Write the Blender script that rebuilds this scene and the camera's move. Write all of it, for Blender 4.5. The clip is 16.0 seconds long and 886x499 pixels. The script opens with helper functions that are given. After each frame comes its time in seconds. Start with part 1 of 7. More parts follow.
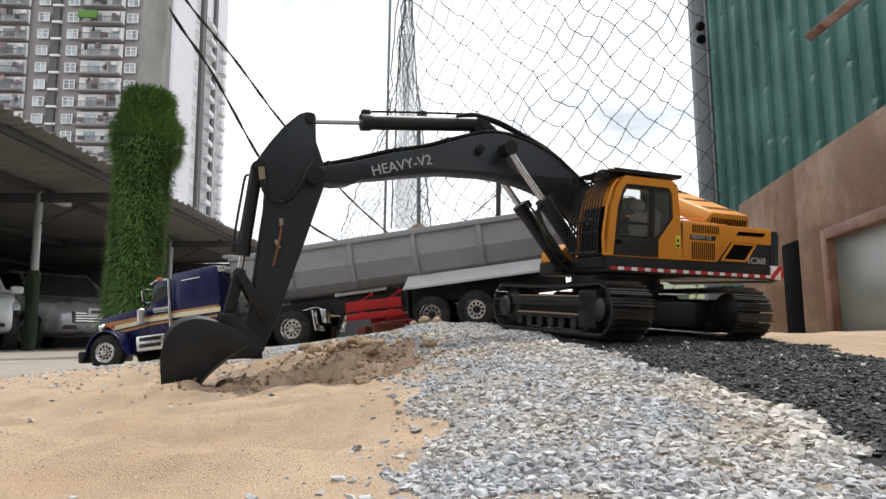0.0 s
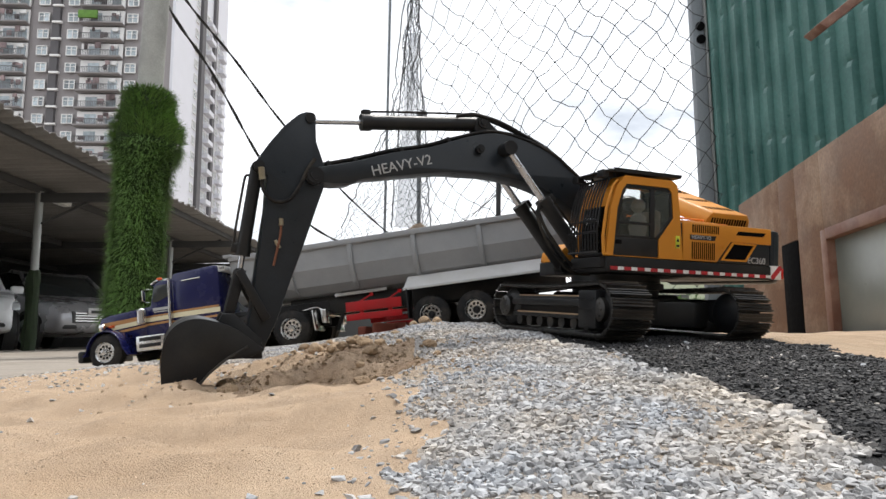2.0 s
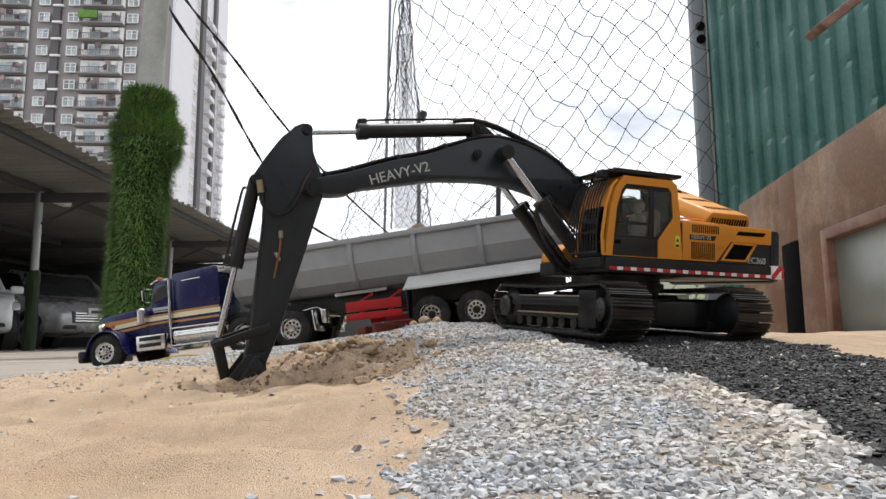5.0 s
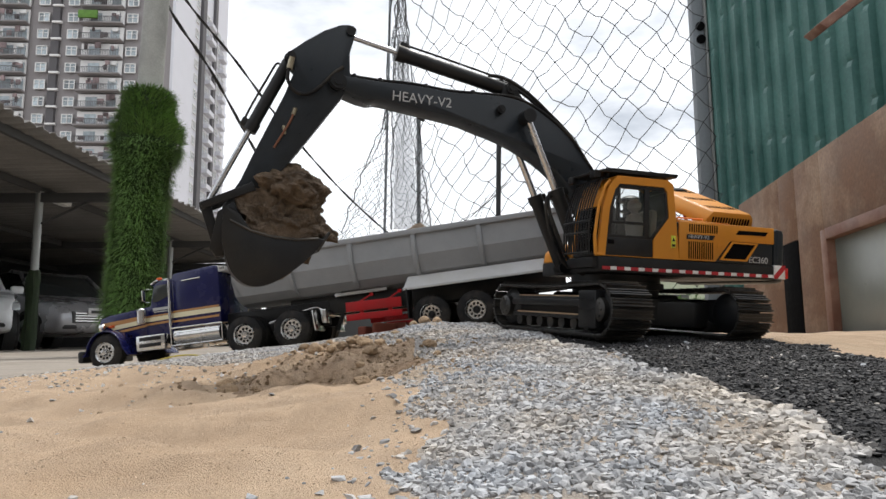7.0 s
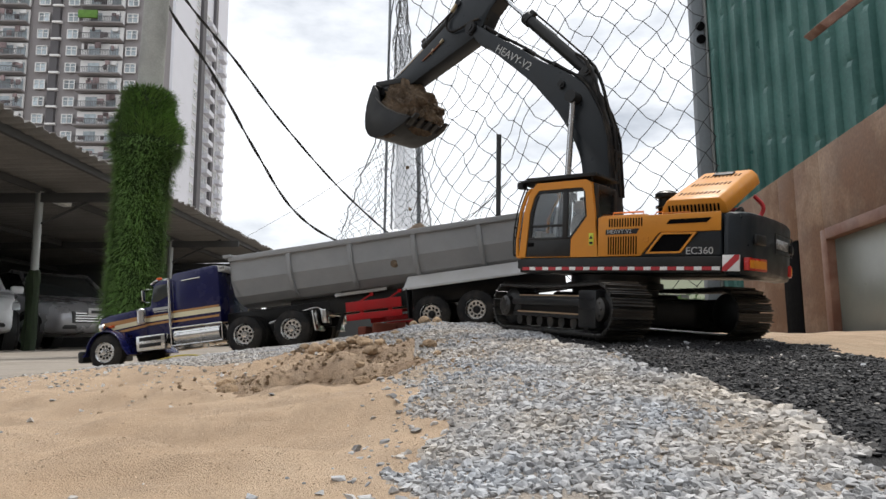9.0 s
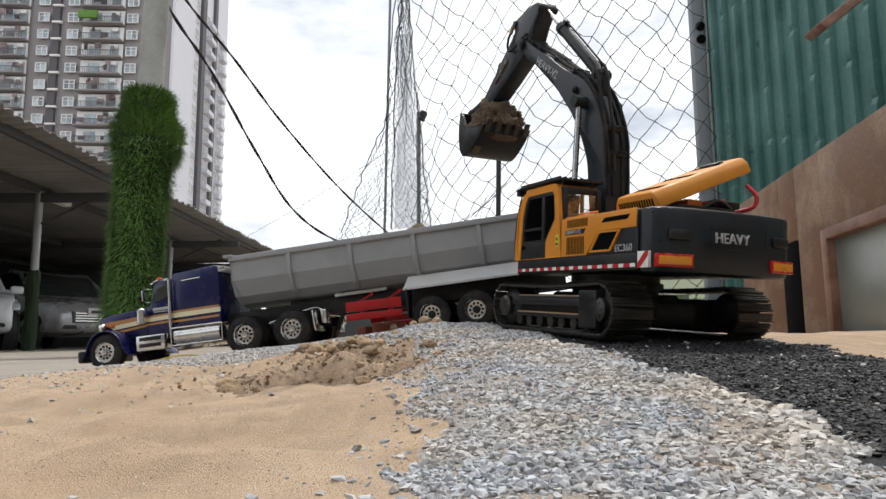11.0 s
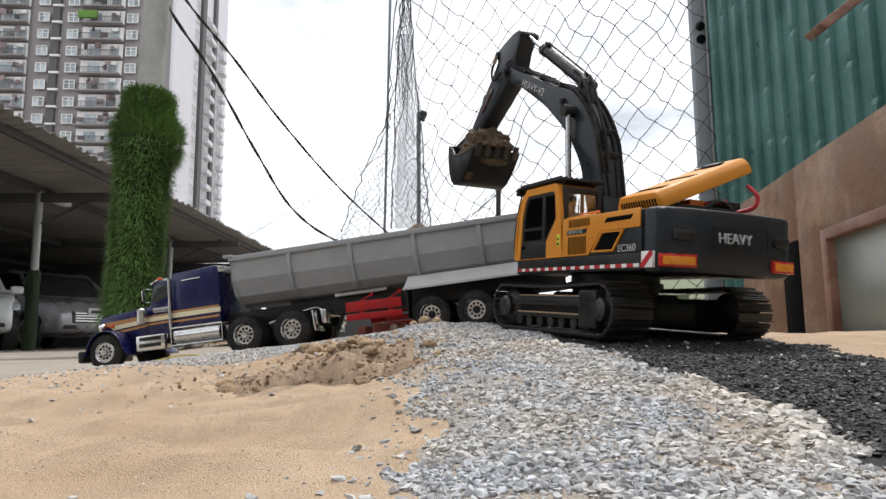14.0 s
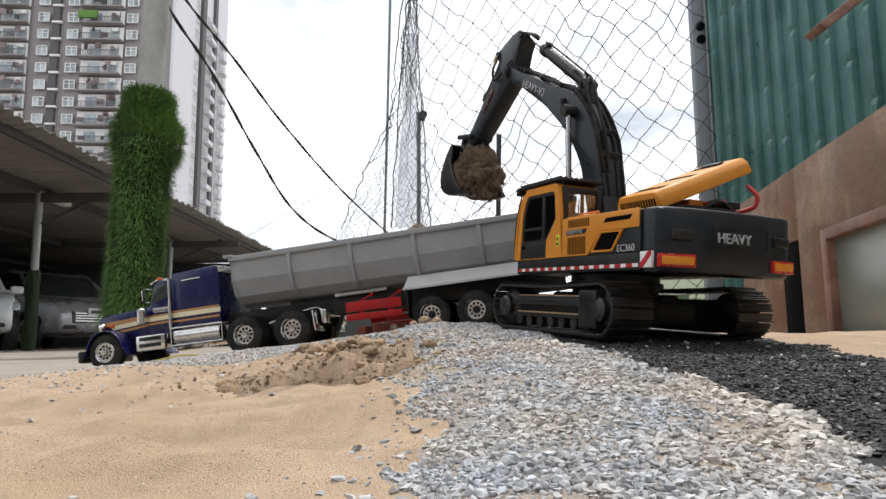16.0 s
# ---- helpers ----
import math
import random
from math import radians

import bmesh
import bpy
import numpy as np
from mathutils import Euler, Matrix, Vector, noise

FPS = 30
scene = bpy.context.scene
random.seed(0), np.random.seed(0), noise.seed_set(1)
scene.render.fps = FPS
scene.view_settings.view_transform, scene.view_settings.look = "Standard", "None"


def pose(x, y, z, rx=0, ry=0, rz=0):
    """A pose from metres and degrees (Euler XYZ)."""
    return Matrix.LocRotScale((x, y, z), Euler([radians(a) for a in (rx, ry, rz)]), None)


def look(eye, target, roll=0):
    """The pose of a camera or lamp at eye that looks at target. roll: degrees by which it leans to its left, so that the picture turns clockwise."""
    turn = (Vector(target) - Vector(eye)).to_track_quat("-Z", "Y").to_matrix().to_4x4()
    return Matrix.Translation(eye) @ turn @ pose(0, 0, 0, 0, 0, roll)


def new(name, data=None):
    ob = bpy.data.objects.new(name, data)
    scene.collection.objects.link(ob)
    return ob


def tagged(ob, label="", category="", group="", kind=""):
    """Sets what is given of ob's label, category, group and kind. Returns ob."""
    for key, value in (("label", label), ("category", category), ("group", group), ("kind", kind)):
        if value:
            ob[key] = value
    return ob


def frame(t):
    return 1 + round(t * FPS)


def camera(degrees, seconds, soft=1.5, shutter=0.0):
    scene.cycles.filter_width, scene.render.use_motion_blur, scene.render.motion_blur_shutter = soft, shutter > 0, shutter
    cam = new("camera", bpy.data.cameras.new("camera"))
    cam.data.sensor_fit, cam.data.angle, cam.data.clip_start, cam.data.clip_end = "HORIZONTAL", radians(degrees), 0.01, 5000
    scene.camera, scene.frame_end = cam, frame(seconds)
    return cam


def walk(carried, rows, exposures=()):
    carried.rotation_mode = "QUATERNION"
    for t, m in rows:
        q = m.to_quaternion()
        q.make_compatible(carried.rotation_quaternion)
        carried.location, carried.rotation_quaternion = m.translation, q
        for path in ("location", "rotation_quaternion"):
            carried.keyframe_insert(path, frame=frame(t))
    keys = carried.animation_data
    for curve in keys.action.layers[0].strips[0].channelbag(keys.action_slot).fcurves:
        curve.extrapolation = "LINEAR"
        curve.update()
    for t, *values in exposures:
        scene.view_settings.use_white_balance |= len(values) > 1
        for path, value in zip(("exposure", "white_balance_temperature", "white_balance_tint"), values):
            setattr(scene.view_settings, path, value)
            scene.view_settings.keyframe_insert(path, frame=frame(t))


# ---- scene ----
cam = camera(66.3, 16.0, soft=1.5)
EYE = pose(0, 0, 0.10, 90 + 7.7, 0, 0) @ pose(0, 0, 0, 0, 0, -0.45)
walk(cam, [(0.0, EYE), (16.0, EYE)], exposures=[(0.0, 0.43), (6.3, 0.40), (6.6, 0.35), (7.0, 0.22), (7.6, 0.12), (8.5, 0.08), (9.2, 0.15), (11.3, 0.24), (12.2, 0.36), (16.0, 0.35)])

# ---- world and sun: a bright overcast sky ----
SUN_EL, SUN_AZ = 65.0, 20.0
world = bpy.data.worlds.new("overcast_sky")
scene.world = world
world.use_nodes = True
wn, wl = world.node_tree.nodes, world.node_tree.links
wn.clear()
w_out = wn.new("ShaderNodeOutputWorld")
w_bg = wn.new("ShaderNodeBackground")
w_sky = wn.new("ShaderNodeTexSky")
w_sky.sky_type = "NISHITA"
w_sky.sun_disc = False
w_sky.sun_elevation = radians(SUN_EL)
w_sky.sun_rotation = radians(SUN_AZ)
w_gain = wn.new("ShaderNodeVectorMath")
w_gain.operation = "SCALE"
w_gain.inputs[3].default_value = 0.11
w_co = wn.new("ShaderNodeTexCoord")
w_map = wn.new("ShaderNodeMapping")
w_map.inputs["Scale"].default_value = (2.2, 2.2, 5.5)
w_noise = wn.new("ShaderNodeTexNoise")
w_noise.inputs["Scale"].default_value = 1.6
w_noise.inputs["Detail"].default_value = 7.0
w_noise.inputs["Roughness"].default_value = 0.55
w_ramp = wn.new("ShaderNodeValToRGB")
w_ramp.color_ramp.elements[0].position = 0.30
w_ramp.color_ramp.elements[0].color = (0.52, 0.56, 0.62, 1)
w_ramp.color_ramp.elements[1].position = 0.56
w_ramp.color_ramp.elements[1].color = (1.22, 1.24, 1.27, 1)
w_mix = wn.new("ShaderNodeMix")
w_mix.data_type = "RGBA"
w_mix.inputs[0].default_value = 0.90
wl.new(w_co.outputs["Generated"], w_map.inputs["Vector"])
wl.new(w_map.outputs[0], w_noise.inputs["Vector"])
wl.new(w_noise.outputs["Fac"], w_ramp.inputs[0])
wl.new(w_sky.outputs[0], w_gain.inputs[0])
wl.new(w_gain.outputs[0], w_mix.inputs[6])
wl.new(w_ramp.outputs[0], w_mix.inputs[7])
wl.new(w_mix.outputs[2], w_bg.inputs["Color"])
wl.new(w_bg.outputs[0], w_out.inputs["Surface"])
w_bg.inputs["Strength"].default_value = 1.0
sun = new("sun", bpy.data.lights.new("sun", "SUN"))
sun.data.energy = 2.3
sun.data.angle = radians(14)
sun.data.color = (1.0, 0.96, 0.9)
sun.matrix_world = look((1.2, 4.2, 7.4), (0, 1.0, 0))


# ---- mesh helpers ----
def part(name, bm, mat, parent=None, label="", m=None, smooth=True):
    """Links a bmesh as one mesh object, under a thing or a part."""
    me = bpy.data.meshes.new(name)
    bmesh.ops.recalc_face_normals(bm, faces=bm.faces)
    if smooth:
        for f in bm.faces:
            f.smooth = True
        for e in bm.edges:
            if len(e.link_faces) == 2 and e.calc_face_angle(0) > 0.6:
                e.smooth = False
    bm.to_mesh(me)
    bm.free()
    for one in (mat if isinstance(mat, (list, tuple)) else [mat]):
        me.materials.append(one)
    ob = new(name, me)
    if parent is not None:
        ob.parent = parent
    if m is not None:
        ob.matrix_basis = m
    return tagged(ob, label)


def root(name, m, label, category, group="", kind=""):
    """An Empty at a thing's base."""
    ob = new(name)
    ob.empty_display_size = 0.05
    ob.matrix_basis = m
    return tagged(ob, label, category, group, kind)


def B():
    return bmesh.new()


def box(bm, c, s, bev=0.0, m=None):
    """A box of centre c and size s, with bevelled edges."""
    tmp = bmesh.new()
    bmesh.ops.create_cube(tmp, size=1.0, matrix=Matrix.Translation(c) @ Matrix.Diagonal((*s, 1)))
    if bev:
        bmesh.ops.bevel(tmp, geom=tmp.edges[:], offset=bev, segments=2, affect="EDGES", profile=0.5)
    return join(bm, tmp, m)


def join(bm, tmp, m=None):
    """Adds tmp to bm, moved by m."""
    made = {}
    for v in tmp.verts:
        made[v] = bm.verts.new(m @ v.co if m is not None else v.co)
    for f in tmp.faces:
        try:
            g = bm.faces.new([made[v] for v in f.verts])
            g.material_index = f.material_index
        except ValueError:
            pass
    tmp.free()
    return bm


def prism(bm, pts, y0, y1, bev=0.0, axis="y", m=None):
    """An outline in x and z, given a thickness along y (or in x and y along z, y and z along x)."""
    put = {"y": lambda a, b, c: (a, c, b), "z": lambda a, b, c: (a, b, c), "x": lambda a, b, c: (c, a, b)}[axis]
    tmp = bmesh.new()
    lo = [tmp.verts.new(put(a, b, y0)) for a, b in pts]
    hi = [tmp.verts.new(put(a, b, y1)) for a, b in pts]
    n = len(pts)
    tmp.faces.new(lo)
    tmp.faces.new(hi[::-1])
    for i in range(n):
        tmp.faces.new((lo[i], hi[i], hi[(i + 1) % n], lo[(i + 1) % n]))
    bmesh.ops.recalc_face_normals(tmp, faces=tmp.faces)
    if bev:
        bmesh.ops.bevel(tmp, geom=tmp.edges[:], offset=bev, segments=2, affect="EDGES", profile=0.5)
    return join(bm, tmp, m)


def cyl(bm, a, b, r, seg=20, r2=None):
    """A capped cylinder or cone from a to b."""
    a, b = Vector(a), Vector(b)
    d = b - a
    q = d.to_track_quat("Z", "Y").to_matrix().to_4x4()
    tmp = bmesh.new()
    bmesh.ops.create_cone(tmp, cap_ends=True, segments=seg, radius1=r, radius2=r if r2 is None else r2, depth=d.length)
    return join(bm, tmp, Matrix.Translation((a + b) / 2) @ q)


def tube(bm, pts, r, seg=8):
    """A round tube along a list of points."""
    pts = [Vector(p) for p in pts]
    rings = []
    for i, p in enumerate(pts):
        d = (pts[min(i + 1, len(pts) - 1)] - pts[max(i - 1, 0)]).normalized()
        side = d.cross(Vector((0.13, 0.21, 0.97))).normalized()
        other = d.cross(side)
        rad = r[i] if isinstance(r, (list, tuple)) else r
        rings.append([bm.verts.new(p + (side * math.cos(2 * math.pi * k / seg) + other * math.sin(2 * math.pi * k / seg)) * rad) for k in range(seg)])
    for a, b in zip(rings, rings[1:]):
        for k in range(seg):
            bm.faces.new((a[k], a[(k + 1) % seg], b[(k + 1) % seg], b[k]))
    bm.faces.new(rings[0][::-1])
    bm.faces.new(rings[-1])
    return bm


def lathe(bm, prof, seg=28, m=None):
    """A profile of (along y, radius) turned round the y axis."""
    tmp = bmesh.new()
    rings = []
    for y, r in prof:
        rings.append([tmp.verts.new((r * math.cos(2 * math.pi * k / seg), y, r * math.sin(2 * math.pi * k / seg))) for k in range(seg)])
    for a, b in zip(rings, rings[1:]):
        for k in range(seg):
            tmp.faces.new((a[k], a[(k + 1) % seg], b[(k + 1) % seg], b[k]))
    tmp.faces.new(rings[0][::-1])
    tmp.faces.new(rings[-1])
    return join(bm, tmp, m)


def bez(pts, n=8):
    """A smooth line through points (Catmull-Rom)."""
    pts = [Vector(p) for p in pts]
    out = []
    for i in range(len(pts) - 1):
        p0, p1, p2, p3 = pts[max(i - 1, 0)], pts[i], pts[i + 1], pts[min(i + 2, len(pts) - 1)]
        for k in range(n):
            t = k / n
            out.append(0.5 * (2 * p1 + (p2 - p0) * t + (2 * p0 - 5 * p1 + 4 * p2 - p3) * t * t + (3 * p1 - p0 - 3 * p2 + p3) * t ** 3))
    return out + [pts[-1]]


def words(name, text, size, mat, parent, m, label, depth=0.0004):
    """Raised lettering in the built-in font, as a mesh."""
    cu = bpy.data.curves.new(name, "FONT")
    cu.body, cu.size, cu.extrude = text, size, depth
    cu.align_x = "LEFT"
    tmp = new(name, cu)
    bpy.context.view_layer.update()
    me = bpy.data.meshes.new_from_object(tmp.evaluated_get(bpy.context.evaluated_depsgraph_get()))
    bpy.data.objects.remove(tmp)
    me.materials.clear()
    me.materials.append(mat)
    ob = new(name, me)
    ob.parent = parent
    ob.matrix_basis = m
    return tagged(ob, label)


# ---- materials ----
def material(name, color, rough=0.5, metal=0.0, vary=0.12, scale=40.0, fine=600.0, bump=0.0, bump_scale=None, second=None, second_amount=0.5,
             second_scale=6.0, edge=0.15, spec=0.5, coat=0.0, per_object=0.0, per_island=0.0, space="Object"):
    """A surface with two scales of variation in colour and gloss, and fine relief."""
    mat = bpy.data.materials.new(name)
    mat.use_nodes = True
    nt = mat.node_tree
    bsdf = nt.nodes["Principled BSDF"]
    co = nt.nodes.new("ShaderNodeTexCoord")
    n1, n2 = nt.nodes.new("ShaderNodeTexNoise"), nt.nodes.new("ShaderNodeTexNoise")
    n1.inputs["Scale"].default_value, n2.inputs["Scale"].default_value = scale, fine
    n1.inputs["Detail"].default_value, n2.inputs["Detail"].default_value = 5, 3
    for nn in (n1, n2):
        nt.links.new(co.outputs[space], nn.inputs["Vector"])
    add = nt.nodes.new("ShaderNodeMath")
    add.operation = "ADD"
    nt.links.new(n1.outputs["Fac"], add.inputs[0])
    nt.links.new(n2.outputs["Fac"], add.inputs[1])
    rng = nt.nodes.new("ShaderNodeMapRange")
    rng.inputs["From Min"].default_value, rng.inputs["From Max"].default_value = 0.65, 1.35
    rng.inputs["To Min"].default_value, rng.inputs["To Max"].default_value = 1 - vary, 1 + vary
    nt.links.new(add.outputs[0], rng.inputs["Value"])
    base = nt.nodes.new("ShaderNodeRGB")
    base.outputs[0].default_value = (*color, 1)
    col = base.outputs[0]
    if second:
        n3 = nt.nodes.new("ShaderNodeTexNoise")
        n3.inputs["Scale"].default_value, n3.inputs["Detail"].default_value = second_scale, 6
        n3.inputs["Roughness"].default_value = 0.62
        nt.links.new(co.outputs[space], n3.inputs["Vector"])
        rp = nt.nodes.new("ShaderNodeMapRange")
        rp.inputs["From Min"].default_value, rp.inputs["From Max"].default_value = 0.5 - edge + (0.5 - second_amount) * 0.4, 0.5 + edge + (0.5 - second_amount) * 0.4
        nt.links.new(n3.outputs["Fac"], rp.inputs["Value"])
        mx = nt.nodes.new("ShaderNodeMix")
        mx.data_type = "RGBA"
        mx.inputs[7].default_value = (*second, 1)
        nt.links.new(rp.outputs[0], mx.inputs[0])
        nt.links.new(col, mx.inputs[6])
        col = mx.outputs[2]
    val = rng.outputs[0]
    for amount, node, out in ((per_object, "ShaderNodeObjectInfo", "Random"), (per_island, "ShaderNodeNewGeometry", "Random Per Island")):
        if amount:
            info = nt.nodes.new(node)
            r2_ = nt.nodes.new("ShaderNodeMapRange")
            r2_.inputs["To Min"].default_value, r2_.inputs["To Max"].default_value = 1 - amount, 1 + amount
            nt.links.new(info.outputs[out], r2_.inputs["Value"])
            mul = nt.nodes.new("ShaderNodeMath")
            mul.operation = "MULTIPLY"
            nt.links.new(val, mul.inputs[0])
            nt.links.new(r2_.outputs[0], mul.inputs[1])
            val = mul.outputs[0]
    sc = nt.nodes.new("ShaderNodeVectorMath")
    sc.operation = "SCALE"
    nt.links.new(col, sc.inputs[0])
    nt.links.new(val, sc.inputs[3])
    nt.links.new(sc.outputs[0], bsdf.inputs["Base Color"])
    rr = nt.nodes.new("ShaderNodeMapRange")
    rr.inputs["From Min"].default_value, rr.inputs["From Max"].default_value = 0.3, 0.7
    rr.inputs["To Min"].default_value, rr.inputs["To Max"].default_value = max(0.02, rough - 0.09), min(1, rough + 0.09)
    nt.links.new(n1.outputs["Fac"], rr.inputs["Value"])
    nt.links.new(rr.outputs[0], bsdf.inputs["Roughness"])
    bsdf.inputs["Metallic"].default_value = metal
    bsdf.inputs["Specular IOR Level"].default_value = spec
    bsdf.inputs["Coat Weight"].default_value = coat
    bsdf.inputs["Coat Roughness"].default_value = 0.12
    if bump:
        bp = nt.nodes.new("ShaderNodeBump")
        bp.inputs["Strength"].default_value = min(1.0, bump)
        bp.inputs["Distance"].default_value = bump_scale or 0.001
        nt.links.new(add.outputs[0], bp.inputs["Height"])
        nt.links.new(bp.outputs[0], bsdf.inputs["Normal"])
    return mat


def glass_mat(name, tint, alpha):
    """Thin clear glass: mostly see-through, with gloss."""
    mat = bpy.data.materials.new(name)
    mat.use_nodes = True
    nt = mat.node_tree
    nt.nodes.clear()
    out = nt.nodes.new("ShaderNodeOutputMaterial")
    tr = nt.nodes.new("ShaderNodeBsdfTransparent")
    tr.inputs[0].default_value = (*tint, 1)
    gl = nt.nodes.new("ShaderNodeBsdfGlossy")
    gl.inputs["Roughness"].default_value = 0.06
    fr = nt.nodes.new("ShaderNodeFresnel")
    fr.inputs["IOR"].default_value = 1.5
    ad = nt.nodes.new("ShaderNodeMath")
    ad.operation = "ADD"
    ad.inputs[1].default_value = alpha
    nt.links.new(fr.outputs[0], ad.inputs[0])
    mx = nt.nodes.new("ShaderNodeMixShader")
    nt.links.new(ad.outputs[0], mx.inputs[0])
    nt.links.new(tr.outputs[0], mx.inputs[1])
    nt.links.new(gl.outputs[0], mx.inputs[2])
    nt.links.new(mx.outputs[0], out.inputs[0])
    return mat


BLACK = material("black_grey_paint", (0.011, 0.012, 0.014), 0.42, vary=0.25, second=(0.020, 0.020, 0.019), second_scale=14, second_amount=0.4, spec=0.3)
SLATE = material("slate_paint", (0.015, 0.020, 0.026), 0.36, vary=0.2, second=(0.018, 0.021, 0.024), second_scale=11, second_amount=0.35, spec=0.3)
DARKMETAL = material("track_steel", (0.032, 0.032, 0.032), 0.42, 0.4, vary=0.3, second=(0.085, 0.076, 0.064), second_scale=45, second_amount=0.30)
RUBBER = material("black_rubber", (0.010, 0.010, 0.011), 0.75, spec=0.25, vary=0.25, scale=90, second=(0.05, 0.044, 0.036), second_scale=30, second_amount=0.28)
YELLOW = material("yellow_paint", (0.62, 0.245, 0.018), 0.52, vary=0.07, second=(0.55, 0.215, 0.02), second_scale=9, coat=0.03, spec=0.4)
ORANGE = material("orange_plastic", (0.75, 0.22, 0.03), 0.4, vary=0.05)
REDP = material("red_paint", (0.40, 0.010, 0.014), 0.5, spec=0.2, vary=0.12, second=(0.30, 0.02, 0.02), second_scale=25)
REDSTRIPE = material("red_sticker", (0.42, 0.02, 0.03), 0.4, vary=0.05)
WHITE = material("white_sticker", (0.75, 0.75, 0.74), 0.45, vary=0.04)
LETTER = material("white_lettering", (0.42, 0.43, 0.44), 0.5, vary=0.05)
CREAM = material("cream_sticker", (0.72, 0.66, 0.46), 0.4, vary=0.05)
TAN = material("tan_sticker", (0.40, 0.20, 0.07), 0.45, vary=0.06)
BLUE = material("dark_blue_gloss_paint", (0.008, 0.010, 0.066), 0.24, vary=0.1, coat=0.2, spec=0.35)
CHROME = material("chrome", (0.62, 0.62, 0.61), 0.20, 1.0, vary=0.05)
STEEL = material("polished_rod_steel", (0.55, 0.56, 0.58), 0.25, 1.0, vary=0.06)
GREYP = material("light_grey_body_paint", (0.235, 0.25, 0.265), 0.5, vary=0.06, second=(0.275, 0.285, 0.295), second_scale=5, second_amount=0.5)
LIGHTGREY = material("pale_grey_paint", (0.50, 0.51, 0.52), 0.45, vary=0.05, second=(0.44, 0.44, 0.43), second_scale=12)
BRASS = material("brass_fitting", (0.35, 0.31, 0.22), 0.35, 0.8)
REDHOSE = material("red_cable", (0.5, 0.03, 0.04), 0.45)
COPPER = material("copper_pipe", (0.20, 0.085, 0.05), 0.5, 0.4)
LABEL = material("yellow_green_label", (0.55, 0.60, 0.05), 0.5, vary=0.04)
SEATBEIGE = material("beige_cab_trim", (0.42, 0.36, 0.29), 0.6)
FIGURE = material("pale_figure_plastic", (0.55, 0.52, 0.48), 0.6)
GLASS = glass_mat("clear_glass", (0.86, 0.88, 0.88), 0.03)
LENS = material("amber_red_lens", (0.65, 0.10, 0.02), 0.25, vary=0.05)
AMBER = material("amber_lens", (0.72, 0.27, 0.02), 0.3, vary=0.1)
REDREFL = material("red_reflector", (0.50, 0.02, 0.015), 0.3, vary=0.05)
DIRT = material("damp_sandy_soil", (0.115, 0.080, 0.052), 0.95, vary=0.45, scale=120, fine=900, bump=1.0, bump_scale=0.005, second=(0.235, 0.170, 0.112), second_scale=26, second_amount=0.40)
SANDLUMP = material("sand_lump", (0.40, 0.285, 0.18), 0.95, vary=0.3, scale=80, fine=700, bump=1.0, bump_scale=0.003, per_object=0.25)


# ---- the ground: sand, gravel ramp, asphalt and the yard ----
def softmin(a, b, k=0.012):
    h = np.clip(0.5 + 0.5 * (b - a) / k, 0, 1)
    return b * (1 - h) + a * h - k * h * (1 - h)


def smooth(t):
    t = np.clip(t, 0, 1)
    return t * t * (3 - 2 * t)


def waves(x, y):
    """Gentle irregular swells."""
    return (np.sin(7.1 * x + 2.3 * y + 0.4) * np.sin(5.3 * y - 3.1 * x + 1.7) + 0.5 * np.sin(17 * x - 9 * y + 2) * np.sin(13 * y + 8 * x)
            + 0.35 * np.sin(31 * x + 22 * y) * np.sin(27 * y - 35 * x + 1))


_lat = np.random.default_rng(77).random((256, 256)) * 2 - 1


def rough(x, y):
    """Smooth irregular relief between -1 and 1, one unit to a lump."""
    x, y = np.asarray(x, float) + 900.0, np.asarray(y, float) + 900.0
    i, j = np.floor(x).astype(int), np.floor(y).astype(int)
    u, v = smooth(x - i), smooth(y - j)
    a, b, c, d = _lat[i % 256, j % 256], _lat[(i + 1) % 256, j % 256], _lat[i % 256, (j + 1) % 256], _lat[(i + 1) % 256, (j + 1) % 256]
    return (a * (1 - u) + b * u) * (1 - v) + (c * (1 - u) + d * u) * v


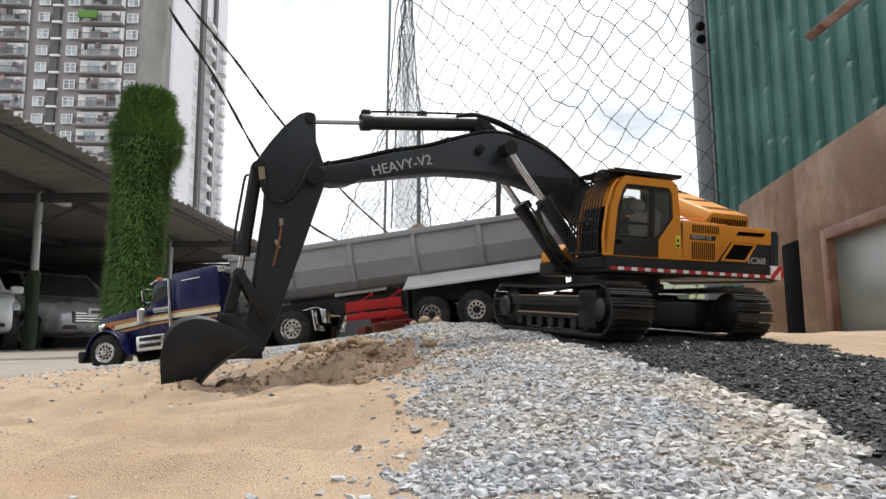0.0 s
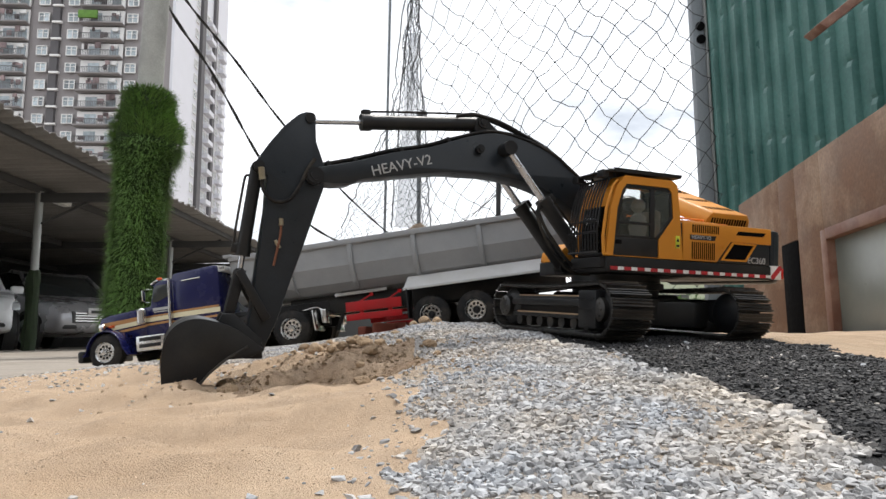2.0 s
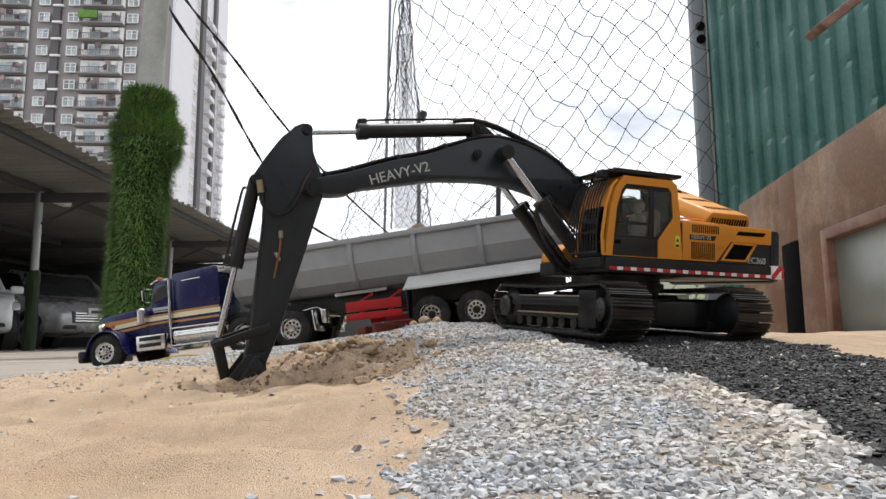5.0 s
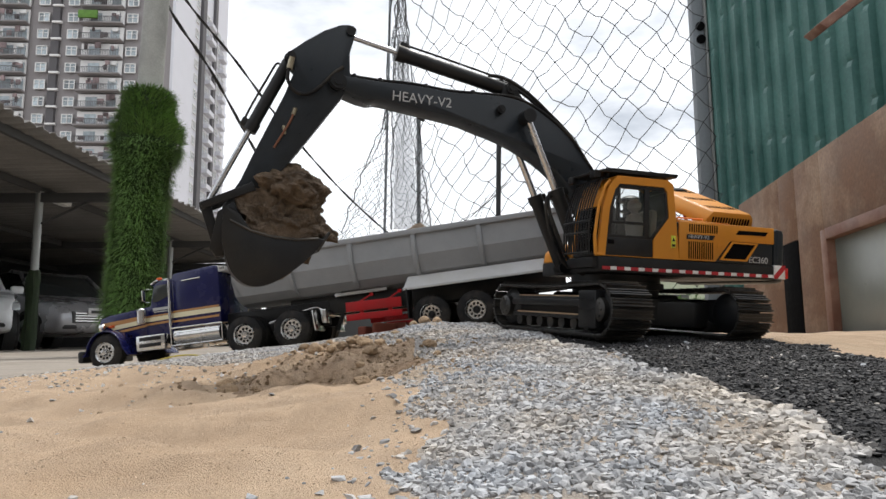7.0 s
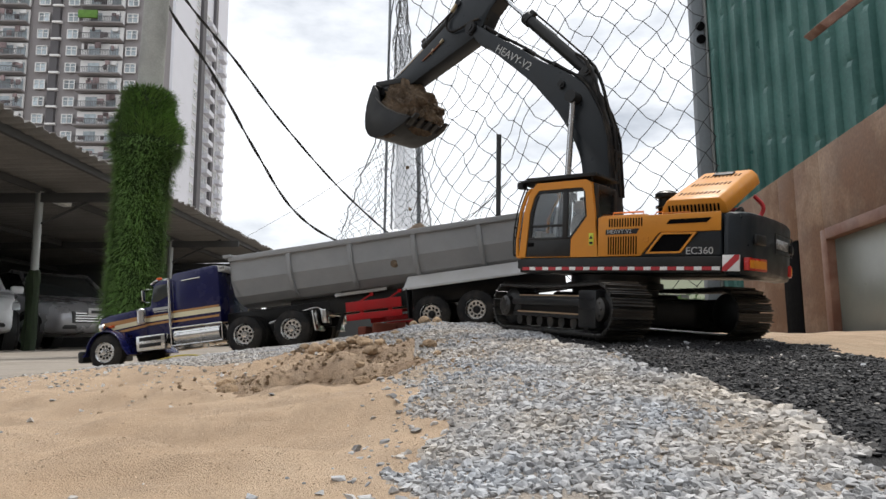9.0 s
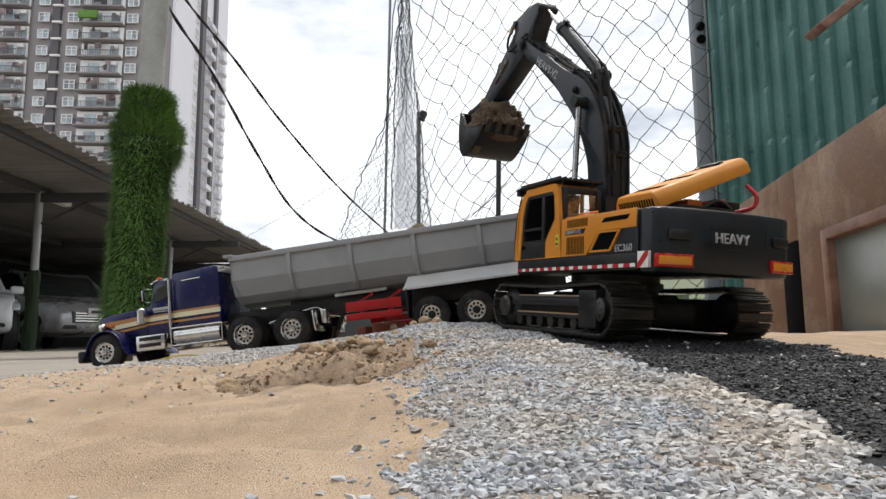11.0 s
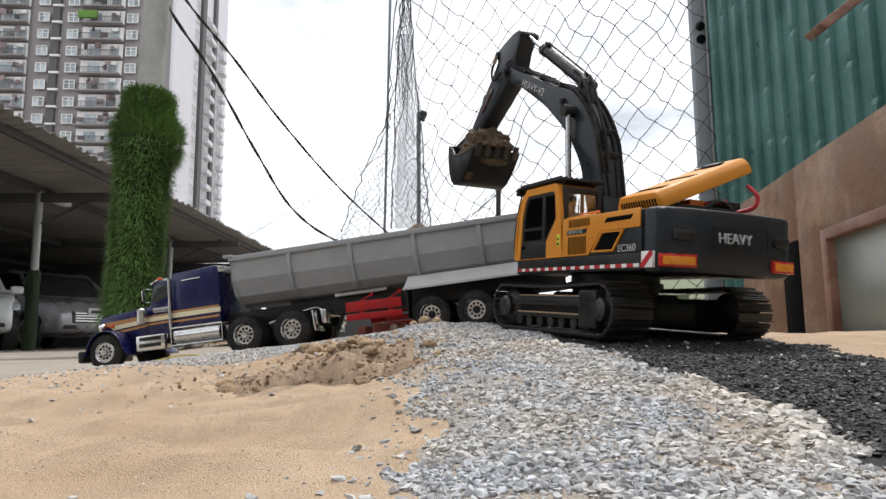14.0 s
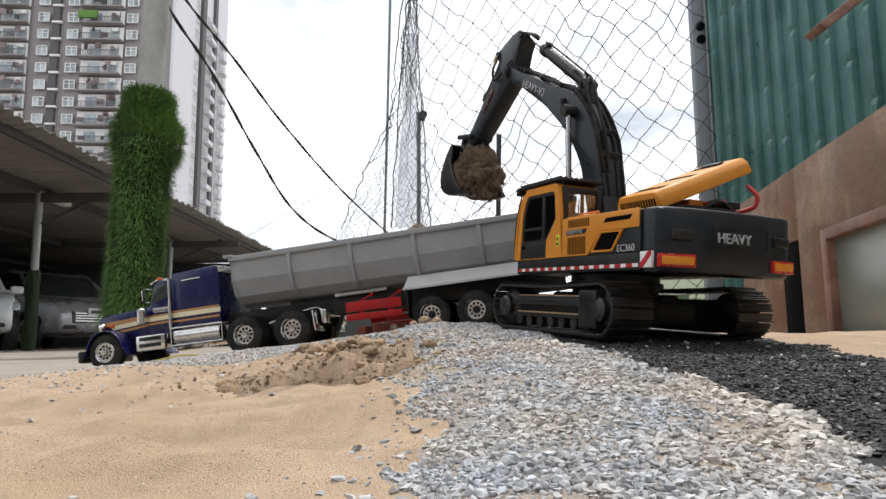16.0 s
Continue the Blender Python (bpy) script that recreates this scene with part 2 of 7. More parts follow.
def ground_z(x, y):
    """The height of the ground at x, y (arrays or numbers)."""
    plane = 0.109 - 0.042 * (np.clip(x, -0.4, 1.2) - 0.275) + 0.062 * (np.clip(y, 0.2, 1.45) - 1.10)
    left = 0.0370 + 0.124 * (np.maximum(x, -0.86) + 0.769)
    off = 0.50 * smooth((0.10 - x) / 0.48)
    front = 0.030 + 0.118 * (y - 0.28 - off)
    z = softmin(softmin(plane, left), np.maximum(front, 0.030 + 0.02 * (y - 0.3)), 0.02)
    # dug hole with spoil round it
    z = z - 0.036 * np.exp(-(((x + 0.125) / 0.075) ** 2 + ((y - 0.745) / 0.045) ** 2) ** 1.6) + 0.004 * np.exp(-((x + 0.1) / 0.14) ** 2 - ((y - 0.85) / 0.12) ** 2) * waves(6 * x, 6 * y)
    z = z + 0.012 * np.exp(-((x + 0.16) / 0.10) ** 2 - ((y - 0.99) / 0.07) ** 2) - 0.022 * np.exp(-((x + 0.30) / 0.06) ** 2 - ((y - 0.90) / 0.05) ** 2)
    z = z + 0.010 * np.exp(-((x + 0.03) / 0.05) ** 2 - ((y - 1.24) / 0.05) ** 2)
    # foreground sand swells
    near = smooth((1.0 - y) / 0.3) * smooth((0.05 - x) / 0.2)
    z = z + near * (0.0050 * waves(x, y) + 0.0120 * rough(8 * x + 3, 12 * y) + 0.0060 * rough(20 * x, 28 * y) + 0.0016 * rough(55 * x, 70 * y)) + 0.0014 * waves(3 * x, 3 * y)
    # broken spoil round the hole, with ridges and slumped lumps
    dug = np.exp(-((x + 0.17) / 0.20) ** 2 - ((y - 0.86) / 0.17) ** 2)
    z = z + dug * (0.026 * (0.45 - np.abs(rough(12 * x + 8 * y, 15 * y - 7 * x))) + 0.0110 * rough(34 * x, 34 * y) + 0.0035 * rough(85 * x, 85 * y))
    z = z + 0.0016 * smooth((x + 0.1) / 0.2) * rough(26 * x, 26 * y) * smooth((1.5 - y) / 0.2)
    # sand drifted against the brown wall
    drift = smooth((x - 0.74 - 0.06 * y) / 0.40) * smooth((y - 1.1) / 0.6) * smooth((4.2 - y) / 0.8) * smooth((2.2 + 0.15 * y - x) / 0.3)
    z = z + drift * (0.019 + 0.014 * rough(4.2 * x, 3.1 * y) + 0.006 * rough(11 * x, 9 * y))
    # the raised bed ends at the yard's paving
    far = np.maximum(smooth((y - 1.72 - 0.3 * (x > 0.6)) / 0.5), smooth((-1.0 - x) / 0.5))
    far = far * (1 - smooth((x - 0.55) / 0.4) * smooth((7.5 - y) / 1.0))
    return z * (1 - far) + 0.012 * far


def wobble(x, y):
    return 0.018 * np.sin(19 * x + 5 * y) + 0.012 * np.sin(41 * y - 23 * x + 1) + 0.007 * np.sin(83 * x + 71 * y)


def gravel_edge(y):
    """The x at which sand gives way to gravel."""
    return np.interp(y, [0.0, 0.31, 0.40, 0.47, 0.57, 0.64, 0.80, 0.93, 1.00, 1.12, 1.4], [-0.06, -0.045, -0.025, -0.022, -0.034, -0.050, -0.025, -0.05, -0.12, -0.55, -0.95])


def asphalt_edge(y):
    """The x past which the ground is black asphalt."""
    return np.interp(y, [0.0, 0.37, 0.41, 0.48, 0.54, 0.64, 0.70, 0.86, 1.10, 1.5], [0.225, 0.224, 0.226, 0.226, 0.214, 0.200, 0.182, 0.160, 0.13, 0.09])


def zone(x, y):
    """0 sand, 1 gravel, 2 asphalt, 3 yard paving, 4 freshly dug sand."""
    w = wobble(x, y)
    if y > 1.95 and x < 0.75 or x < -0.98 + w or y > 4.6 or y < -0.4 + w or x > 1.30 + 0.144 * y:
        return 3
    if y > 1.62 or x > 0.40 + 0.09 * y + w:
        return 0
    if x > asphalt_edge(y) + 0.7 * w:
        return 2
    if ((x + 0.135) / 0.125) ** 2 + ((y - 0.800) / 0.125) ** 2 < 1 + 14 * w:
        return 4
    if x > gravel_edge(y) + w:
        return 1
    return 0


def graded(lo, a, b, hi, step, grow=1.25):
    """Ticks that are dense between a and b and grow outside."""
    mid = list(np.arange(a, b, step))
    out, d, v = [], step, mid[-1]
    while v < hi:
        d *= grow
        v += d
        out.append(v)
    low, d, v = [], step, mid[0]
    while v > lo:
        d *= grow
        v -= d
        low.append(v)
    return low[::-1] + mid + out


# the sand's darker second tone also stands in for soft shading of the swells
SAND = material("coarse_yellow_sand", (0.545, 0.405, 0.28), 0.95, vary=0.20, scale=22, fine=1100, bump=1.0, bump_scale=0.0025, second=(0.43, 0.305, 0.20), second_scale=6, second_amount=0.42)
GRAIN = material("sand_grain", (0.54, 0.41, 0.29), 0.85, vary=0.1, scale=50, per_island=0.28)
GRAVELBED = material("gravel_dust_bed", (0.36, 0.35, 0.34), 0.95, vary=0.35, scale=160, fine=900, bump=1.0, bump_scale=0.003, second=(0.42, 0.33, 0.24), second_scale=9, second_amount=0.45)
STONE = material("blue_grey_crushed_stone", (0.365, 0.385, 0.415), 0.85, vary=0.18, scale=90, fine=700, bump=0.5, bump_scale=0.0008, per_island=0.40, second=(0.47, 0.42, 0.36), second_scale=6, second_amount=0.44)
ASPHALTBED = material("black_asphalt", (0.015, 0.015, 0.016), 0.8, vary=0.4, scale=150, fine=900, bump=1.0, bump_scale=0.003)
TARSTONE = material("tarred_black_stone", (0.018, 0.018, 0.020), 0.55, vary=0.3, scale=120, per_island=0.55, spec=0.35)
DAMP = material("freshly_dug_damp_sand", (0.43, 0.315, 0.215), 0.95, vary=0.30, scale=60, fine=800, bump=1.0, bump_scale=0.004, second=(0.24, 0.160, 0.10), second_scale=13, second_amount=0.42, edge=0.09)
PAVING = material("dusty_yard_concrete", (0.30, 0.265, 0.225), 0.92, vary=0.22, scale=5.0, fine=70, bump=0.5, bump_scale=0.003, second=(0.22, 0.185, 0.15), second_scale=1.6, second_amount=0.42)

xs, ys = graded(-400, -1.05, 1.15, 400, 0.0065, 1.12), graded(-12, 0.16, 1.75, 900, 0.0065, 1.12)
gx, gy = np.meshgrid(np.array(xs), np.array(ys))
gz = ground_z(gx, gy)
nx = len(xs)
co = np.stack([gx, gy, gz], -1).reshape(-1, 3)
quads = [(j * nx + i, j * nx + i + 1, (j + 1) * nx + i + 1, (j + 1) * nx + i) for j in range(len(ys) - 1) for i in range(nx - 1)]
me = bpy.data.meshes.new("ground")
me.from_pydata(co.tolist(), [], quads)
for mm in (SAND, GRAVELBED, ASPHALTBED, PAVING, DAMP):
    me.materials.append(mm)
cen = co[np.array(quads)].mean(1)
me.polygons.foreach_set("material_index", [zone(c[0], c[1]) for c in cen])
me.polygons.foreach_set("use_smooth", [True] * len(quads))
ground = tagged(new("ground", me), "ground of pale sand, gravel, black asphalt and dusty concrete", "ground", kind="structure")


# ---- loose stones and clods ----
def chips(count, pick, size, seed, sink=0.25, flat=0.7):
    """Angular stones strewn where pick() says, as vertices and triangles."""
    rng = np.random.default_rng(seed)
    tmp = bmesh.new()
    bmesh.ops.create_icosphere(tmp, subdivisions=1, radius=1.0)
    base = np.array([v.co[:] for v in tmp.verts])
    tris = np.array([[v.index for v in f.verts] for f in tmp.faces])
    tmp.free()
    spots = [p for p in (pick(rng) for _ in range(count)) if p is not None]
    n = len(spots)
    x, y = np.array(spots).T
    s = size * (0.45 + 1.1 * rng.random(n) ** 2.2)
    v = (np.sign(base) * np.abs(base) ** 0.75)[None] * (1 + 0.38 * rng.standard_normal((n, 12, 1)).clip(-1.3, 1.3))
    v = v * np.stack([np.ones(n), 0.62 + 0.5 * rng.random(n), flat * (0.5 + 0.5 * rng.random(n))], -1)[:, None] * s[:, None, None]
    a, b = rng.random(n) * 6.28, rng.standard_normal(n) * 0.45
    ca, sa, cb, sb = (f[:, None] for f in (np.cos(a), np.sin(a), np.cos(b), np.sin(b)))
    v = np.stack([v[..., 0], v[..., 1] * cb - v[..., 2] * sb, v[..., 1] * sb + v[..., 2] * cb], -1)
    v = np.stack([v[..., 0] * ca - v[..., 1] * sa, v[..., 0] * sa + v[..., 1] * ca, v[..., 2]], -1)
    v = v + np.stack([x, y, ground_z(x, y) + s * flat * (0.5 - sink)], -1)[:, None]
    return v.reshape(-1, 3), (tris[None] + 12 * np.arange(n)[:, None, None]).reshape(-1, 3)


def strewn(name, data, mat, label, category):
    me = bpy.data.meshes.new(name)
    me.from_pydata(data[0].tolist(), [], data[1].tolist())
    me.materials.append(mat)
    return tagged(new(name, me), label, category, kind="stuff")


def on_gravel(rng):
    y = 0.26 + 1.35 * rng.random() ** 1.5
    x = rng.uniform(-0.95, 0.6)
    return (x, y) if zone(x, y) == 1 and (noise.noise((x * 7, y * 7, 0)) > -0.10 or rng.random() < 0.38) else None


def on_bare_sand(rng):
    y = 0.24 + 0.75 * rng.random() ** 1.6
    x = rng.uniform(-0.62, 0.62) * y * 1.1
    return (x, y) if x < 0.1 and zone(x, y) == 0 else None


def on_asphalt(rng):
    y = 0.36 + 1.25 * rng.random() ** 1.2
    x = rng.uniform(0.05, 0.95)
    return (x, y) if zone(x, y) == 2 else None


def on_sand(rng):
    y = 0.26 + 1.2 * rng.random() ** 1.3
    x = rng.uniform(-0.9, 0.1)
    near_gravel = gravel_edge(y) - x
    return (x, y) if zone(x, y) == 0 and rng.random() < 0.006 + math.exp(-near_gravel / 0.022) + (0.55 if 0.90 < y < 1.15 and x < -0.10 else 0.10 if y > 0.66 else 0) else None


strewn("gravel", chips(170000, on_gravel, 0.0021, 1, flat=0.82), STONE, "blue-grey crushed stone chippings spread over the ramp", "gravel")
strewn("sand_grains", chips(26000, on_bare_sand, 0.00042, 9, flat=0.9), GRAIN, "coarse loose grains on the sand", "sand")
strewn("asphalt_grit", chips(90000, on_asphalt, 0.0017, 2, flat=0.6), TARSTONE, "black tarred stone grit of the model road", "gravel")
strewn("stray_gravel", chips(9000, on_sand, 0.0025, 3), STONE, "stray grey stone chips on the sand", "gravel")
strewn("asphalt_stray_stones", chips(700, on_asphalt, 0.0022, 8), STONE, "pale stray stone chips on the black asphalt", "gravel")


def on_road_edge(rng):
    y = 0.36 + 0.75 * rng.random() ** 1.3
    return float(asphalt_edge(y)) - 0.016 + 0.011 * rng.standard_normal(), y


strewn("edge_stones", chips(1300, on_road_edge, 0.0031, 12), STONE, "coarser grey stones piled along the edge of the black road", "gravel")


def on_spoil(rng):
    x, y = -0.14 + 0.09 * rng.standard_normal(), 0.84 + 0.10 * rng.standard_normal()
    return (x, y) if x < 0.06 and y > 0.68 and zone(x, y) in (0, 1, 4) else None


def clod(x, y, r, seed):
    """A lump of damp sand."""
    bm = B()
    bmesh.ops.create_icosphere(bm, subdivisions=3, radius=r)
    for v in bm.verts:
        k = noise.noise(v.co / r * 1.1 + Vector((seed, 0, 0))) * 0.35 + noise.noise(v.co / r * 3.5 + Vector((0, seed, 0))) * 0.14
        v.co *= 1 + k
        v.co.z *= 0.75
    ob = part("sand_clod", bm, SANDLUMP, m=pose(x, y, float(ground_z(x, y)) + r * 0.25, 0, 0, seed * 40))
    return tagged(ob, "lump of damp brown sand beside the dug hole", "clod", group="sand clods")


strewn("sand_crumbs", chips(1500, on_spoil, 0.0019, 4, flat=0.9), SANDLUMP, "crumbs of dug-up damp sand", "sand")
crng = random.Random(5)
for i in range(34):
    cx_, cy_ = -0.14 + 0.09 * crng.gauss(0, 1), 0.90 + 0.10 * crng.gauss(0, 1)
    if cx_ < 0.03:
        clod(cx_, cy_, crng.uniform(0.004, 0.009) if i % 6 else 0.0115, i + 1)
for x_, y_, r_ in ((-0.035, 1.245, 0.012), (-0.012, 1.24, 0.009), (-0.055, 1.25, 0.008)):
    clod(x_, y_, r_, 40 + r_ * 100)


# ---- the tower block ----
TOWERGREY = material("grey_render", (0.265, 0.245, 0.245), 0.9, vary=0.06, scale=0.4, fine=8)
TOWERPALE = material("pale_render", (0.58, 0.58, 0.62), 0.9, vary=0.05, scale=0.2, fine=6)
# recess shade given as a dark colour on strips that stand proud
TOWERDARK = material("recess_shade", (0.10, 0.095, 0.10), 0.9, vary=0.1, scale=0.5, fine=8)
TOWERWHITE = material("white_render", (0.72, 0.71, 0.70), 0.85, vary=0.05, scale=0.5, fine=6)
PANE = material("bluish_window_glass", (0.30, 0.345, 0.37), 0.25, vary=0.35, scale=0.3, fine=2, per_object=0.5)
RAIL = material("balcony_railing", (0.12, 0.12, 0.125), 0.6, vary=0.1, scale=1, fine=9)
LAUNDRY = material("balcony_clutter", (0.16, 0.12, 0.12), 0.9, vary=0.5, scale=1.3, fine=7, per_object=0.7)
SHRUB = material("balcony_green", (0.10, 0.20, 0.04), 0.9, vary=0.3, scale=2, fine=12)
TX, TY, FLOOR_H = -47.3, 113.0, 3.06


def tower_block():
    tower = root("tower_block", pose(TX, TY, 0, 0, 0, 3.0), "tall grey and white residential tower with balconies", "building")
    bm = B()
    box(bm, (-45, 17.0, 40), (90, 33.0, 80))
    part("wall", bm, TOWERGREY, tower)
    bm = B()
    box(bm, (0.12, 7.0, 40), (0.5, 13.8, 80))
    part("side_wall", bm, TOWERPALE, tower, "pale blank gable wall")
    bm = B()
    box(bm, (0.12, 25.0, 40), (0.5, 17.0, 80))
    part("rear_side_wall", bm, TOWERPALE, tower)
    for k, (y0, wd) in enumerate(((15.2, 2.2), (23.2, 1.6))):
        bm = B()
        box(bm, (0.5, y0, 40), (0.9, wd, 80))
        part("dark_strip", bm, TOWERDARK, tower)
    # not cut in: a raised strip coloured as dark as a recess
    bm = B()
    box(bm, (-19.9, 0.2, 40), (1.3, 0.8, 80))
    part("recess", bm, TOWERDARK, tower, "dark vertical strip standing for a shaded service recess")
    floors = range(5, 22)
    pane_b = B()
    box(pane_b, (0, 0, 0), (0.72, 0.10, 1.35))
    pane = part("pane", pane_b, PANE, tower, m=pose(-200, 30, 1))
    frame_b = B()
    for dx, dz, sx, sz in ((0, 0.78, 1.9, 0.14), (0, -0.78, 1.9, 0.14), (-0.88, 0, 0.14, 1.6), (0.88, 0, 0.14, 1.6), (0, 0, 0.12, 1.6), (-0.44, 0.18, 0.8, 0.08), (0.44, 0.18, 0.8, 0.08)):
        box(frame_b, (dx, 0, dz), (sx, 0.24, sz))
    frm = part("window", frame_b, TOWERWHITE, tower, m=pose(-200, 30, 1))

    def shared(ob, name, parent, m):
        o = new(name, ob.data)
        o.parent = parent
        o.matrix_basis = m
        return o
    for fl in floors:
        z = fl * FLOOR_H + 1.6
        for x in (-21.95, -16.95, -6.85):
            wd = shared(frm, "window", tower, pose(x, -0.10, z))
            for s in (-1, 1):
                shared(pane, "pane", wd, pose(0.44 * s, 0.03, 0))
        bm = B()
        box(bm, (-19.55, -0.35, z - 1.0), (1.7, 0.5, 0.32))
        part("ledge", bm, TOWERWHITE, tower)
        # recessed balconies with white surrounds, rails and clutter
        for x, wdt in ((-11.75, 7.0), (-26.8, 4.8), (-32.5, 5.0)):
            bm = B()
            box(bm, (x, -0.06, z), (wdt, 0.3, 2.6))
            bal = part("balcony", bm, TOWERWHITE, tower)
            for dx, dw in ((-0.18, 1.9), (0.3, 1.5)):
                bm = B()
                box(bm, (x + wdt * dx, -0.28, z - 0.15), (dw, 0.12, 1.9))
                part("balcony_door", bm, PANE, bal)
            bm = B()
            box(bm, (x, -0.85, z - 1.42), (wdt + 0.2, 1.5, 0.22))
            part("balcony_slab", bm, TOWERGREY, bal)
            bm = B()
            for i in range(int(wdt / 0.28)):
                box(bm, (x - wdt / 2 + 0.28 * i, -1.55, z - 0.85), (0.07, 0.06, 0.95))
            box(bm, (x, -1.55, z - 0.36), (wdt, 0.10, 0.10))
            part("railing", bm, RAIL, bal)
            brng = random.Random(fl * 31 + int(-x))
            for i in range(brng.randint(2, 4)):
                bm = B()
                box(bm, (x + brng.uniform(-0.42, 0.42) * wdt, -1.2, z + brng.uniform(-0.7, 0.7)), (brng.uniform(0.4, 1.1), 0.25, brng.uniform(0.5, 1.1)), 0.05)
                part("hung_laundry", bm, LAUNDRY, bal)
            bm = B()
            box(bm, (x + wdt * 0.32, -0.6, z + 0.65), (1.0, 0.5, 0.65), 0.05)
            part("air_conditioner", bm, TOWERWHITE, bal)
        # the side facade's small windows and balconies
        for y in (12.2, 18.6, 20.6, 27.0, 30.5):
            wd = shared(frm, "window", tower, pose(0.45, y, z, 0, 0, 90))
            for s in (-1, 1):
                shared(pane, "pane", wd, pose(0.44 * s, 0.03, 0))
        bm = B()
        box(bm, (0.9, 19.6, z - 1.3), (1.4, 3.4, 0.9))
        part("side_balcony", bm, TOWERPALE, tower)
        bm = B()
        box(bm, (0.9, 28.7, z - 1.3), (1.2, 3.0, 0.9))
        part("side_balcony", bm, TOWERPALE, tower)
    bm = B()
    box(bm, (-13.6, -2.1, 18 * FLOOR_H + 1.3), (3.2, 0.5, 1.4), 0.1)
    part("planter", bm, SHRUB, tower, "green plants on a balcony")
    for o in (pane, frm):
        bpy.data.objects.remove(o)


tower_block()

# ---- the carport ----
SHEET = material("weathered_roof_sheet", (0.21, 0.20, 0.19), 0.75, vary=0.15, scale=1.5, fine=40, second=(0.155, 0.148, 0.14), second_scale=0.7)
POSTMETAL = material("galvanised_post", (0.33, 0.34, 0.33), 0.5, 0.5, vary=0.12, scale=6)
BEAM = material("dark_painted_beam", (0.055, 0.055, 0.055), 0.7, vary=0.2, scale=4)
LAMPWHITE = material("white_fitting", (0.6, 0.6, 0.58), 0.5)
DARKHEDGE = material("dark_green_wrap", (0.018, 0.030, 0.012), 0.95, vary=0.5, scale=20, fine=120)


def carport():
    port = root("carport", pose(0, 0, 0), "open carport with a low corrugated sheet roof on steel posts", "carport")
    # corrugated roof, ribs along x, long edge along y
    verts, faces = [], []
    n = 634
    for i in range(n + 1):
        # the hidden far stretch is added to keep sky light off the end wall
        y = 2.0 + 17.8 * i / n
        dz = 0.022 * math.sin(i * 0.9) + 0.006 * math.sin(i * 0.31)
        dx = 0.03 * math.sin(i * 0.13) + 0.015 * math.sin(i * 1.7)
        for x, z in ((-4.46 + dx, 2.50), (-6.5, 2.46), (-9, 2.40), (-13.5, 2.30)):
            verts.append((x, y, z + dz))
    for i in range(n):
        for k in range(3):
            a = i * 4 + k
            faces.append((a, a + 4, a + 5, a + 1))
    me = bpy.data.meshes.new("roof")
    me.from_pydata(verts, [], faces)
    me.materials.append(SHEET)
    for p in me.polygons:
        p.use_smooth = True
    roof = new("roof", me)
    roof.parent = port
    md = roof.modifiers.new("thick", "SOLIDIFY")
    md.thickness = 0.012
    tagged(roof, "weathered grey-brown corrugated roof sheet")
    for x, z in ((-4.75, 2.42), (-6.0, 2.38), (-8.4, 2.30), (-11, 2.22)):
        bm = B()
        box(bm, (x, 10.9, z), (0.06, 17.4, 0.10), 0.005)
        part("purlin", bm, BEAM, port)
    for y in (4.0, 9.9, 14.8, 19.2):
        bm = B()
        box(bm, (-9.0, y, 2.26), (9.0, 0.08, 0.14), 0.006)
        part("rafter", bm, BEAM, port)
        bm = B()
        cyl(bm, (-6.0, y, 0.0), (-6.0, y, 2.36), 0.055, 18)
        part("post", bm, POSTMETAL, port, "galvanised steel post")
        bm = B()
        cyl(bm, (-6.0, y, 1.85), (-4.9, y, 2.36), 0.018, 10)
        part("brace", bm, BEAM, port)
        bm = B()
        rr = random.Random(int(y))
        lathe(bm, [(0.0, 0.085), (0.2, 0.095), (0.5, 0.085), (0.8, 0.092), (1.05, 0.088), (1.18, 0.068)], 16, pose(-6.0, y, 0.0, 90, 0, 0) @ Matrix.Diagonal((1, 1, -1, 1)))
        for v in bm.verts:
            v.co.x += rr.uniform(-0.02, 0.02)
            v.co.y += rr.uniform(-0.02, 0.02)
        part("post_wrap", bm, DARKHEDGE, port, "dark green grass wrap")
    for y in (6.4, 8.3, 10.2, 12.3):
        bm = B()
        box(bm, (-5.9, y, 2.28), (0.13, 0.55, 0.09), 0.01)
        part("lamp_fitting", bm, LAMPWHITE, port, "pale tubular lamp fitting, unlit")
    bm = B()
    box(bm, (-13.4, 10.8, 1.2), (0.15, 17.6, 2.4))
    part("back_wall", bm, BEAM, port)
    bm = B()
    box(bm, (-9.6, 19.75, 1.2), (8.6, 0.15, 2.4))
    part("end_wall", bm, BEAM, port)


carport()

# ---- parked cars ----
SILVER = material("silver_car_paint", (0.46, 0.46, 0.48), 0.28, 0.5, vary=0.04, scale=3, coat=0.5)
CARWHITE = material("white_car_paint", (0.82, 0.83, 0.84), 0.25, vary=0.03, scale=3, coat=0.5)
CARGLASS = material("dark_car_glass", (0.03, 0.035, 0.035), 0.12, vary=0.1)
BLACKPL = material("black_trim", (0.02, 0.02, 0.02), 0.5)
PLATE = material("plate_white", (0.6, 0.6, 0.58), 0.5)
LAMPGL = material("headlamp_glass", (0.62, 0.66, 0.68), 0.12, 0.4, vary=0.2, scale=30)


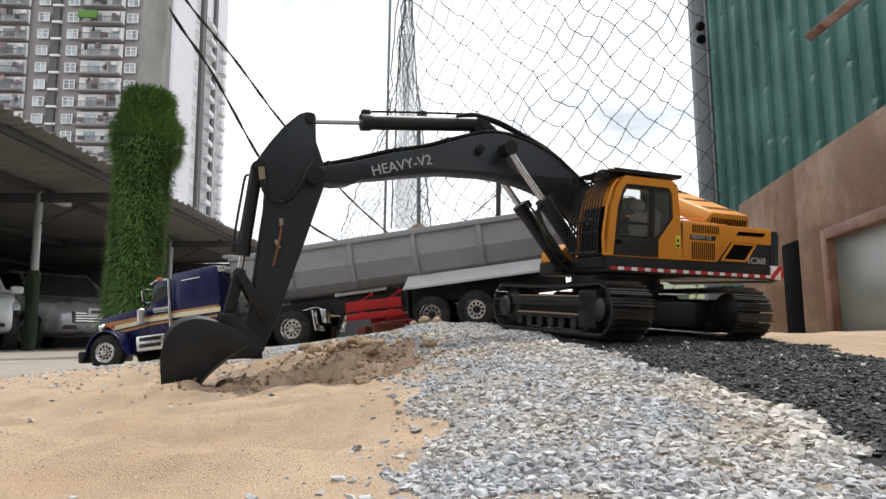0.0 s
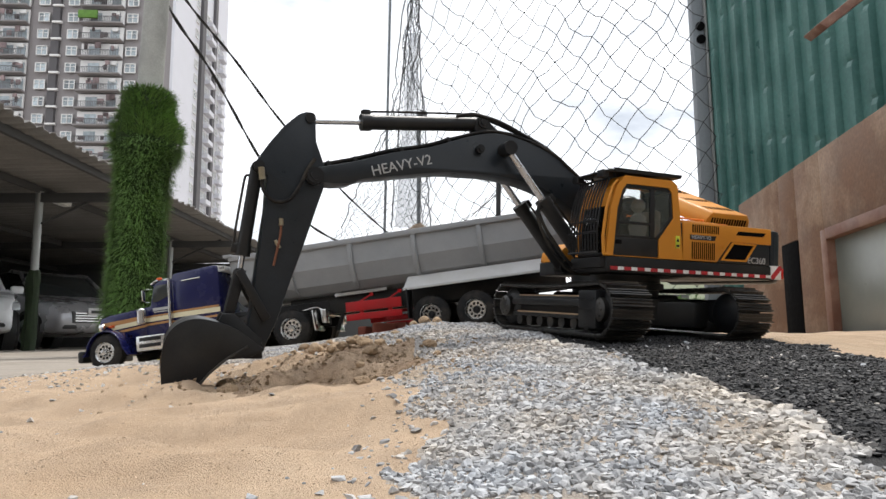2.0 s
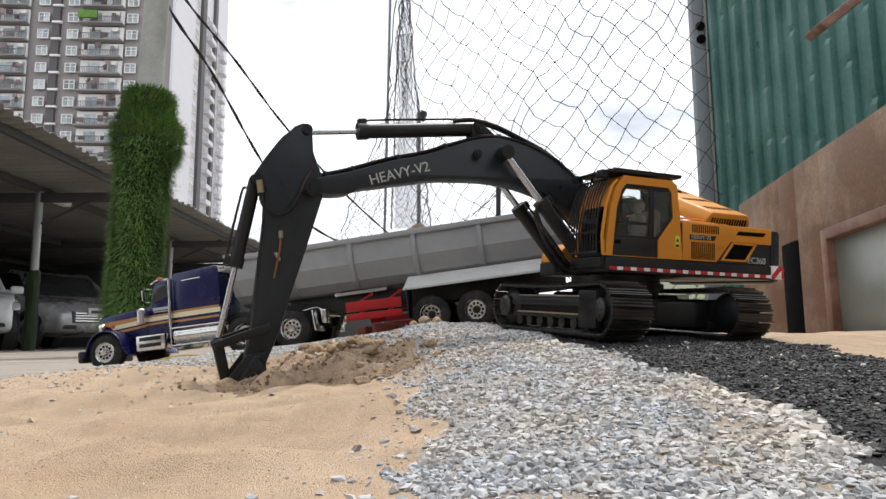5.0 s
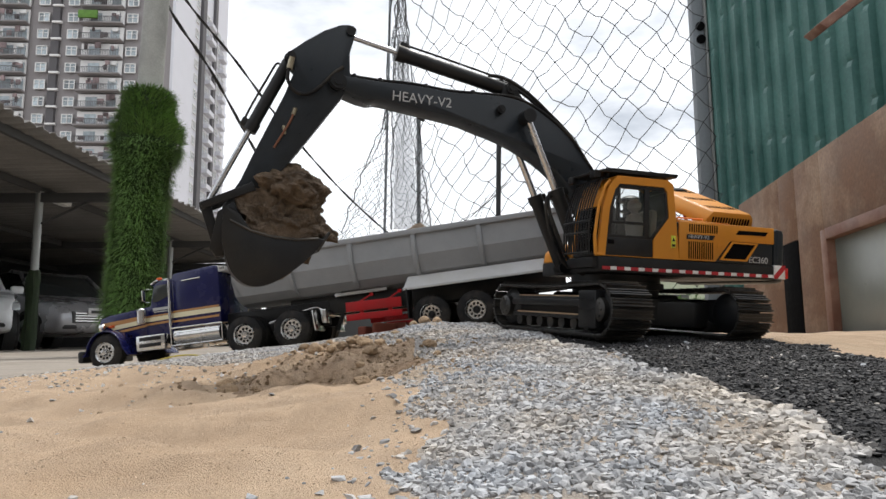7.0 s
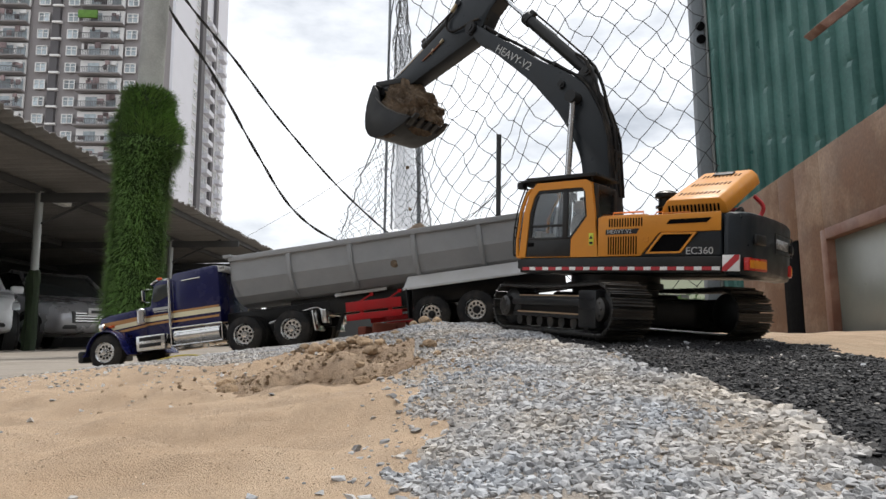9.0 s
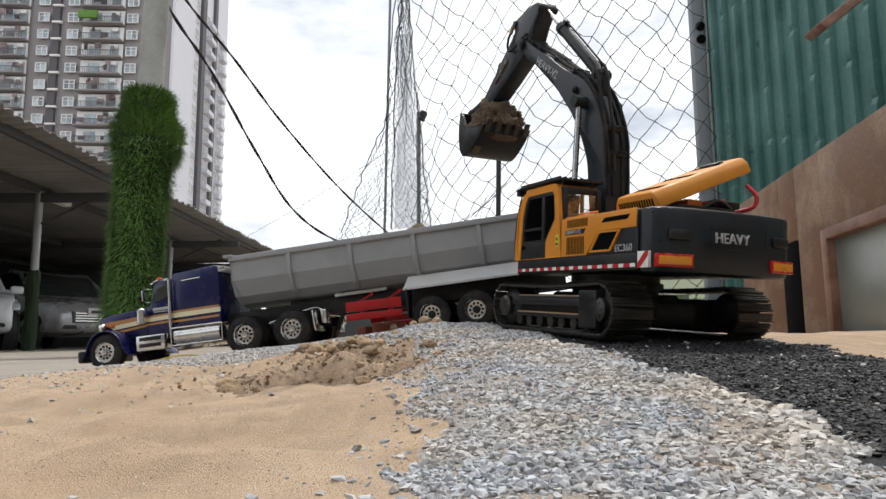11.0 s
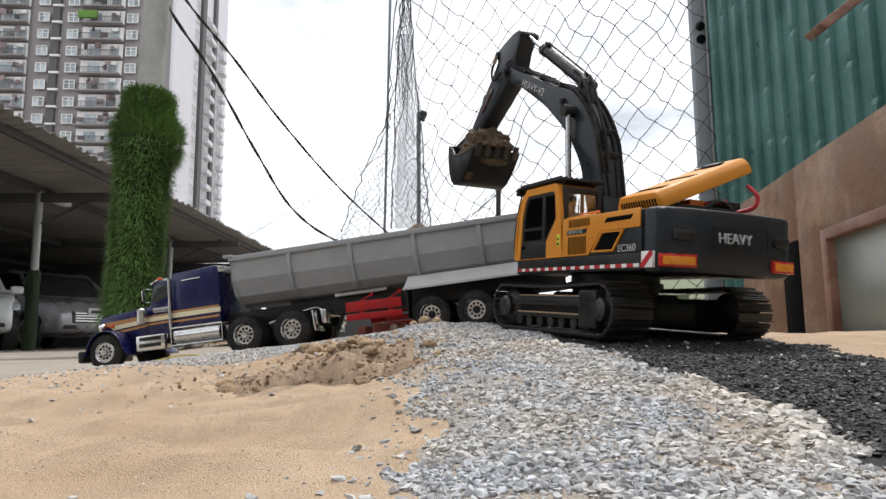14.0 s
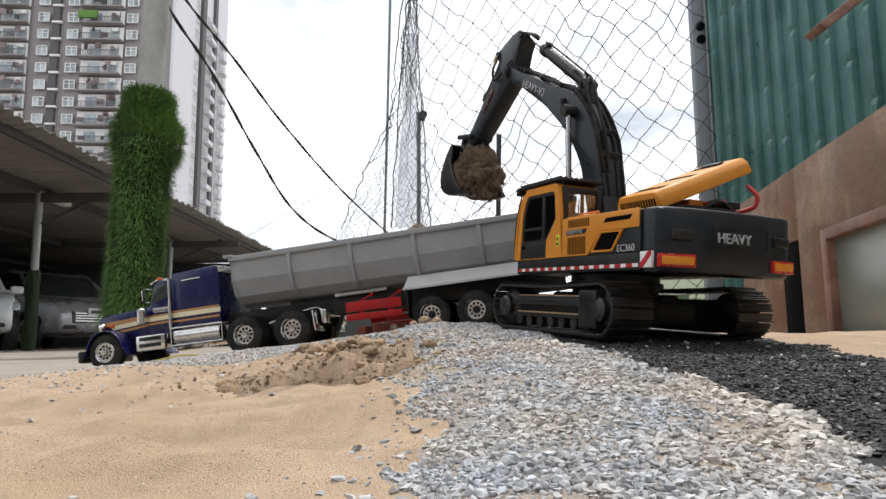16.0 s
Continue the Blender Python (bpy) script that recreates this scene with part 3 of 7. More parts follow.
def car(name, m, paint, label):
    """A family car: front at +x, 4.5 m long."""
    c = root(name, m, label, "car")
    side = [(2.20, 0.30), (2.28, 0.48), (2.22, 0.70), (2.05, 0.82), (1.15, 0.98), (0.95, 1.02), (-1.9, 1.05), (-2.2, 0.95), (-2.25, 0.5), (-2.15, 0.28), (-0.9, 0.24), (0.95, 0.24)]
    bm = B()
    prism(bm, side, -0.88, 0.88, 0.09)
    for v in bm.verts:
        if v.co.x > 1.3:
            v.co.y *= 1 - 0.22 * ((v.co.x - 1.3) / 1.0) ** 2
    part("body", bm, paint, c)
    cab = [(1.12, 0.97), (0.42, 1.42), (0.0, 1.50), (-1.0, 1.48), (-1.75, 1.08), (-1.8, 1.0)]
    bm = B()
    prism(bm, cab, -0.74, 0.74, 0.06)
    for v in bm.verts:
        if v.co.z > 1.2:
            v.co.y *= 0.86
    part("glasshouse", bm, CARGLASS, c, "dark car window glass")
    bm = B()
    prism(bm, [(0.40, 1.42), (0.0, 1.515), (-1.0, 1.50), (-1.2, 1.42)], -0.62, 0.62, 0.02)
    part("roof", bm, paint, c)
    for s in (-1, 1):
        bm = B()
        tube(bm, [(1.12, s * 0.72, 0.98), (0.40, s * 0.62, 1.44), (0.0, s * 0.62, 1.50)], 0.035)
        part("pillar", bm, paint, c)
        bm = B()
        prism(bm, [(2.19, 0.62), (2.12, 0.74), (1.62, 0.84), (1.55, 0.78), (1.9, 0.64)], s * 0.60 - 0.10, s * 0.60 + 0.14 * (s > 0) + 0.10, 0.03)
        part("headlight", bm, LAMPGL, c, "clear headlight")
        bm = B()
        box(bm, (2.18, s * 0.52, 0.42), (0.14, 0.26, 0.12), 0.03)
        part("fog_light", bm, BLACKPL, c)
        bm = B()
        box(bm, (0.85, s * 0.95, 1.02), (0.12, 0.2, 0.14), 0.04)
        part("mirror", bm, paint, c)
        for x in (1.38, -1.35):
            bm = B()
            lathe(bm, [(-0.11, 0.20), (-0.11, 0.30), (-0.07, 0.325), (0.07, 0.325), (0.11, 0.30), (0.11, 0.20)], 28, pose(x, s * 0.80, 0.325))
            wheel = part("wheel", bm, RUBBER, c, "black tyre")
            bm = B()
            lathe(bm, [(0.0, 0.20), (s * 0.108, 0.20), (s * 0.112, 0.17), (s * 0.09, 0.05), (s * 0.09, 0.01)], 20, pose(x, s * 0.81, 0.325))
            part("rim", bm, POSTMETAL, wheel)
            bm = B()
            lathe(bm, [(-0.10, 0.36), (0.06, 0.36), (0.07, 0.30)], 28, pose(x, s * 0.80, 0.335))
            part("wheel_arch", bm, BLACKPL, c)
    bm = B()
    for i in range(4):
        box(bm, (2.25, 0, 0.50 + 0.045 * i), (0.05, 0.9, 0.018))
    part("grille", bm, CHROME, c)
    bm = B()
    box(bm, (2.245, 0, 0.56), (0.04, 1.0, 0.2))
    part("grille_backing", bm, BLACKPL, c)
    bm = B()
    box(bm, (2.29, 0, 0.66), (0.02, 0.50, 0.13), 0.01)
    plate = part("number_plate", bm, PLATE, c, "white plate with a dark bar")
    bm = B()
    box(bm, (2.302, 0, 0.66), (0.006, 0.40, 0.05))
    part("plate_bar", bm, BLACKPL, plate)
    return c


car("silver_car", pose(-7.95, 13.5, 0.0, 0, 0, -36), SILVER, "silver car parked under the carport")
car("white_car", pose(-8.55, 11.6, 0.0, 0, 0, -50), CARWHITE, "white car parked under the carport")

# ---- the concrete pole wrapped in artificial grass ----
CONCRETE = material("weathered_concrete", (0.36, 0.36, 0.335), 0.9, vary=0.14, scale=5, fine=90, bump=0.3, bump_scale=0.003, second=(0.25, 0.25, 0.235), second_scale=3.5, second_amount=0.4)
GRASSDARK = material("grass_backing", (0.018, 0.035, 0.008), 0.95, vary=0.4, scale=14)
BLADE = material("artificial_grass", (0.135, 0.245, 0.060), 0.6, vary=0.35, scale=5, fine=60, per_island=0.55)
POLE = pose(-2.30, 5.0, 0.0, 0, 1.6, 0)
pole = root("utility_pole", POLE, "concrete utility pole wrapped in green artificial grass", "pole")
bm = B()
lathe(bm, [(0.0, 0.095), (6.0, 0.088)], 24, pose(0, 0, 0, 90, 0, 0) @ Matrix.Diagonal((1, 1, -1, 1)))
part("shaft", bm, CONCRETE, pole, "weathered concrete shaft")
bm = B()
WRAP = [(0.0, 0.17), (0.3, 0.18), (0.8, 0.175), (1.2, 0.17), (1.42, 0.19), (1.60, 0.225), (1.72, 0.22), (1.82, 0.18), (1.92, 0.175), (2.0, 0.15)]
lathe(bm, WRAP, 28, pose(0, 0, 0, 90, 0, 0) @ Matrix.Diagonal((1, 1, -1, 1)))
part("grass_backing", bm, GRASSDARK, pole)
brng = np.random.default_rng(11)
verts, faces = [], []
for i in range(34000):
    h, a = brng.random() * 2.0, brng.random() * 6.283
    r = np.interp(h, [q[0] for q in WRAP], [q[1] for q in WRAP]) * (1 + 0.05 * math.sin(5 * a + 9 * h)) + 0.020 * noise.noise((3 * math.cos(a), 3 * math.sin(a), 4.5 * h))
    if 1.45 < h < 1.75 and math.cos(a) > 0.2:
        r += 0.03
    out = np.array([math.cos(a), math.sin(a), 0.0])
    up_ = 0.3 + 0.9 * brng.random() if h > 1.6 else brng.uniform(-0.9, 0.4)
    d = out * 1.0 + np.array([brng.normal() * 0.4, brng.normal() * 0.4, up_ * 0.8])
    d /= np.linalg.norm(d)
    p = out * (r - 0.015) + np.array([0, 0, h])
    ln, wd = brng.uniform(0.040, 0.085) * (1.35 if brng.random() < 0.12 else 1.0), 0.0030
    s = np.cross(d, [0.2, 0.1, 1.0])
    s = s / np.linalg.norm(s) * wd
    droop = np.array([0, 0, -0.012])
    k = len(verts)
    verts += [p - s, p + s, p + d * ln * 0.6 + s * 0.8, p + d * ln * 0.6 - s * 0.8, p + d * ln + droop]
    faces += [(k, k + 1, k + 2, k + 3), (k + 3, k + 2, k + 4)]
me = bpy.data.meshes.new("grass_blades")
me.from_pydata([tuple(v) for v in verts], [], faces)
me.materials.append(BLADE)
blades = new("grass_blades", me)
blades.parent = pole
tagged(blades, "short green artificial grass blades", kind="stuff")

# ---- overhead cables ----
CABLE = material("black_cable", (0.012, 0.012, 0.013), 0.6)
NETCORD = material("dark_net_cord", (0.045, 0.048, 0.05), 0.8, vary=0.3)
NETPALE = material("pale_net_cord", (0.33, 0.35, 0.36), 0.8, vary=0.2)


def cable(pts, r, label):
    line = bez(pts, 14)
    bm = B()
    for ph in (0, math.pi):
        tube(bm, [p + Vector((math.cos(i * 0.55 + ph), 0, math.sin(i * 0.55 + ph))) * r * 0.8 for i, p in enumerate(line)], r, 6)
    return tagged(part("overhead_cable", bm, CABLE), label, "cable", group="overhead cables")


def through_at(x, y, depth):
    """A place at that depth along the line of sight of the still camera, by its field of view."""
    k = math.tan(radians(66.3 / 2)) / 784
    return EYE @ Vector(((x - 784) * k * depth, (441.5 - y) * k * depth, -depth))


cable([through_at(266, -120, 5.05), through_at(297, 8, 5.4), through_at(375, 128, 6.1), through_at(455, 272, 7.0), through_at(520, 372, 7.8), through_at(600, 428, 8.4), through_at(742, 480, 9.0)], 0.0085, "twisted black cable sagging from the pole")
cable([through_at(268, -100, 5.05), through_at(333, 5, 5.5), through_at(415, 105, 6.2), through_at(500, 218, 7.0), through_at(600, 332, 7.9), through_at(690, 415, 8.7), through_at(742, 450, 9.0)], 0.0072, "twisted black cable sagging beyond the truck")
bm = B()
tube(bm, bez([through_at(438, 418, 15.4), through_at(540, 360, 13), through_at(680, 272, 10), through_at(742, 235, 9.0)], 8), 0.004, 5)
tagged(part("thin_wire", bm, NETPALE), "thin pale wire strung across the sky", "wire")

# ---- the sports net and its poles ----
def net_sheet(name, fun, nu, nv, r, mat, parent, slack=0.0):
    """Knotted net cords over a surface fun(u, v), in diamonds; the cords hang slack between the knots."""
    cu = bpy.data.curves.new(name, "CURVE")
    cu.dimensions = "3D"
    cu.bevel_depth, cu.bevel_resolution = r, 0
    knots = B()
    for sgn in (1, -1):
        for i in range(-nv, nu + nv):
            pts = []
            for j in range(nv * 4 + 1):
                u, v = (i + sgn * j / 4 + (nv if sgn < 0 else 0)) / nu, j / 4 / nv
                if -1e-6 <= u <= 1 + 1e-6:
                    p = fun(min(max(u, 0), 1), v)
                    if slack:
                        if j % 2:
                            p = p + Vector((0.4 * noise.noise((i * 3.1, j * 1.7, sgn)), 0, -0.45 + 0.5 * noise.noise((i * 1.3, j * 2.9, 4 + sgn)))) * slack
                        elif sgn > 0:
                            bmesh.ops.create_icosphere(knots, subdivisions=0, radius=r * 2.1, matrix=Matrix.Translation(p))
                    pts.append(p)
            if len(pts) > 1:
                sp = cu.splines.new("POLY")
                sp.points.add(len(pts) - 1)
                for p, q in zip(sp.points, pts):
                    p.co = (*q, 1)
    cu.materials.append(mat)
    ob = new(name, cu)
    ob.parent = parent
    if slack:
        tagged(part("net_knots", knots, mat, ob), "small dark knots of the net", kind="stuff")
    else:
        knots.free()
    return ob


def wild(u, v, k):
    return noise.noise((u * 9 + k, v * 9, k)) * 0.05


def main_net(u, v):
    w = u ** 1.18
    x = 722 + (1266 - 722) * w + 16 * math.sin(5 * v + 3 * u)
    y = -70 + 740 * v - 190 * u + 12 * math.sin(4 * u + 1 + 3 * v)
    p = through_at(x, min(y, 560), 8.6 - 1.1 * u)
    return p + Vector((2.2 * wild(u, v, 1), wild(u, v, 5), 2.2 * wild(u, v, 9)))


def gathered_net(u, v):
    left = 711 - 38 * v - 190 * max(0, v - 0.42) ** 1.2
    right = 722 + 10 * v + 45 * v * v
    x = left + (right - left) * u
    y = -70 + (450 + 70) * v
    p = through_at(x, y, 8.3 + 0.5 * math.sin(9 * u + 2 * v))
    return p + Vector((1.8 * wild(u, v, 21), wild(u, v, 25), 1.8 * wild(u, v, 29)))


net = root("sports_net", pose(0, 0, 0), "large dark knotted ball net hung between poles", "net")
tagged(net_sheet("net_panel", main_net, 13, 15, 0.0048, NETCORD, net, 0.05), "open diamond mesh of dark cord")
sway = root("gathered_net", pose(-0.25, 8.3, 1.5), "edge of the ball net gathered into dense folds, swaying", "net")
fold = net_sheet("net_fold", gathered_net, 15, 34, 0.0030, NETCORD, sway)
fold.matrix_basis = pose(0.25, -8.3, -1.5)
for k, (ya, yb, xa, xb) in enumerate(((-60, 230, 708, 684), (-60, 405, 714, 692), (-60, 400, 720, 762), (200, 410, 690, 604))):
    bm = B()
    line = bez([through_at(xa, ya, 8.2), through_at(xa * 0.6 + xb * 0.4 - 4, ya * 0.6 + yb * 0.4, 8.25), through_at(xb, yb, 8.3)], 10)
    tube(bm, [p + Vector((wild(i * 0.1, k, 3), 0, 0)) for i, p in enumerate(line)], 0.007, 6)
    part("edge_rope", bm, NETCORD, sway, m=pose(0.25, -8.3, -1.5))
NETFILM = bpy.data.materials.new("fine_white_netting")
NETFILM.use_nodes = True
nt_ = NETFILM.node_tree
mix_, clear_ = nt_.nodes.new("ShaderNodeMixShader"), nt_.nodes.new("ShaderNodeBsdfTransparent")
nt_.nodes["Principled BSDF"].inputs["Base Color"].default_value = (0.45, 0.48, 0.52, 1)
mix_.inputs[0].default_value = 0.36
nt_.links.new(clear_.outputs[0], mix_.inputs[1])
nt_.links.new(nt_.nodes["Principled BSDF"].outputs[0], mix_.inputs[2])
nt_.links.new(mix_.outputs[0], nt_.nodes["Material Output"].inputs[0])
for k, (xa, xb) in enumerate(((698, 740), (690, 766))):
    bm = B()
    rows = []
    for i in range(15):
        f = i / 14
        rows.append([bm.verts.new(through_at(xa + (xb - xa) * g * (0.35 + 0.65 * f) + (718 - xa - (xb - xa) * 0.2) * (1 - f), 60 + 345 * f, 9.4 + 0.2 * math.sin(7 * g + k))) for g in (0, 0.25, 0.5, 0.75, 1)])
    for a, b in zip(rows, rows[1:]):
        for i in range(4):
            bm.faces.new((a[i], a[i + 1], b[i + 1], b[i]))
    part("fine_netting", bm, NETFILM, sway, "thin pale see-through netting", pose(0.25, -8.3, -1.5))
bm = B()
for k in range(6):
    a, b = through_at(905 - 9 * k, 318 + 6 * k, 8.0), through_at(812 + 7 * k, 392, 8.2)
    tube(bm, bez([a, a.lerp(b, 0.5) + Vector((0.03 * math.sin(3 * k), 0, -0.05 + 0.02 * k)), b], 8), 0.0035, 5)
part("net_hem", bm, NETCORD, net, "bunched lower hem of the net")
POLEDARK = material("dark_steel_pole", (0.035, 0.037, 0.04), 0.6, 0.3, vary=0.15)
POLEGREY = material("grey_steel_pole", (0.22, 0.24, 0.26), 0.6, 0.3, vary=0.15)


def slim_pole(name, x0, y0, x1, y1, d, r, mat, label):
    bm = B()
    cyl(bm, through_at(x0, y0, d), through_at(x1, y1, d), r, 12)
    return tagged(part(name, bm, mat), label, "pole")


slim_pole("net_pole", 741, 198, 741, 596, 9.0, 0.028, POLEGREY, "slim grey steel pole behind the net")
slim_pole("net_pole", 883, 238, 880, 596, 7.6, 0.028, POLEDARK, "short dark steel post behind the trailer")
slim_pole("net_pole", 692, -60, 676, 596, 9.2, 0.018, POLEGREY, "thin pale pole in the gathered net")
lamp = root("floodlight", Matrix.Translation(through_at(748, 205, 8.9)), "small dark floodlight clamped to the net pole", "lamp")
bm = B()
box(bm, (0, 0, 0), (0.09, 0.10, 0.12), 0.012, pose(0, 0, 0, 0, 25, 0))
part("housing", bm, POLEDARK, lamp)
bm = B()
cyl(bm, (-0.06, 0, -0.03), (0, 0, 0), 0.015)
part("bracket", bm, POLEDARK, lamp)

# ---- the green sheet wall, its post and the brown panel wall ----
GREENSHEET = material("green_corrugated_sheet", (0.042, 0.122, 0.108), 0.36, 0.0, vary=0.18, scale=2.2, fine=30, second=(0.085, 0.190, 0.172), second_scale=1.6, second_amount=0.42)
RUST = material("rust_brown_panel", (0.158, 0.086, 0.050), 0.75, vary=0.30, scale=5, fine=70, second=(0.28, 0.195, 0.135), second_scale=2.6, second_amount=0.38, edge=0.09, bump=0.25, bump_scale=0.003)
RUSTFRAME = material("brown_frame", (0.150, 0.066, 0.042), 0.6, vary=0.22, scale=8, second=(0.24, 0.145, 0.105), second_scale=9, second_amount=0.35)
PANEGREY = material("dusty_grey_pane", (0.135, 0.155, 0.140), 0.35, vary=0.08, scale=3, fine=30, second=(0.175, 0.190, 0.165), second_scale=2)
# near black that stands for the shade inside gaps, slots and holes
VOID = material("gap_shade", (0.004, 0.004, 0.0045), 0.9, vary=0.2, spec=0.05)
GW0, GW1 = Vector((3.30, 8.0, 0)), Vector((3.90, 4.2, 0))
gdir = (GW1 - GW0).normalized()
gnor = Vector((-gdir.y, gdir.x, 0))
if gnor.x > 0:
    gnor = -gnor
gwall = root("wall_east", pose(0, 0, 0), "tall dark green corrugated sheet-metal wall, dented", "wall", kind="structure")
glen = (GW1 - GW0).length
pitch = 0.235
for k in range(int(glen / pitch) + 1):
    verts, faces = [], []
    prof = [(0.0, 0.0), (0.125, 0.0), (0.145, 0.060), (0.205, 0.060), (0.225, 0.0), (0.2345, 0.0)]
    hs = [0.0, 0.5, 0.9, 1.3, 1.7, 2.0, 2.3, 2.6, 2.9, 3.2, 3.6, 4.0, 4.6, 6.5]
    drng = random.Random(k * 7 + 1)
    dents = [drng.uniform(1.2, 4.0) for _ in range(2)]
    vs = []
    fine = sorted(set(hs + [d + e for d in dents for e in (-0.06, -0.02, 0.0, 0.03, 0.08)]))
    for h in fine:
        for s, o in prof:
            dent = sum(max(0, 1 - abs(h - d) / 0.05) for d in dents) * (0.022 if o > 0 else 0.003)
            p = GW0 + gdir * (k * pitch + s) + gnor * (o - dent) + Vector((0, 0, h))
            vs.append(p[:])
    m_ = len(prof)
    for j in range(len(fine) - 1):
        for i in range(m_ - 1):
            faces.append((j * m_ + i, j * m_ + i + 1, (j + 1) * m_ + i + 1, (j + 1) * m_ + i))
    me = bpy.data.meshes.new("sheet_panel")
    me.from_pydata(vs, [], faces)
    me.materials.append(GREENSHEET)
    ob = new("sheet_panel", me)
    ob.parent = gwall
    md = ob.modifiers.new("thick", "SOLIDIFY")
    md.thickness = 0.004
bm = B()
prism(bm, [(GW0.x + 0.02, GW0.y), (GW0.x + 0.3, GW0.y + 0.1), (GW1.x + 0.35, GW1.y), (GW1.x + 0.07, GW1.y)], 0, 6.4, axis="z")
part("wall_core", bm, GREENSHEET, gwall)
spost = root("steel_post", pose(3.195, 8.05, 0), "grey steel channel post with bolt holes", "post", kind="structure")
bm = B()
box(bm, (0, 0, 3.2), (0.15, 0.12, 6.4), 0.012)
part("channel", bm, POLEGREY, spost)
bm = B()
box(bm, (0.088, -0.02, 3.2), (0.022, 0.16, 6.4), 0.004)
part("flange", bm, POSTMETAL, spost)
# bolt holes as raised black discs, their inner shade given by colour
for h in (3.78, 3.95):
    bm = B()
    lathe(bm, [(-0.09, 0.055), (-0.062, 0.055)], 16, pose(0.02, 0, h))
    part("hole_disc", bm, VOID, spost)
gut = root("roof_bracket", Matrix.Translation(through_at(1478, 18, 5.2)), "brown steel channel projecting from the green wall", "bracket", kind="structure")
bm = B()
prism(bm, [(-0.20, -0.16), (-0.14, -0.20), (0.30, 0.14), (0.26, 0.20)], -0.12, 0.12, 0.008)
part("channel", bm, RUSTFRAME, gut)

# brown wall: along x = 1.2 + 0.144 y, up to 0.89 m
bwall = root("wall_southeast", pose(1.2, 0, 0, 0, 0, -8.2), "rust-brown stained panel wall with a framed window", "wall", kind="structure")


def bw(y0, y1, z0, z1, x0, x1, name, mat, label="", bev=0.004):
    bm = B()
    box(bm, ((x0 + x1) / 2, (y0 + y1) / 2, (z0 + z1) / 2), (x1 - x0, y1 - y0, z1 - z0), bev)
    return part(name, bm, mat, bwall, label)


bw(3.37, 4.05, 0.0, 0.895, 0, 0.10, "panel", RUST)
bw(3.15, 3.37, 0.555, 0.895, 0, 0.10, "panel", RUST)
bw(2.86, 3.15, 0.0, 0.895, 0, 0.10, "panel", RUST)
bw(0.2, 2.86, 0.550, 0.895, 0, 0.10, "panel", RUST)
bw(0.2, 2.86, 0.0, 0.10, 0, 0.10, "panel", RUST)
# no opening here: the gap's shade is a black panel, just proud of the wall
bw(3.152, 3.368, 0.0, 0.553, -0.003, 0.14, "gap_shade", VOID, "flush black panel standing for the shade of an open gap")
bw(2.80, 2.86, 0.10, 0.550, -0.016, 0.08, "window_frame", RUSTFRAME)
bw(0.2, 2.80, 0.505, 0.55, -0.020, 0.08, "window_frame", RUSTFRAME)
bw(0.2, 2.84, 0.085, 0.125, -0.05, 0.08, "window_sill", RUSTFRAME)
bw(0.2, 2.80, 0.12, 0.505, 0.016, 0.036, "window_pane", PANEGREY, "dusty grey-green window pane")

# ---- added plain walls: an unseen light blocker behind the eye, a backdrop far off ----
SHADEWALL = material("dull_shade_wall", (0.22, 0.21, 0.20), 0.9, vary=0.12, scale=1.2, fine=20)
# out of view; keeps sky light off the faces turned to the eye
bm = B()
box(bm, (0, -4.5, 1.7), (18.0, 0.2, 3.4))
tagged(part("shade_wall_south", bm, SHADEWALL), "plain dull grey wall added out of view to block sky light", "wall", kind="structure")
# added dark backdrop that fills the gaps seen under the trailer
bm = B()
box(bm, (1.0, 20.0, 0.7), (12.4, 0.2, 1.4))
tagged(part("wall_north", bm, BEAM), "low dark wall added as a backdrop at the yard's far end", "wall", kind="structure")

# ---- low distance seen under the machine ----
LOWWALL = material("pale_green_low_wall", (0.42, 0.46, 0.33), 0.9, vary=0.08, scale=1)
bm = B()
box(bm, (9.6, 24.0, 1.45), (5.2, 0.3, 2.9))
tagged(part("boundary_wall", bm, LOWWALL), "pale green low boundary wall beyond the yard", "wall", kind="structure")
LEAF = material("shrub_leaf", (0.06, 0.12, 0.025), 0.7, vary=0.3, scale=3, per_island=0.5)


def shrub(x, y, r, seed):
    rng = np.random.default_rng(seed)
    verts, faces = [], []
    for i in range(900):
        d = rng.normal(size=3)
        d /= np.linalg.norm(d)
        p = d * r * (0.55 + 0.5 * rng.random()) * np.array([1, 1, 0.8]) + np.array([0, 0, r * 0.75])
        a, b = rng.normal(size=3), rng.normal(size=3)
        a, b = a / np.linalg.norm(a) * 0.06, b / np.linalg.norm(b) * 0.03
        k = len(verts)
        verts += [p - a, p + b, p + a, p - b]
        faces.append((k, k + 1, k + 2, k + 3))
    s = root("shrub", pose(x, y, 0), "leafy green shrub beyond the yard", "shrub", group="yard shrubs")
    me = bpy.data.meshes.new("crown")
    me.from_pydata([tuple(v) for v in verts], [], faces)
    me.materials.append(LEAF)
    o = new("crown", me)
    o.parent = s
    bm = B()
    for k in range(4):
        tube(bm, [(0, 0, 0), (0.1 * math.cos(k * 1.6), 0.1 * math.sin(k * 1.6), r * 0.5), (0.3 * r * math.cos(k * 1.6), 0.3 * r * math.sin(k * 1.6), r)], [0.03, 0.02, 0.01], 6)
    part("trunk", bm, RUSTFRAME, s)


for i, (x, y, r) in enumerate(((5.1, 14.0, 0.65), (5.6, 14.5, 0.6), (4.7, 14.2, 0.55), (6.0, 14.0, 0.5))):
    shrub(x, y, r, i)


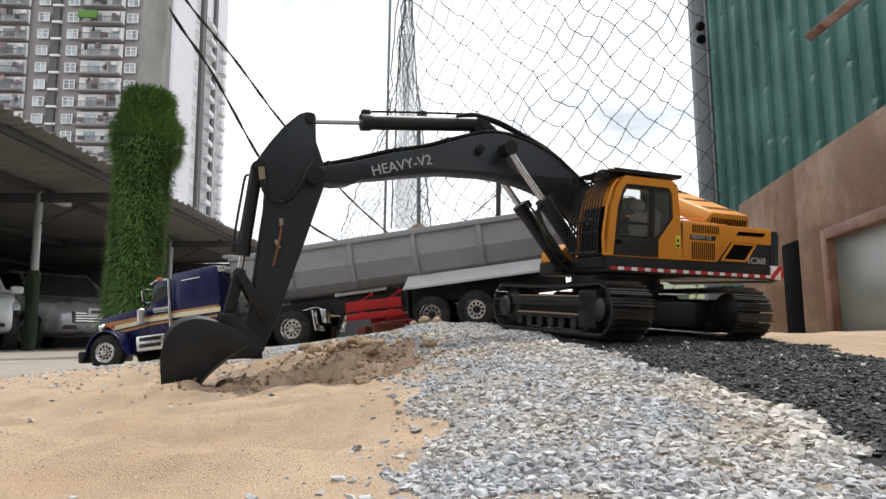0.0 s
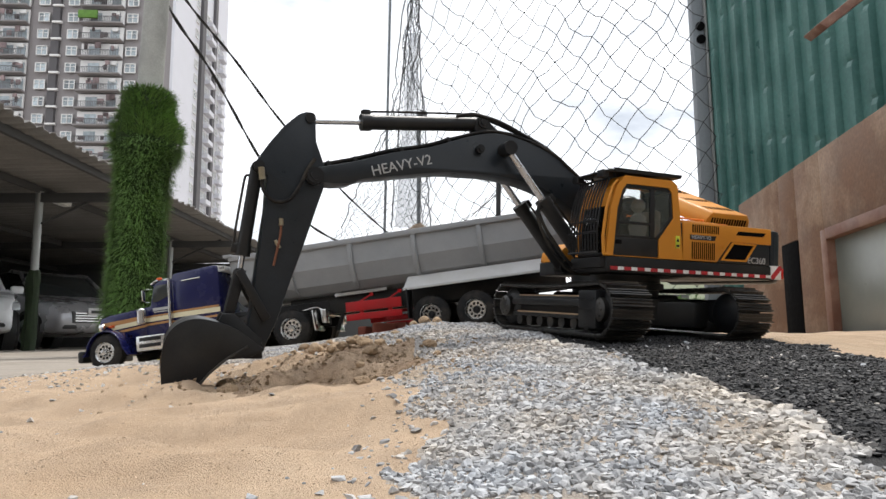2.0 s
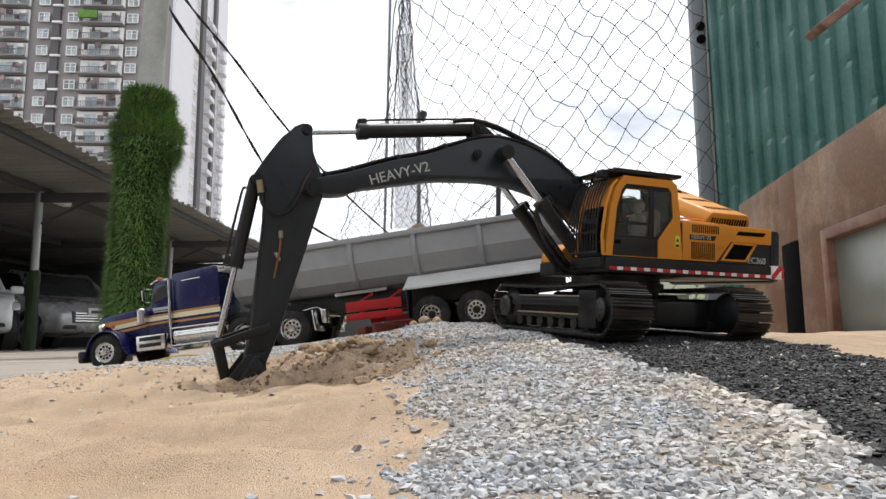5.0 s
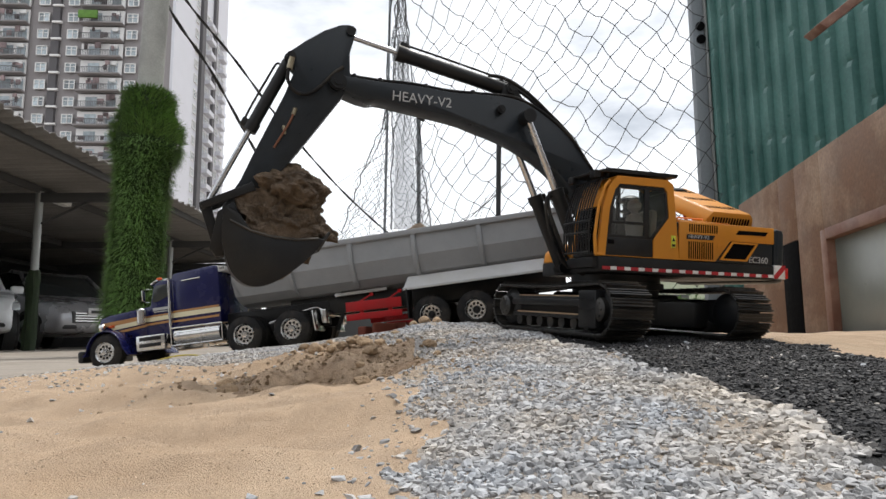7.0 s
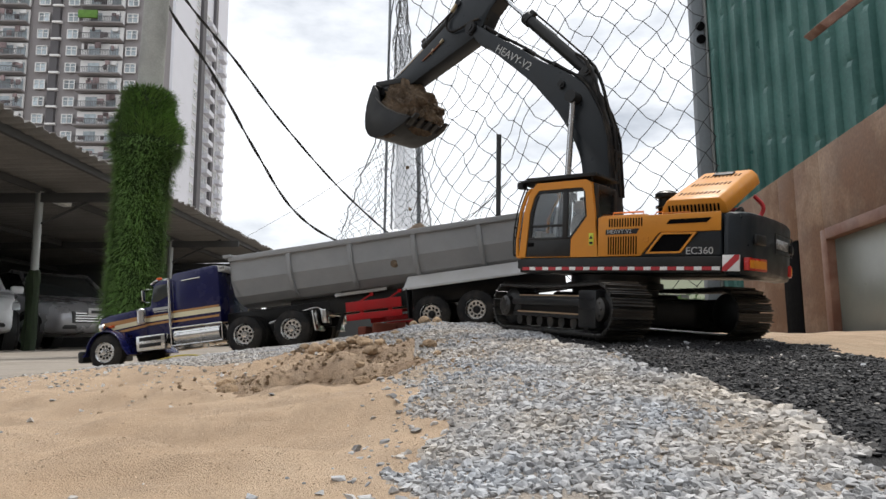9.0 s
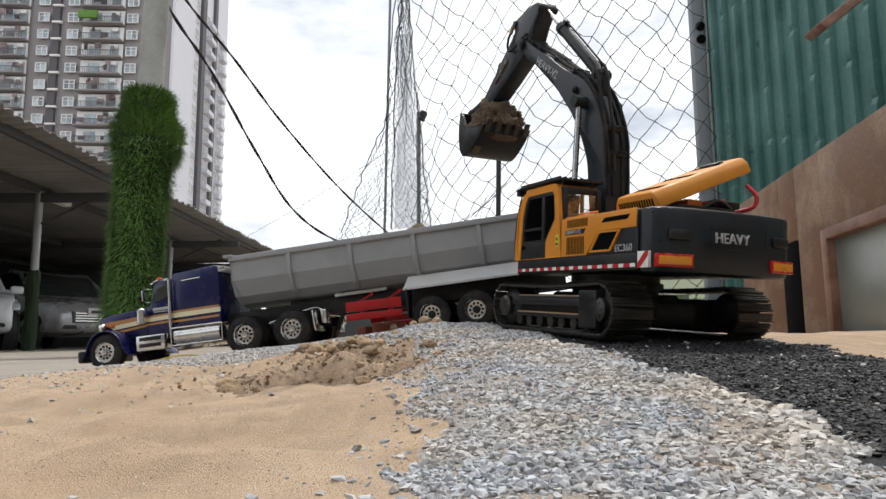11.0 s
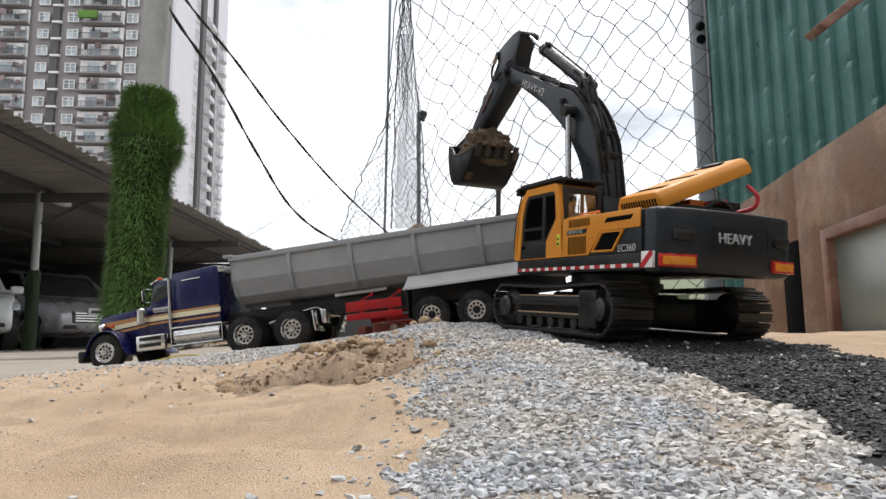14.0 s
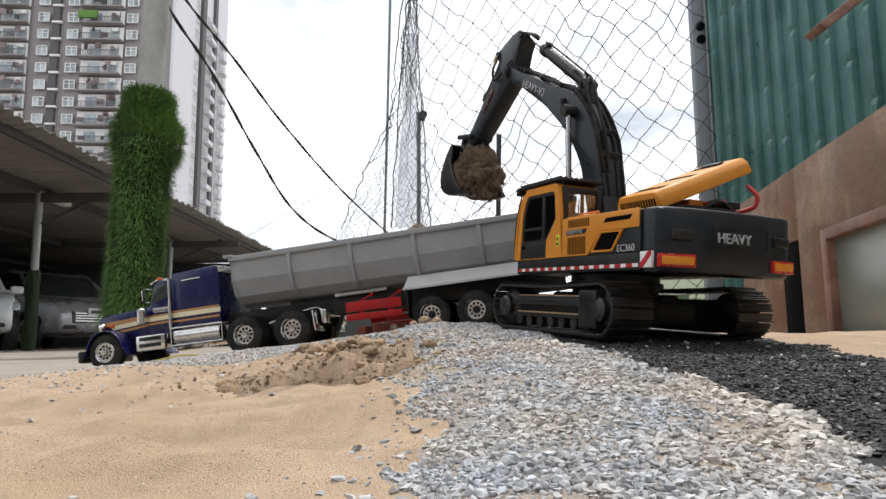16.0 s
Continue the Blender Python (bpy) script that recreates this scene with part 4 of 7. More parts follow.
# ---- the model excavator ----
EX = Matrix(((0.9991, -0.0006, 0.0422, 0.2749), (0.0032, 0.9981, -0.0620, 1.1015), (-0.0421, 0.0621, 0.9972, 0.1090), (0, 0, 0, 1)))
EX = Matrix.Translation(EX.translation) @ EX.to_quaternion().to_matrix().to_4x4()
excavator = root("excavator", EX, "dark grey and yellow model crawler excavator on gravel and asphalt", "excavator")
HOUSE_Z = 0.0991
UC = pose(0, 0, 0, 0, 0, 24.3)


def ring(bm, outer, inner, y0, y1, m=None):
    """A flat frame between two outlines with as many corners, of some thickness."""
    tmp = bmesh.new()
    n = len(outer)
    lo = [[tmp.verts.new((a, y, b)) for a, b in pts] for pts in (outer, inner) for y in (y0, y1)]
    for i in range(n):
        j = (i + 1) % n
        tmp.faces.new((lo[0][i], lo[0][j], lo[2][j], lo[2][i]))
        tmp.faces.new((lo[1][i], lo[3][i], lo[3][j], lo[1][j]))
        tmp.faces.new((lo[0][i], lo[1][i], lo[1][j], lo[0][j]))
        tmp.faces.new((lo[2][i], lo[2][j], lo[3][j], lo[3][i]))
    return join(bm, tmp, m)


# undercarriage
bm = B()
prism(bm, [(-0.085, -0.055), (0.085, -0.055), (0.085, 0.055), (-0.085, 0.055)], 0.030, 0.066, 0.006, axis="z")
prism(bm, [(-0.098, -0.105), (-0.060, -0.112), (0.0, -0.070), (0.060, -0.112), (0.098, -0.105), (0.098, 0.085), (0.060, 0.092), (0.0, 0.060), (-0.060, 0.092), (-0.098, 0.085)], 0.016, 0.056, 0.005, axis="z")
box(bm, (0, -0.066, 0.046), (0.17, 0.03, 0.026), 0.004)
box(bm, (0, 0.066, 0.046), (0.17, 0.03, 0.026), 0.004)
part("centre_frame", bm, BLACK, excavator, "black centre frame", UC)
bm = B()
lathe(bm, [(0.060, 0.068), (0.072, 0.068), (0.073, 0.075), (0.082, 0.075), (0.083, 0.070), (0.0935, 0.070)], 40, pose(0, 0, 0, 90, 0, 0) @ Matrix.Diagonal((1, 1, -1, 1)))
part("slewing_ring", bm, BLACK, excavator, "", UC)

TL, TH_, TW, GAUGE, OFFV = 0.3246, 0.0764, 0.0669, 0.2224, -0.0178
shoe_b = B()
box(shoe_b, (0, 0, 0.0010), (TW, 0.0128, 0.003), 0.0006)
for dy, hh in ((-0.0052, 0.0042), (0.0, 0.0022), (0.0045, 0.0022)):
    box(shoe_b, (0, dy, 0.0022 + hh / 2), (TW, 0.0016, hh))
shoe_me = bpy.data.meshes.new("shoe")
shoe_b.to_mesh(shoe_me)
shoe_b.free()
shoe_me.materials.append(DARKMETAL)


def track_spots(n):
    """Places and turns round the belt: the flat runs and the round ends, with a slight sag on top."""
    r = TH_ / 2 - 0.005
    half = TL / 2 - TH_ / 2
    per = 4 * half + 2 * math.pi * r
    for i in range(n):
        s = per * i / n
        if s < 2 * half:
            yield half - s, -r, 180.0
        elif s < 2 * half + math.pi * r:
            a = (s - 2 * half) / r
            yield -half - r * math.sin(a), -r * math.cos(a), 180 - math.degrees(a)
        elif s < 4 * half + math.pi * r:
            q = s - 2 * half - math.pi * r
            yield -half + q, r - 0.0035 * math.sin(math.pi * q / (2 * half)), 0.0
        else:
            a = (s - 4 * half - math.pi * r) / r
            yield half + r * math.sin(a), r * math.cos(a), -math.degrees(a)


for side, gname in ((-1, "left"), (1, "right")):
    TM = UC @ pose(side * GAUGE / 2, OFFV, TH_ / 2 + 0.002)
    bm = B()
    box(bm, (0, 0, 0.002), (0.034, TL - 0.085, 0.036), 0.004)
    box(bm, (side * 0.022, 0.01, 0.008), (0.018, TL - 0.14, 0.010), 0.002)
    box(bm, (side * 0.020, 0.01, -0.012), (0.012, TL - 0.13, 0.005), 0.001)
    prism(bm, [(-0.10, 0.006), (0.09, 0.006), (0.08, 0.017), (-0.09, 0.017)], side * 0.008, side * 0.027, 0.001, axis="x")
    track = part("track", bm, BLACK, excavator, "black track frame with steel belt", TM)
    bm = B()
    prism(bm, [(-0.095, 0.0172), (0.085, 0.0172), (0.085, 0.0186), (-0.095, 0.0186)], side * 0.010, side * 0.027, axis="x")
    prism(bm, [(-0.095, -0.0090), (0.09, -0.0090), (0.09, -0.0070), (-0.095, -0.0070)], side * 0.014, side * 0.027, axis="x")
    part("caked_sand", bm, SANDLUMP, track, "sand caked on the frame")
    for y, z, a in track_spots(50):
        sh = new("shoe", shoe_me)
        sh.parent = track
        sh.matrix_basis = Matrix.Translation((0, y, z)) @ pose(0, 0, 0, a, 0, 0)
    for i in range(7):
        bm = B()
        lathe(bm, [(-0.02, 0.0085), (-0.012, 0.0095), (0.012, 0.0095), (0.02, 0.0085)], 14, pose(0, -0.085 + 0.03 * i, -0.021, 0, 0, 90))
        part("roller", bm, DARKMETAL, track)
    for y in (TL / 2 - TH_ / 2, -TL / 2 + TH_ / 2):
        bm = B()
        lathe(bm, [(-0.022, 0.022), (-0.016, 0.030), (0.016, 0.030), (0.022, 0.022), (0.024, 0.010)], 24, pose(0, y, 0, 0, 0, 90))
        wh = part("sprocket", bm, BLACK, track, "black end wheel")
        bm = B()
        lathe(bm, [(0, 0.017), (0.031, 0.017), (0.034, 0.013), (0.035, 0.006)], 20, pose(0, y, 0, 0, 0, -90 if side > 0 else 90))
        part("hub", bm, DARKMETAL, wh)
        for k in range(8):
            bm = B()
            a = k * math.pi / 4
            box(bm, (side * 0.034, y + 0.012 * math.cos(a), 0.012 * math.sin(a)), (0.003, 0.003, 0.003), 0.0006)
            part("bolt", bm, DARKMETAL, wh)
    bm = B()
    box(bm, (side * 0.024, -TL / 2 + 0.055, 0.0), (0.024, 0.040, 0.052), 0.003)
    box(bm, (side * 0.0365, -TL / 2 + 0.055, 0.0), (0.002, 0.034, 0.002))
    box(bm, (side * 0.0365, -TL / 2 + 0.055, 0.014), (0.002, 0.034, 0.002))
    part("drive_cover", bm, BLACK, track, "boxy drive cover")

# house: x forward, y to its left, z up from the warning strip
house = new("house")
house.empty_display_size = 0.03
house.parent = excavator
house.matrix_basis = pose(0, 0, HOUSE_Z, 0, 0, 201.8)
Y1 = 0.1235


def hp(name, bm, mat, label="", parent=None):
    return part(name, bm, mat, parent or house, label)


bm = B()
prism(bm, [(0.104, 0.0165), (0.104, -0.006), (-0.203, -0.006), (-0.203, 0.0165)], 0.040, Y1 - 0.001, 0.0015)
prism(bm, [(0.070, 0.0165), (0.070, -0.006), (-0.203, -0.006), (-0.203, 0.0165)], -Y1 + 0.001, 0.0405, 0.0015)
hp("deck", bm, BLACK, "black deck skirt")
for k in range(13):
    x0 = 0.0985 - 0.3 * k / 13
    bm = B()
    box(bm, (x0 - 0.0062, Y1 - 0.0004, 0.0), (0.0125, 0.0012, 0.0048))
    st = hp("warning_strip", bm, REDSTRIPE, "red reflective strip") if k == 0 else hp("warning_strip", bm, REDSTRIPE)
    bm = B()
    box(bm, (x0 - 0.0178, Y1 - 0.0004, 0.0), (0.0100, 0.0012, 0.0048))
    hp("white_strip", bm, WHITE)
# engine bay body and side panels
bm = B()
prism(bm, [(-0.027, 0.0165), (-0.203, 0.0165), (-0.203, 0.0735), (-0.027, 0.0735)], -Y1 + 0.003, Y1 - 0.0025, 0.003)
hp("engine_bay", bm, SLATE, "dark engine bay body")
for sgn in (1, -1):
    ya, yb = (Y1 - 0.003, Y1) if sgn > 0 else (-Y1, -Y1 + 0.003)
    bm = B()
    prism(bm, [(-0.029, 0.0172), (-0.0932, 0.0172), (-0.1205, 0.0494), (-0.2026, 0.0494), (-0.2026, 0.0745), (-0.029, 0.0745)], ya, yb, 0.0012)
    pn = hp("side_panel", bm, YELLOW, "yellow side panel")
    if sgn < 0:
        continue
    bm = B()
    ring(bm, [(-0.1015, 0.0205), (-0.1500, 0.0205), (-0.1720, 0.0485), (-0.1235, 0.0490)], [(-0.1065, 0.0230), (-0.1485, 0.0230), (-0.1665, 0.0462), (-0.1255, 0.0465)], Y1 - 0.002, Y1 + 0.0012)
    hp("intake_frame", bm, YELLOW, "", pn)
    bm = B()
    prism(bm, [(-0.1065, 0.0230), (-0.1485, 0.0230), (-0.1665, 0.0462), (-0.1255, 0.0465)], Y1 - 0.0022, Y1 - 0.0012)
    hp("intake_mesh", bm, VOID, "", pn)
    bm = B()
    prism(bm, [(-0.1300, 0.0605), (-0.1850, 0.0610), (-0.1910, 0.0672), (-0.1360, 0.0668)], Y1 - 0.0006, Y1 + 0.0005)
    hp("intake_slot", bm, VOID, "", pn)
    for x0, x1, n, z0, z1 in ((-0.045, -0.0975, 13, 0.0595, 0.0715), (-0.044, -0.0895, 12, 0.0200, 0.0455)):
        for i in range(n):
            bm = B()
            box(bm, (x0 + (x1 - x0) * (i + 0.5) / n, Y1 + 0.0001, (z0 + z1) / 2), (abs(x1 - x0) / n * 0.50, 0.001, z1 - z0), 0.0003)
            hp("vent_slot", bm, VOID, "", pn)
    bm = B()
    ring(bm, [(-0.0965, 0.0372), (-0.1055, 0.0372), (-0.1055, 0.0440), (-0.0965, 0.0440)], [(-0.0980, 0.0384), (-0.1040, 0.0384), (-0.1040, 0.0428), (-0.0980, 0.0428)], Y1 - 0.001, Y1 + 0.0008)
    hp("latch", bm, YELLOW, "", pn)
    bm = B()
    prism(bm, [(-0.0415, 0.0487), (-0.0880, 0.0490), (-0.0920, 0.0562), (-0.0415, 0.0560)], Y1 - 0.0005, Y1 + 0.0007)
    plate = hp("name_plate", bm, BLACK, "black plate with white lettering", pn)


def side_text(name, text, x, z, size, parent, label, mat=LETTER, y=None):
    """Lettering on the left side, read towards the rear."""
    m = Matrix(((-1, 0, 0, x), (0, 0, 1, (Y1 + 0.0008) if y is None else y), (0, 1, 0, z), (0, 0, 0, 1)))
    return words(name, text, size, mat, parent, m, label)


side_text("lettering", "HEAVY-V2", -0.0440, 0.0500, 0.0082, plate, "white lettering HEAVY-V2")
side_text("model_number", "EC360", -0.1560, 0.0192, 0.0135, house, "pale lettering EC360", y=Y1 - 0.0022)
bm = B()
box(bm, (-0.0186, Y1 + 0.0002, 0.0430), (0.0075, 0.001, 0.018), 0.0003)
lab = hp("safety_label", bm, LABEL, "yellow-green warning label with black marks")
bm = B()
prism(bm, [(-0.0160, 0.0435), (-0.0212, 0.0435), (-0.0186, 0.0490)], Y1 + 0.0007, Y1 + 0.0011)
hp("warning_triangle", bm, BLACK, "", lab)
bm = B()
box(bm, (-0.0186, Y1 + 0.0009, 0.0375), (0.0050, 0.0006, 0.0035))
hp("warning_mark", bm, BLACK, "", lab)

# counterweight
plan = [(-0.2035, 0.1215), (-0.224, 0.1205), (-0.236, 0.113), (-0.2425, 0.098), (-0.248, 0.055), (-0.250, 0.0), (-0.248, -0.055), (-0.2425, -0.098), (-0.236, -0.113), (-0.224, -0.1205), (-0.2035, -0.1215)]
bm = B()
prism(bm, plan, -0.010, 0.0745, 0.0075, axis="z")
for v in bm.verts:
    if v.co.z < 0.004:
        v.co.x += 0.006 * (v.co.x < -0.215)
    if v.co.z > 0.06:
        v.co.x += 0.004 * (v.co.x < -0.215)
cw = hp("counterweight", bm, SLATE, "dark grey rounded counterweight")
bm = B()
prism(bm, [(-0.2040, -0.0035), (-0.2250, -0.0035), (-0.2250, 0.0175), (-0.2040, 0.0175)], 0.1175, 0.1222, 0.0004)
hz = hp("hazard_plate", bm, WHITE, "white plate with red diagonal stripes", cw)
bm = B()
prism(bm, [(-0.2040, 0.0020), (-0.2040, -0.0035), (-0.2095, -0.0035), (-0.2250, 0.0120), (-0.2250, 0.0175), (-0.2195, 0.0175)], 0.1220, 0.1226)
hp("red_stripe", bm, REDSTRIPE, "", hz)
for ysg in (1, -1):
    a = -11 * ysg
    m = pose(-0.2368, 0.092 * ysg, 0.006, 0, 0, 0) @ pose(0, 0, 0, 0, 0, a)
    bm = B()
    box(bm, (0.0, 0, 0), (0.007, 0.051, 0.0165), 0.0008, m)
    rf = hp("rear_reflector", bm, REDREFL, "amber reflector with a red border", cw)
    bm = B()
    box(bm, (-0.0036, 0, 0), (0.0015, 0.045, 0.0105), 0.0004, m)
    hp("amber_panel", bm, AMBER, "", rf)
    bm = B()
    box(bm, (0, 0, 0), (0.006, 0.032, 0.014), 0.0028, pose(-0.2408, 0.086 * ysg, 0.0385, 0, 0, -8 * ysg))
    hp("recessed_light", bm, BLACK, "", cw)
m = Matrix(((0, 0, -1, -0.2502), (-1, 0, 0, 0.038), (0, 1, 0, 0.0310), (0, 0, 0, 1))) @ pose(0, 0, 0, 0, 0.2, 0)
bm = B()
ring(bm, [(0.048, 0.024), (-0.048, 0.024), (-0.048, 0.052), (0.048, 0.052)], [(0.0465, 0.0255), (-0.0465, 0.0255), (-0.0465, 0.0505), (0.0465, 0.0505)], 0, 0.0012, Matrix(((0, -1, 0, -0.2488), (-1, 0, 0, -0.003), (0, 0, 1, 0), (0, 0, 0, 1))))
hp("badge_border", bm, BLACK, "raised border round the lettering", cw)
words("lettering", "HEAVY", 0.0190, LETTER, cw, m, "pale lettering HEAVY", 0.0012)

# raised engine hood, hinged along the left
HOODM = pose(0, 0.080, 0.0750) @ pose(0, 0, 0, -22, 0, 0)
hood_pts = [(-0.2000, 0.002), (-0.1060, 0.002), (-0.1090, 0.014), (-0.1180, 0.0260), (-0.1900, 0.0260), (-0.1970, 0.018)]
bm = B()
prism(bm, hood_pts, -0.175, 0.0, 0.0035, m=HOODM)
hood = hp("engine_hood", bm, YELLOW, "yellow engine hood, propped open")
for i in range(14):
    bm = B()
    box(bm, (-0.120 - 0.0052 * i, 0.0002, 0.012), (0.0026, 0.0012, 0.0105), 0.0003, HOODM)
    hp("vent_slot", bm, VOID, "", hood)
for row, yy in enumerate((-0.03, -0.085, -0.14)):
    for i in range(10):
        bm = B()
        box(bm, (-0.128 - 0.0058 * i, yy, 0.0261), (0.0022, 0.015, 0.0008), 0.0002, HOODM)
        hp("top_slot", bm, VOID, "", hood)
bm = B()
box(bm, (-0.155, -0.150, 0.0272), (0.03, 0.016, 0.003), 0.001, HOODM)
hp("hood_badge", bm, BLACK, "", hood)
bm = B()
prism(bm, [(-0.03, 0.073), (-0.10, 0.073), (-0.10, 0.0775), (-0.03, 0.0775)], -0.115, 0.118, 0.002)
hp("deck_cover", bm, YELLOW, "yellow top cover")
bm = B()
box(bm, (-0.150, 0.0, 0.078), (0.07, 0.13, 0.022), 0.003)
box(bm, (-0.150, -0.06, 0.092), (0.05, 0.05, 0.02), 0.003)
eng = hp("engine", bm, BLACK, "black model engine parts")
bm = B()
box(bm, (-0.165, 0.0, 0.094), (0.020, 0.026, 0.009), 0.001)
hp("connector", bm, ORANGE, "orange plug", eng)
for pts, mat_ in (([(-0.165, 0.03, 0.080), (-0.17, 0.015, 0.090), (-0.165, -0.02, 0.094), (-0.18, -0.05, 0.100)], REDHOSE), ([(-0.175, -0.070, 0.085), (-0.197, -0.084, 0.092), (-0.202, -0.086, 0.108), (-0.190, -0.080, 0.124)], REDHOSE), ([(-0.18, 0.0, 0.08), (-0.185, -0.03, 0.098), (-0.18, -0.06, 0.088)], BLACK)):
    bm = B()
    tube(bm, bez(pts, 6), 0.0032, 8)
    hp("cable", bm, mat_, "", eng)
bm = B()
cyl(bm, (-0.062, -0.055, 0.074), (-0.062, -0.055, 0.124), 0.0125)
lathe(bm, [(0.108, 0.0125), (0.1085, 0.017), (0.112, 0.017), (0.1125, 0.0125), (0.124, 0.0125), (0.126, 0.018), (0.132, 0.018), (0.136, 0.013), (0.138, 0.006)], 24, pose(-0.062, -0.055, 0, 90, 0, 0) @ Matrix.Diagonal((1, 1, -1, 1)))
hp("air_cleaner", bm, BLACK, "black air cleaner with a cap")
for pts in ([(-0.042, 0.10, 0.076), (-0.042, 0.10, 0.083), (-0.088, 0.10, 0.083), (-0.088, 0.10, 0.076)], [(-0.042, -0.04, 0.076), (-0.046, -0.04, 0.090), (-0.052, -0.04, 0.101), (-0.08, -0.04, 0.101), (-0.088, -0.04, 0.076)], [(-0.110, 0.085, 0.076), (-0.110, 0.085, 0.081), (-0.150, 0.085, 0.081), (-0.150, 0.085, 0.076)]):
    bm = B()
    tube(bm, pts, 0.0013, 8)
    hp("handrail", bm, ORANGE, "thin orange handrail")
bm = B()
prism(bm, [(0.000, 0.0165), (0.070, 0.0165), (0.066, 0.034), (0.050, 0.048), (0.000, 0.052)], -0.1225, -0.062, 0.003)
hp("tool_box", bm, YELLOW, "yellow front tool box")
bm = B()
prism(bm, [(0.018, 0.0), (0.112, 0.0), (0.112, 0.015), (0.018, 0.017)], 0.042, 0.118, 0.002)
hp("front_deck", bm, BLACK)
for s in (-1, 1):
    bm = B()
    prism(bm, [(-0.03, 0.016), (0.06, 0.016), (0.03, 0.085), (0.0, 0.088)], s * 0.031 - 0.003, s * 0.031 + 0.003, 0.001)
    hp("boom_bracket", bm, BLACK)

# cab
CY0, CY1 = 0.046, Y1
bm = B()
ring(bm, [(0.1065, 0.0172), (0.0985, 0.088), (0.0890, 0.118), (0.0760, 0.1330), (-0.0080, 0.1330), (-0.0175, 0.1270), (-0.0225, 0.085), (-0.0290, 0.0172), (0.014, 0.0172)],
     [(0.0945, 0.0180), (0.0880, 0.086), (0.0800, 0.112), (0.0720, 0.1215), (-0.0020, 0.1215), (-0.0075, 0.1150), (-0.0110, 0.0775), (0.0150, 0.0445), (0.0152, 0.0180)], CY1 - 0.006, CY1)
cab = hp("cab_side", bm, YELLOW, "yellow cab side frame")
bm = B()
prism(bm, [(0.0985, 0.088), (0.0890, 0.118), (0.0760, 0.1330), (-0.0080, 0.1330), (-0.0175, 0.1270), (-0.0165, 0.1240), (-0.0085, 0.1295), (0.0745, 0.1295), (0.0865, 0.115)], CY0, CY1 - 0.006, 0.0008)
hp("cab_roof", bm, YELLOW, "yellow cab roof", cab)
door = None
for k, pts in enumerate(([(0.0943, 0.0182), (0.0915, 0.0440), (0.0160, 0.0440), (0.0154, 0.0182)], [(0.0912, 0.0440), (0.0908, 0.0480), (0.0130, 0.0480), (0.0155, 0.0440)],
                         [(0.0905, 0.0480), (0.0880, 0.0860), (0.0800, 0.1120), (0.0760, 0.1165), (0.0720, 0.1130), (0.0770, 0.1050), (0.0825, 0.0840), (0.0850, 0.0480)],
                         [(0.0800, 0.1120), (0.0720, 0.1212), (-0.0020, 0.1212), (-0.0060, 0.1160), (0.0700, 0.1165)], [(0.0300, 0.0440), (0.0220, 0.0440), (0.0220, 0.1180), (0.0300, 0.1180)],
                         [(0.0220, 0.0440), (0.0152, 0.0440), (-0.0108, 0.0775), (-0.0075, 0.1150), (-0.0040, 0.1150), (-0.0070, 0.0790), (0.0180, 0.0480), (0.0220, 0.0480)],
                         [(0.0855, 0.0640), (0.0300, 0.0640), (0.0300, 0.0680), (0.0850, 0.0680)])):
    bm = B()
    prism(bm, pts, CY1 - 0.0048, CY1 - 0.0012, 0.0004)
    if door is None:
        door = hp("cab_door", bm, BLACK, "black framed cab door")
    else:
        hp("door_frame", bm, BLACK, "", cab)
bm = B()
prism(bm, [(0.088, 0.046), (0.086, 0.088), (0.078, 0.113), (0.073, 0.118), (-0.003, 0.118), (-0.008, 0.080), (0.018, 0.046)], CY1 - 0.0034, CY1 - 0.0028)
pane = hp("door_pane", bm, GLASS, "clear door glass", cab)
pane.visible_shadow = False
# door handle and lower lock
bm = B()
box(bm, (0.0850, CY1 - 0.0008, 0.0375), (0.010, 0.0016, 0.006), 0.0005)
hp("door_handle", bm, VOID, "", cab)
# rear, right side, floor
bm = B()
for x, z0, z1, y0, y1 in ((-0.024, 0.018, 0.078, CY0, CY1 - 0.006), (-0.018, 0.118, 0.128, CY0, CY1 - 0.006), (-0.020, 0.07, 0.125, CY0, CY0 + 0.008), (-0.020, 0.07, 0.125, CY1 - 0.016, CY1 - 0.006)):
    box(bm, (x, (y0 + y1) / 2, (z0 + z1) / 2), (0.004, y1 - y0, z1 - z0), 0.0006)
hp("cab_back", bm, BLACK, "black cab back", cab)
bm = B()
box(bm, (-0.0195, (CY0 + CY1) / 2, 0.098), (0.0006, CY1 - CY0 - 0.02, 0.044))
hp("back_pane", bm, GLASS, "", cab).visible_shadow = False
bm = B()
prism(bm, [(0.100, 0.018), (0.096, 0.05), (-0.025, 0.05), (-0.028, 0.018)], CY0, CY0 + 0.004, 0.0006)
for pts in ([(0.096, 0.05), (0.091, 0.05), (0.084, 0.115), (0.074, 0.130), (0.080, 0.130), (0.092, 0.11)], [(0.030, 0.05), (0.024, 0.05), (0.024, 0.13), (0.030, 0.13)], [(-0.014, 0.05), (-0.022, 0.05), (-0.019, 0.128), (-0.011, 0.128)]):
    prism(bm, pts, CY0, CY0 + 0.004, 0.0004)
hp("cab_far_side", bm, BLACK, "", cab)
for k in range(6):
    bm = B()
    cyl(bm, (0.082 - 0.0105 * k, CY0 + 0.002, 0.048), (0.078 - 0.0105 * k, CY0 + 0.002, 0.120), 0.0009, 6)
    hp("window_bar", bm, BLACK, "", cab)
bm = B()
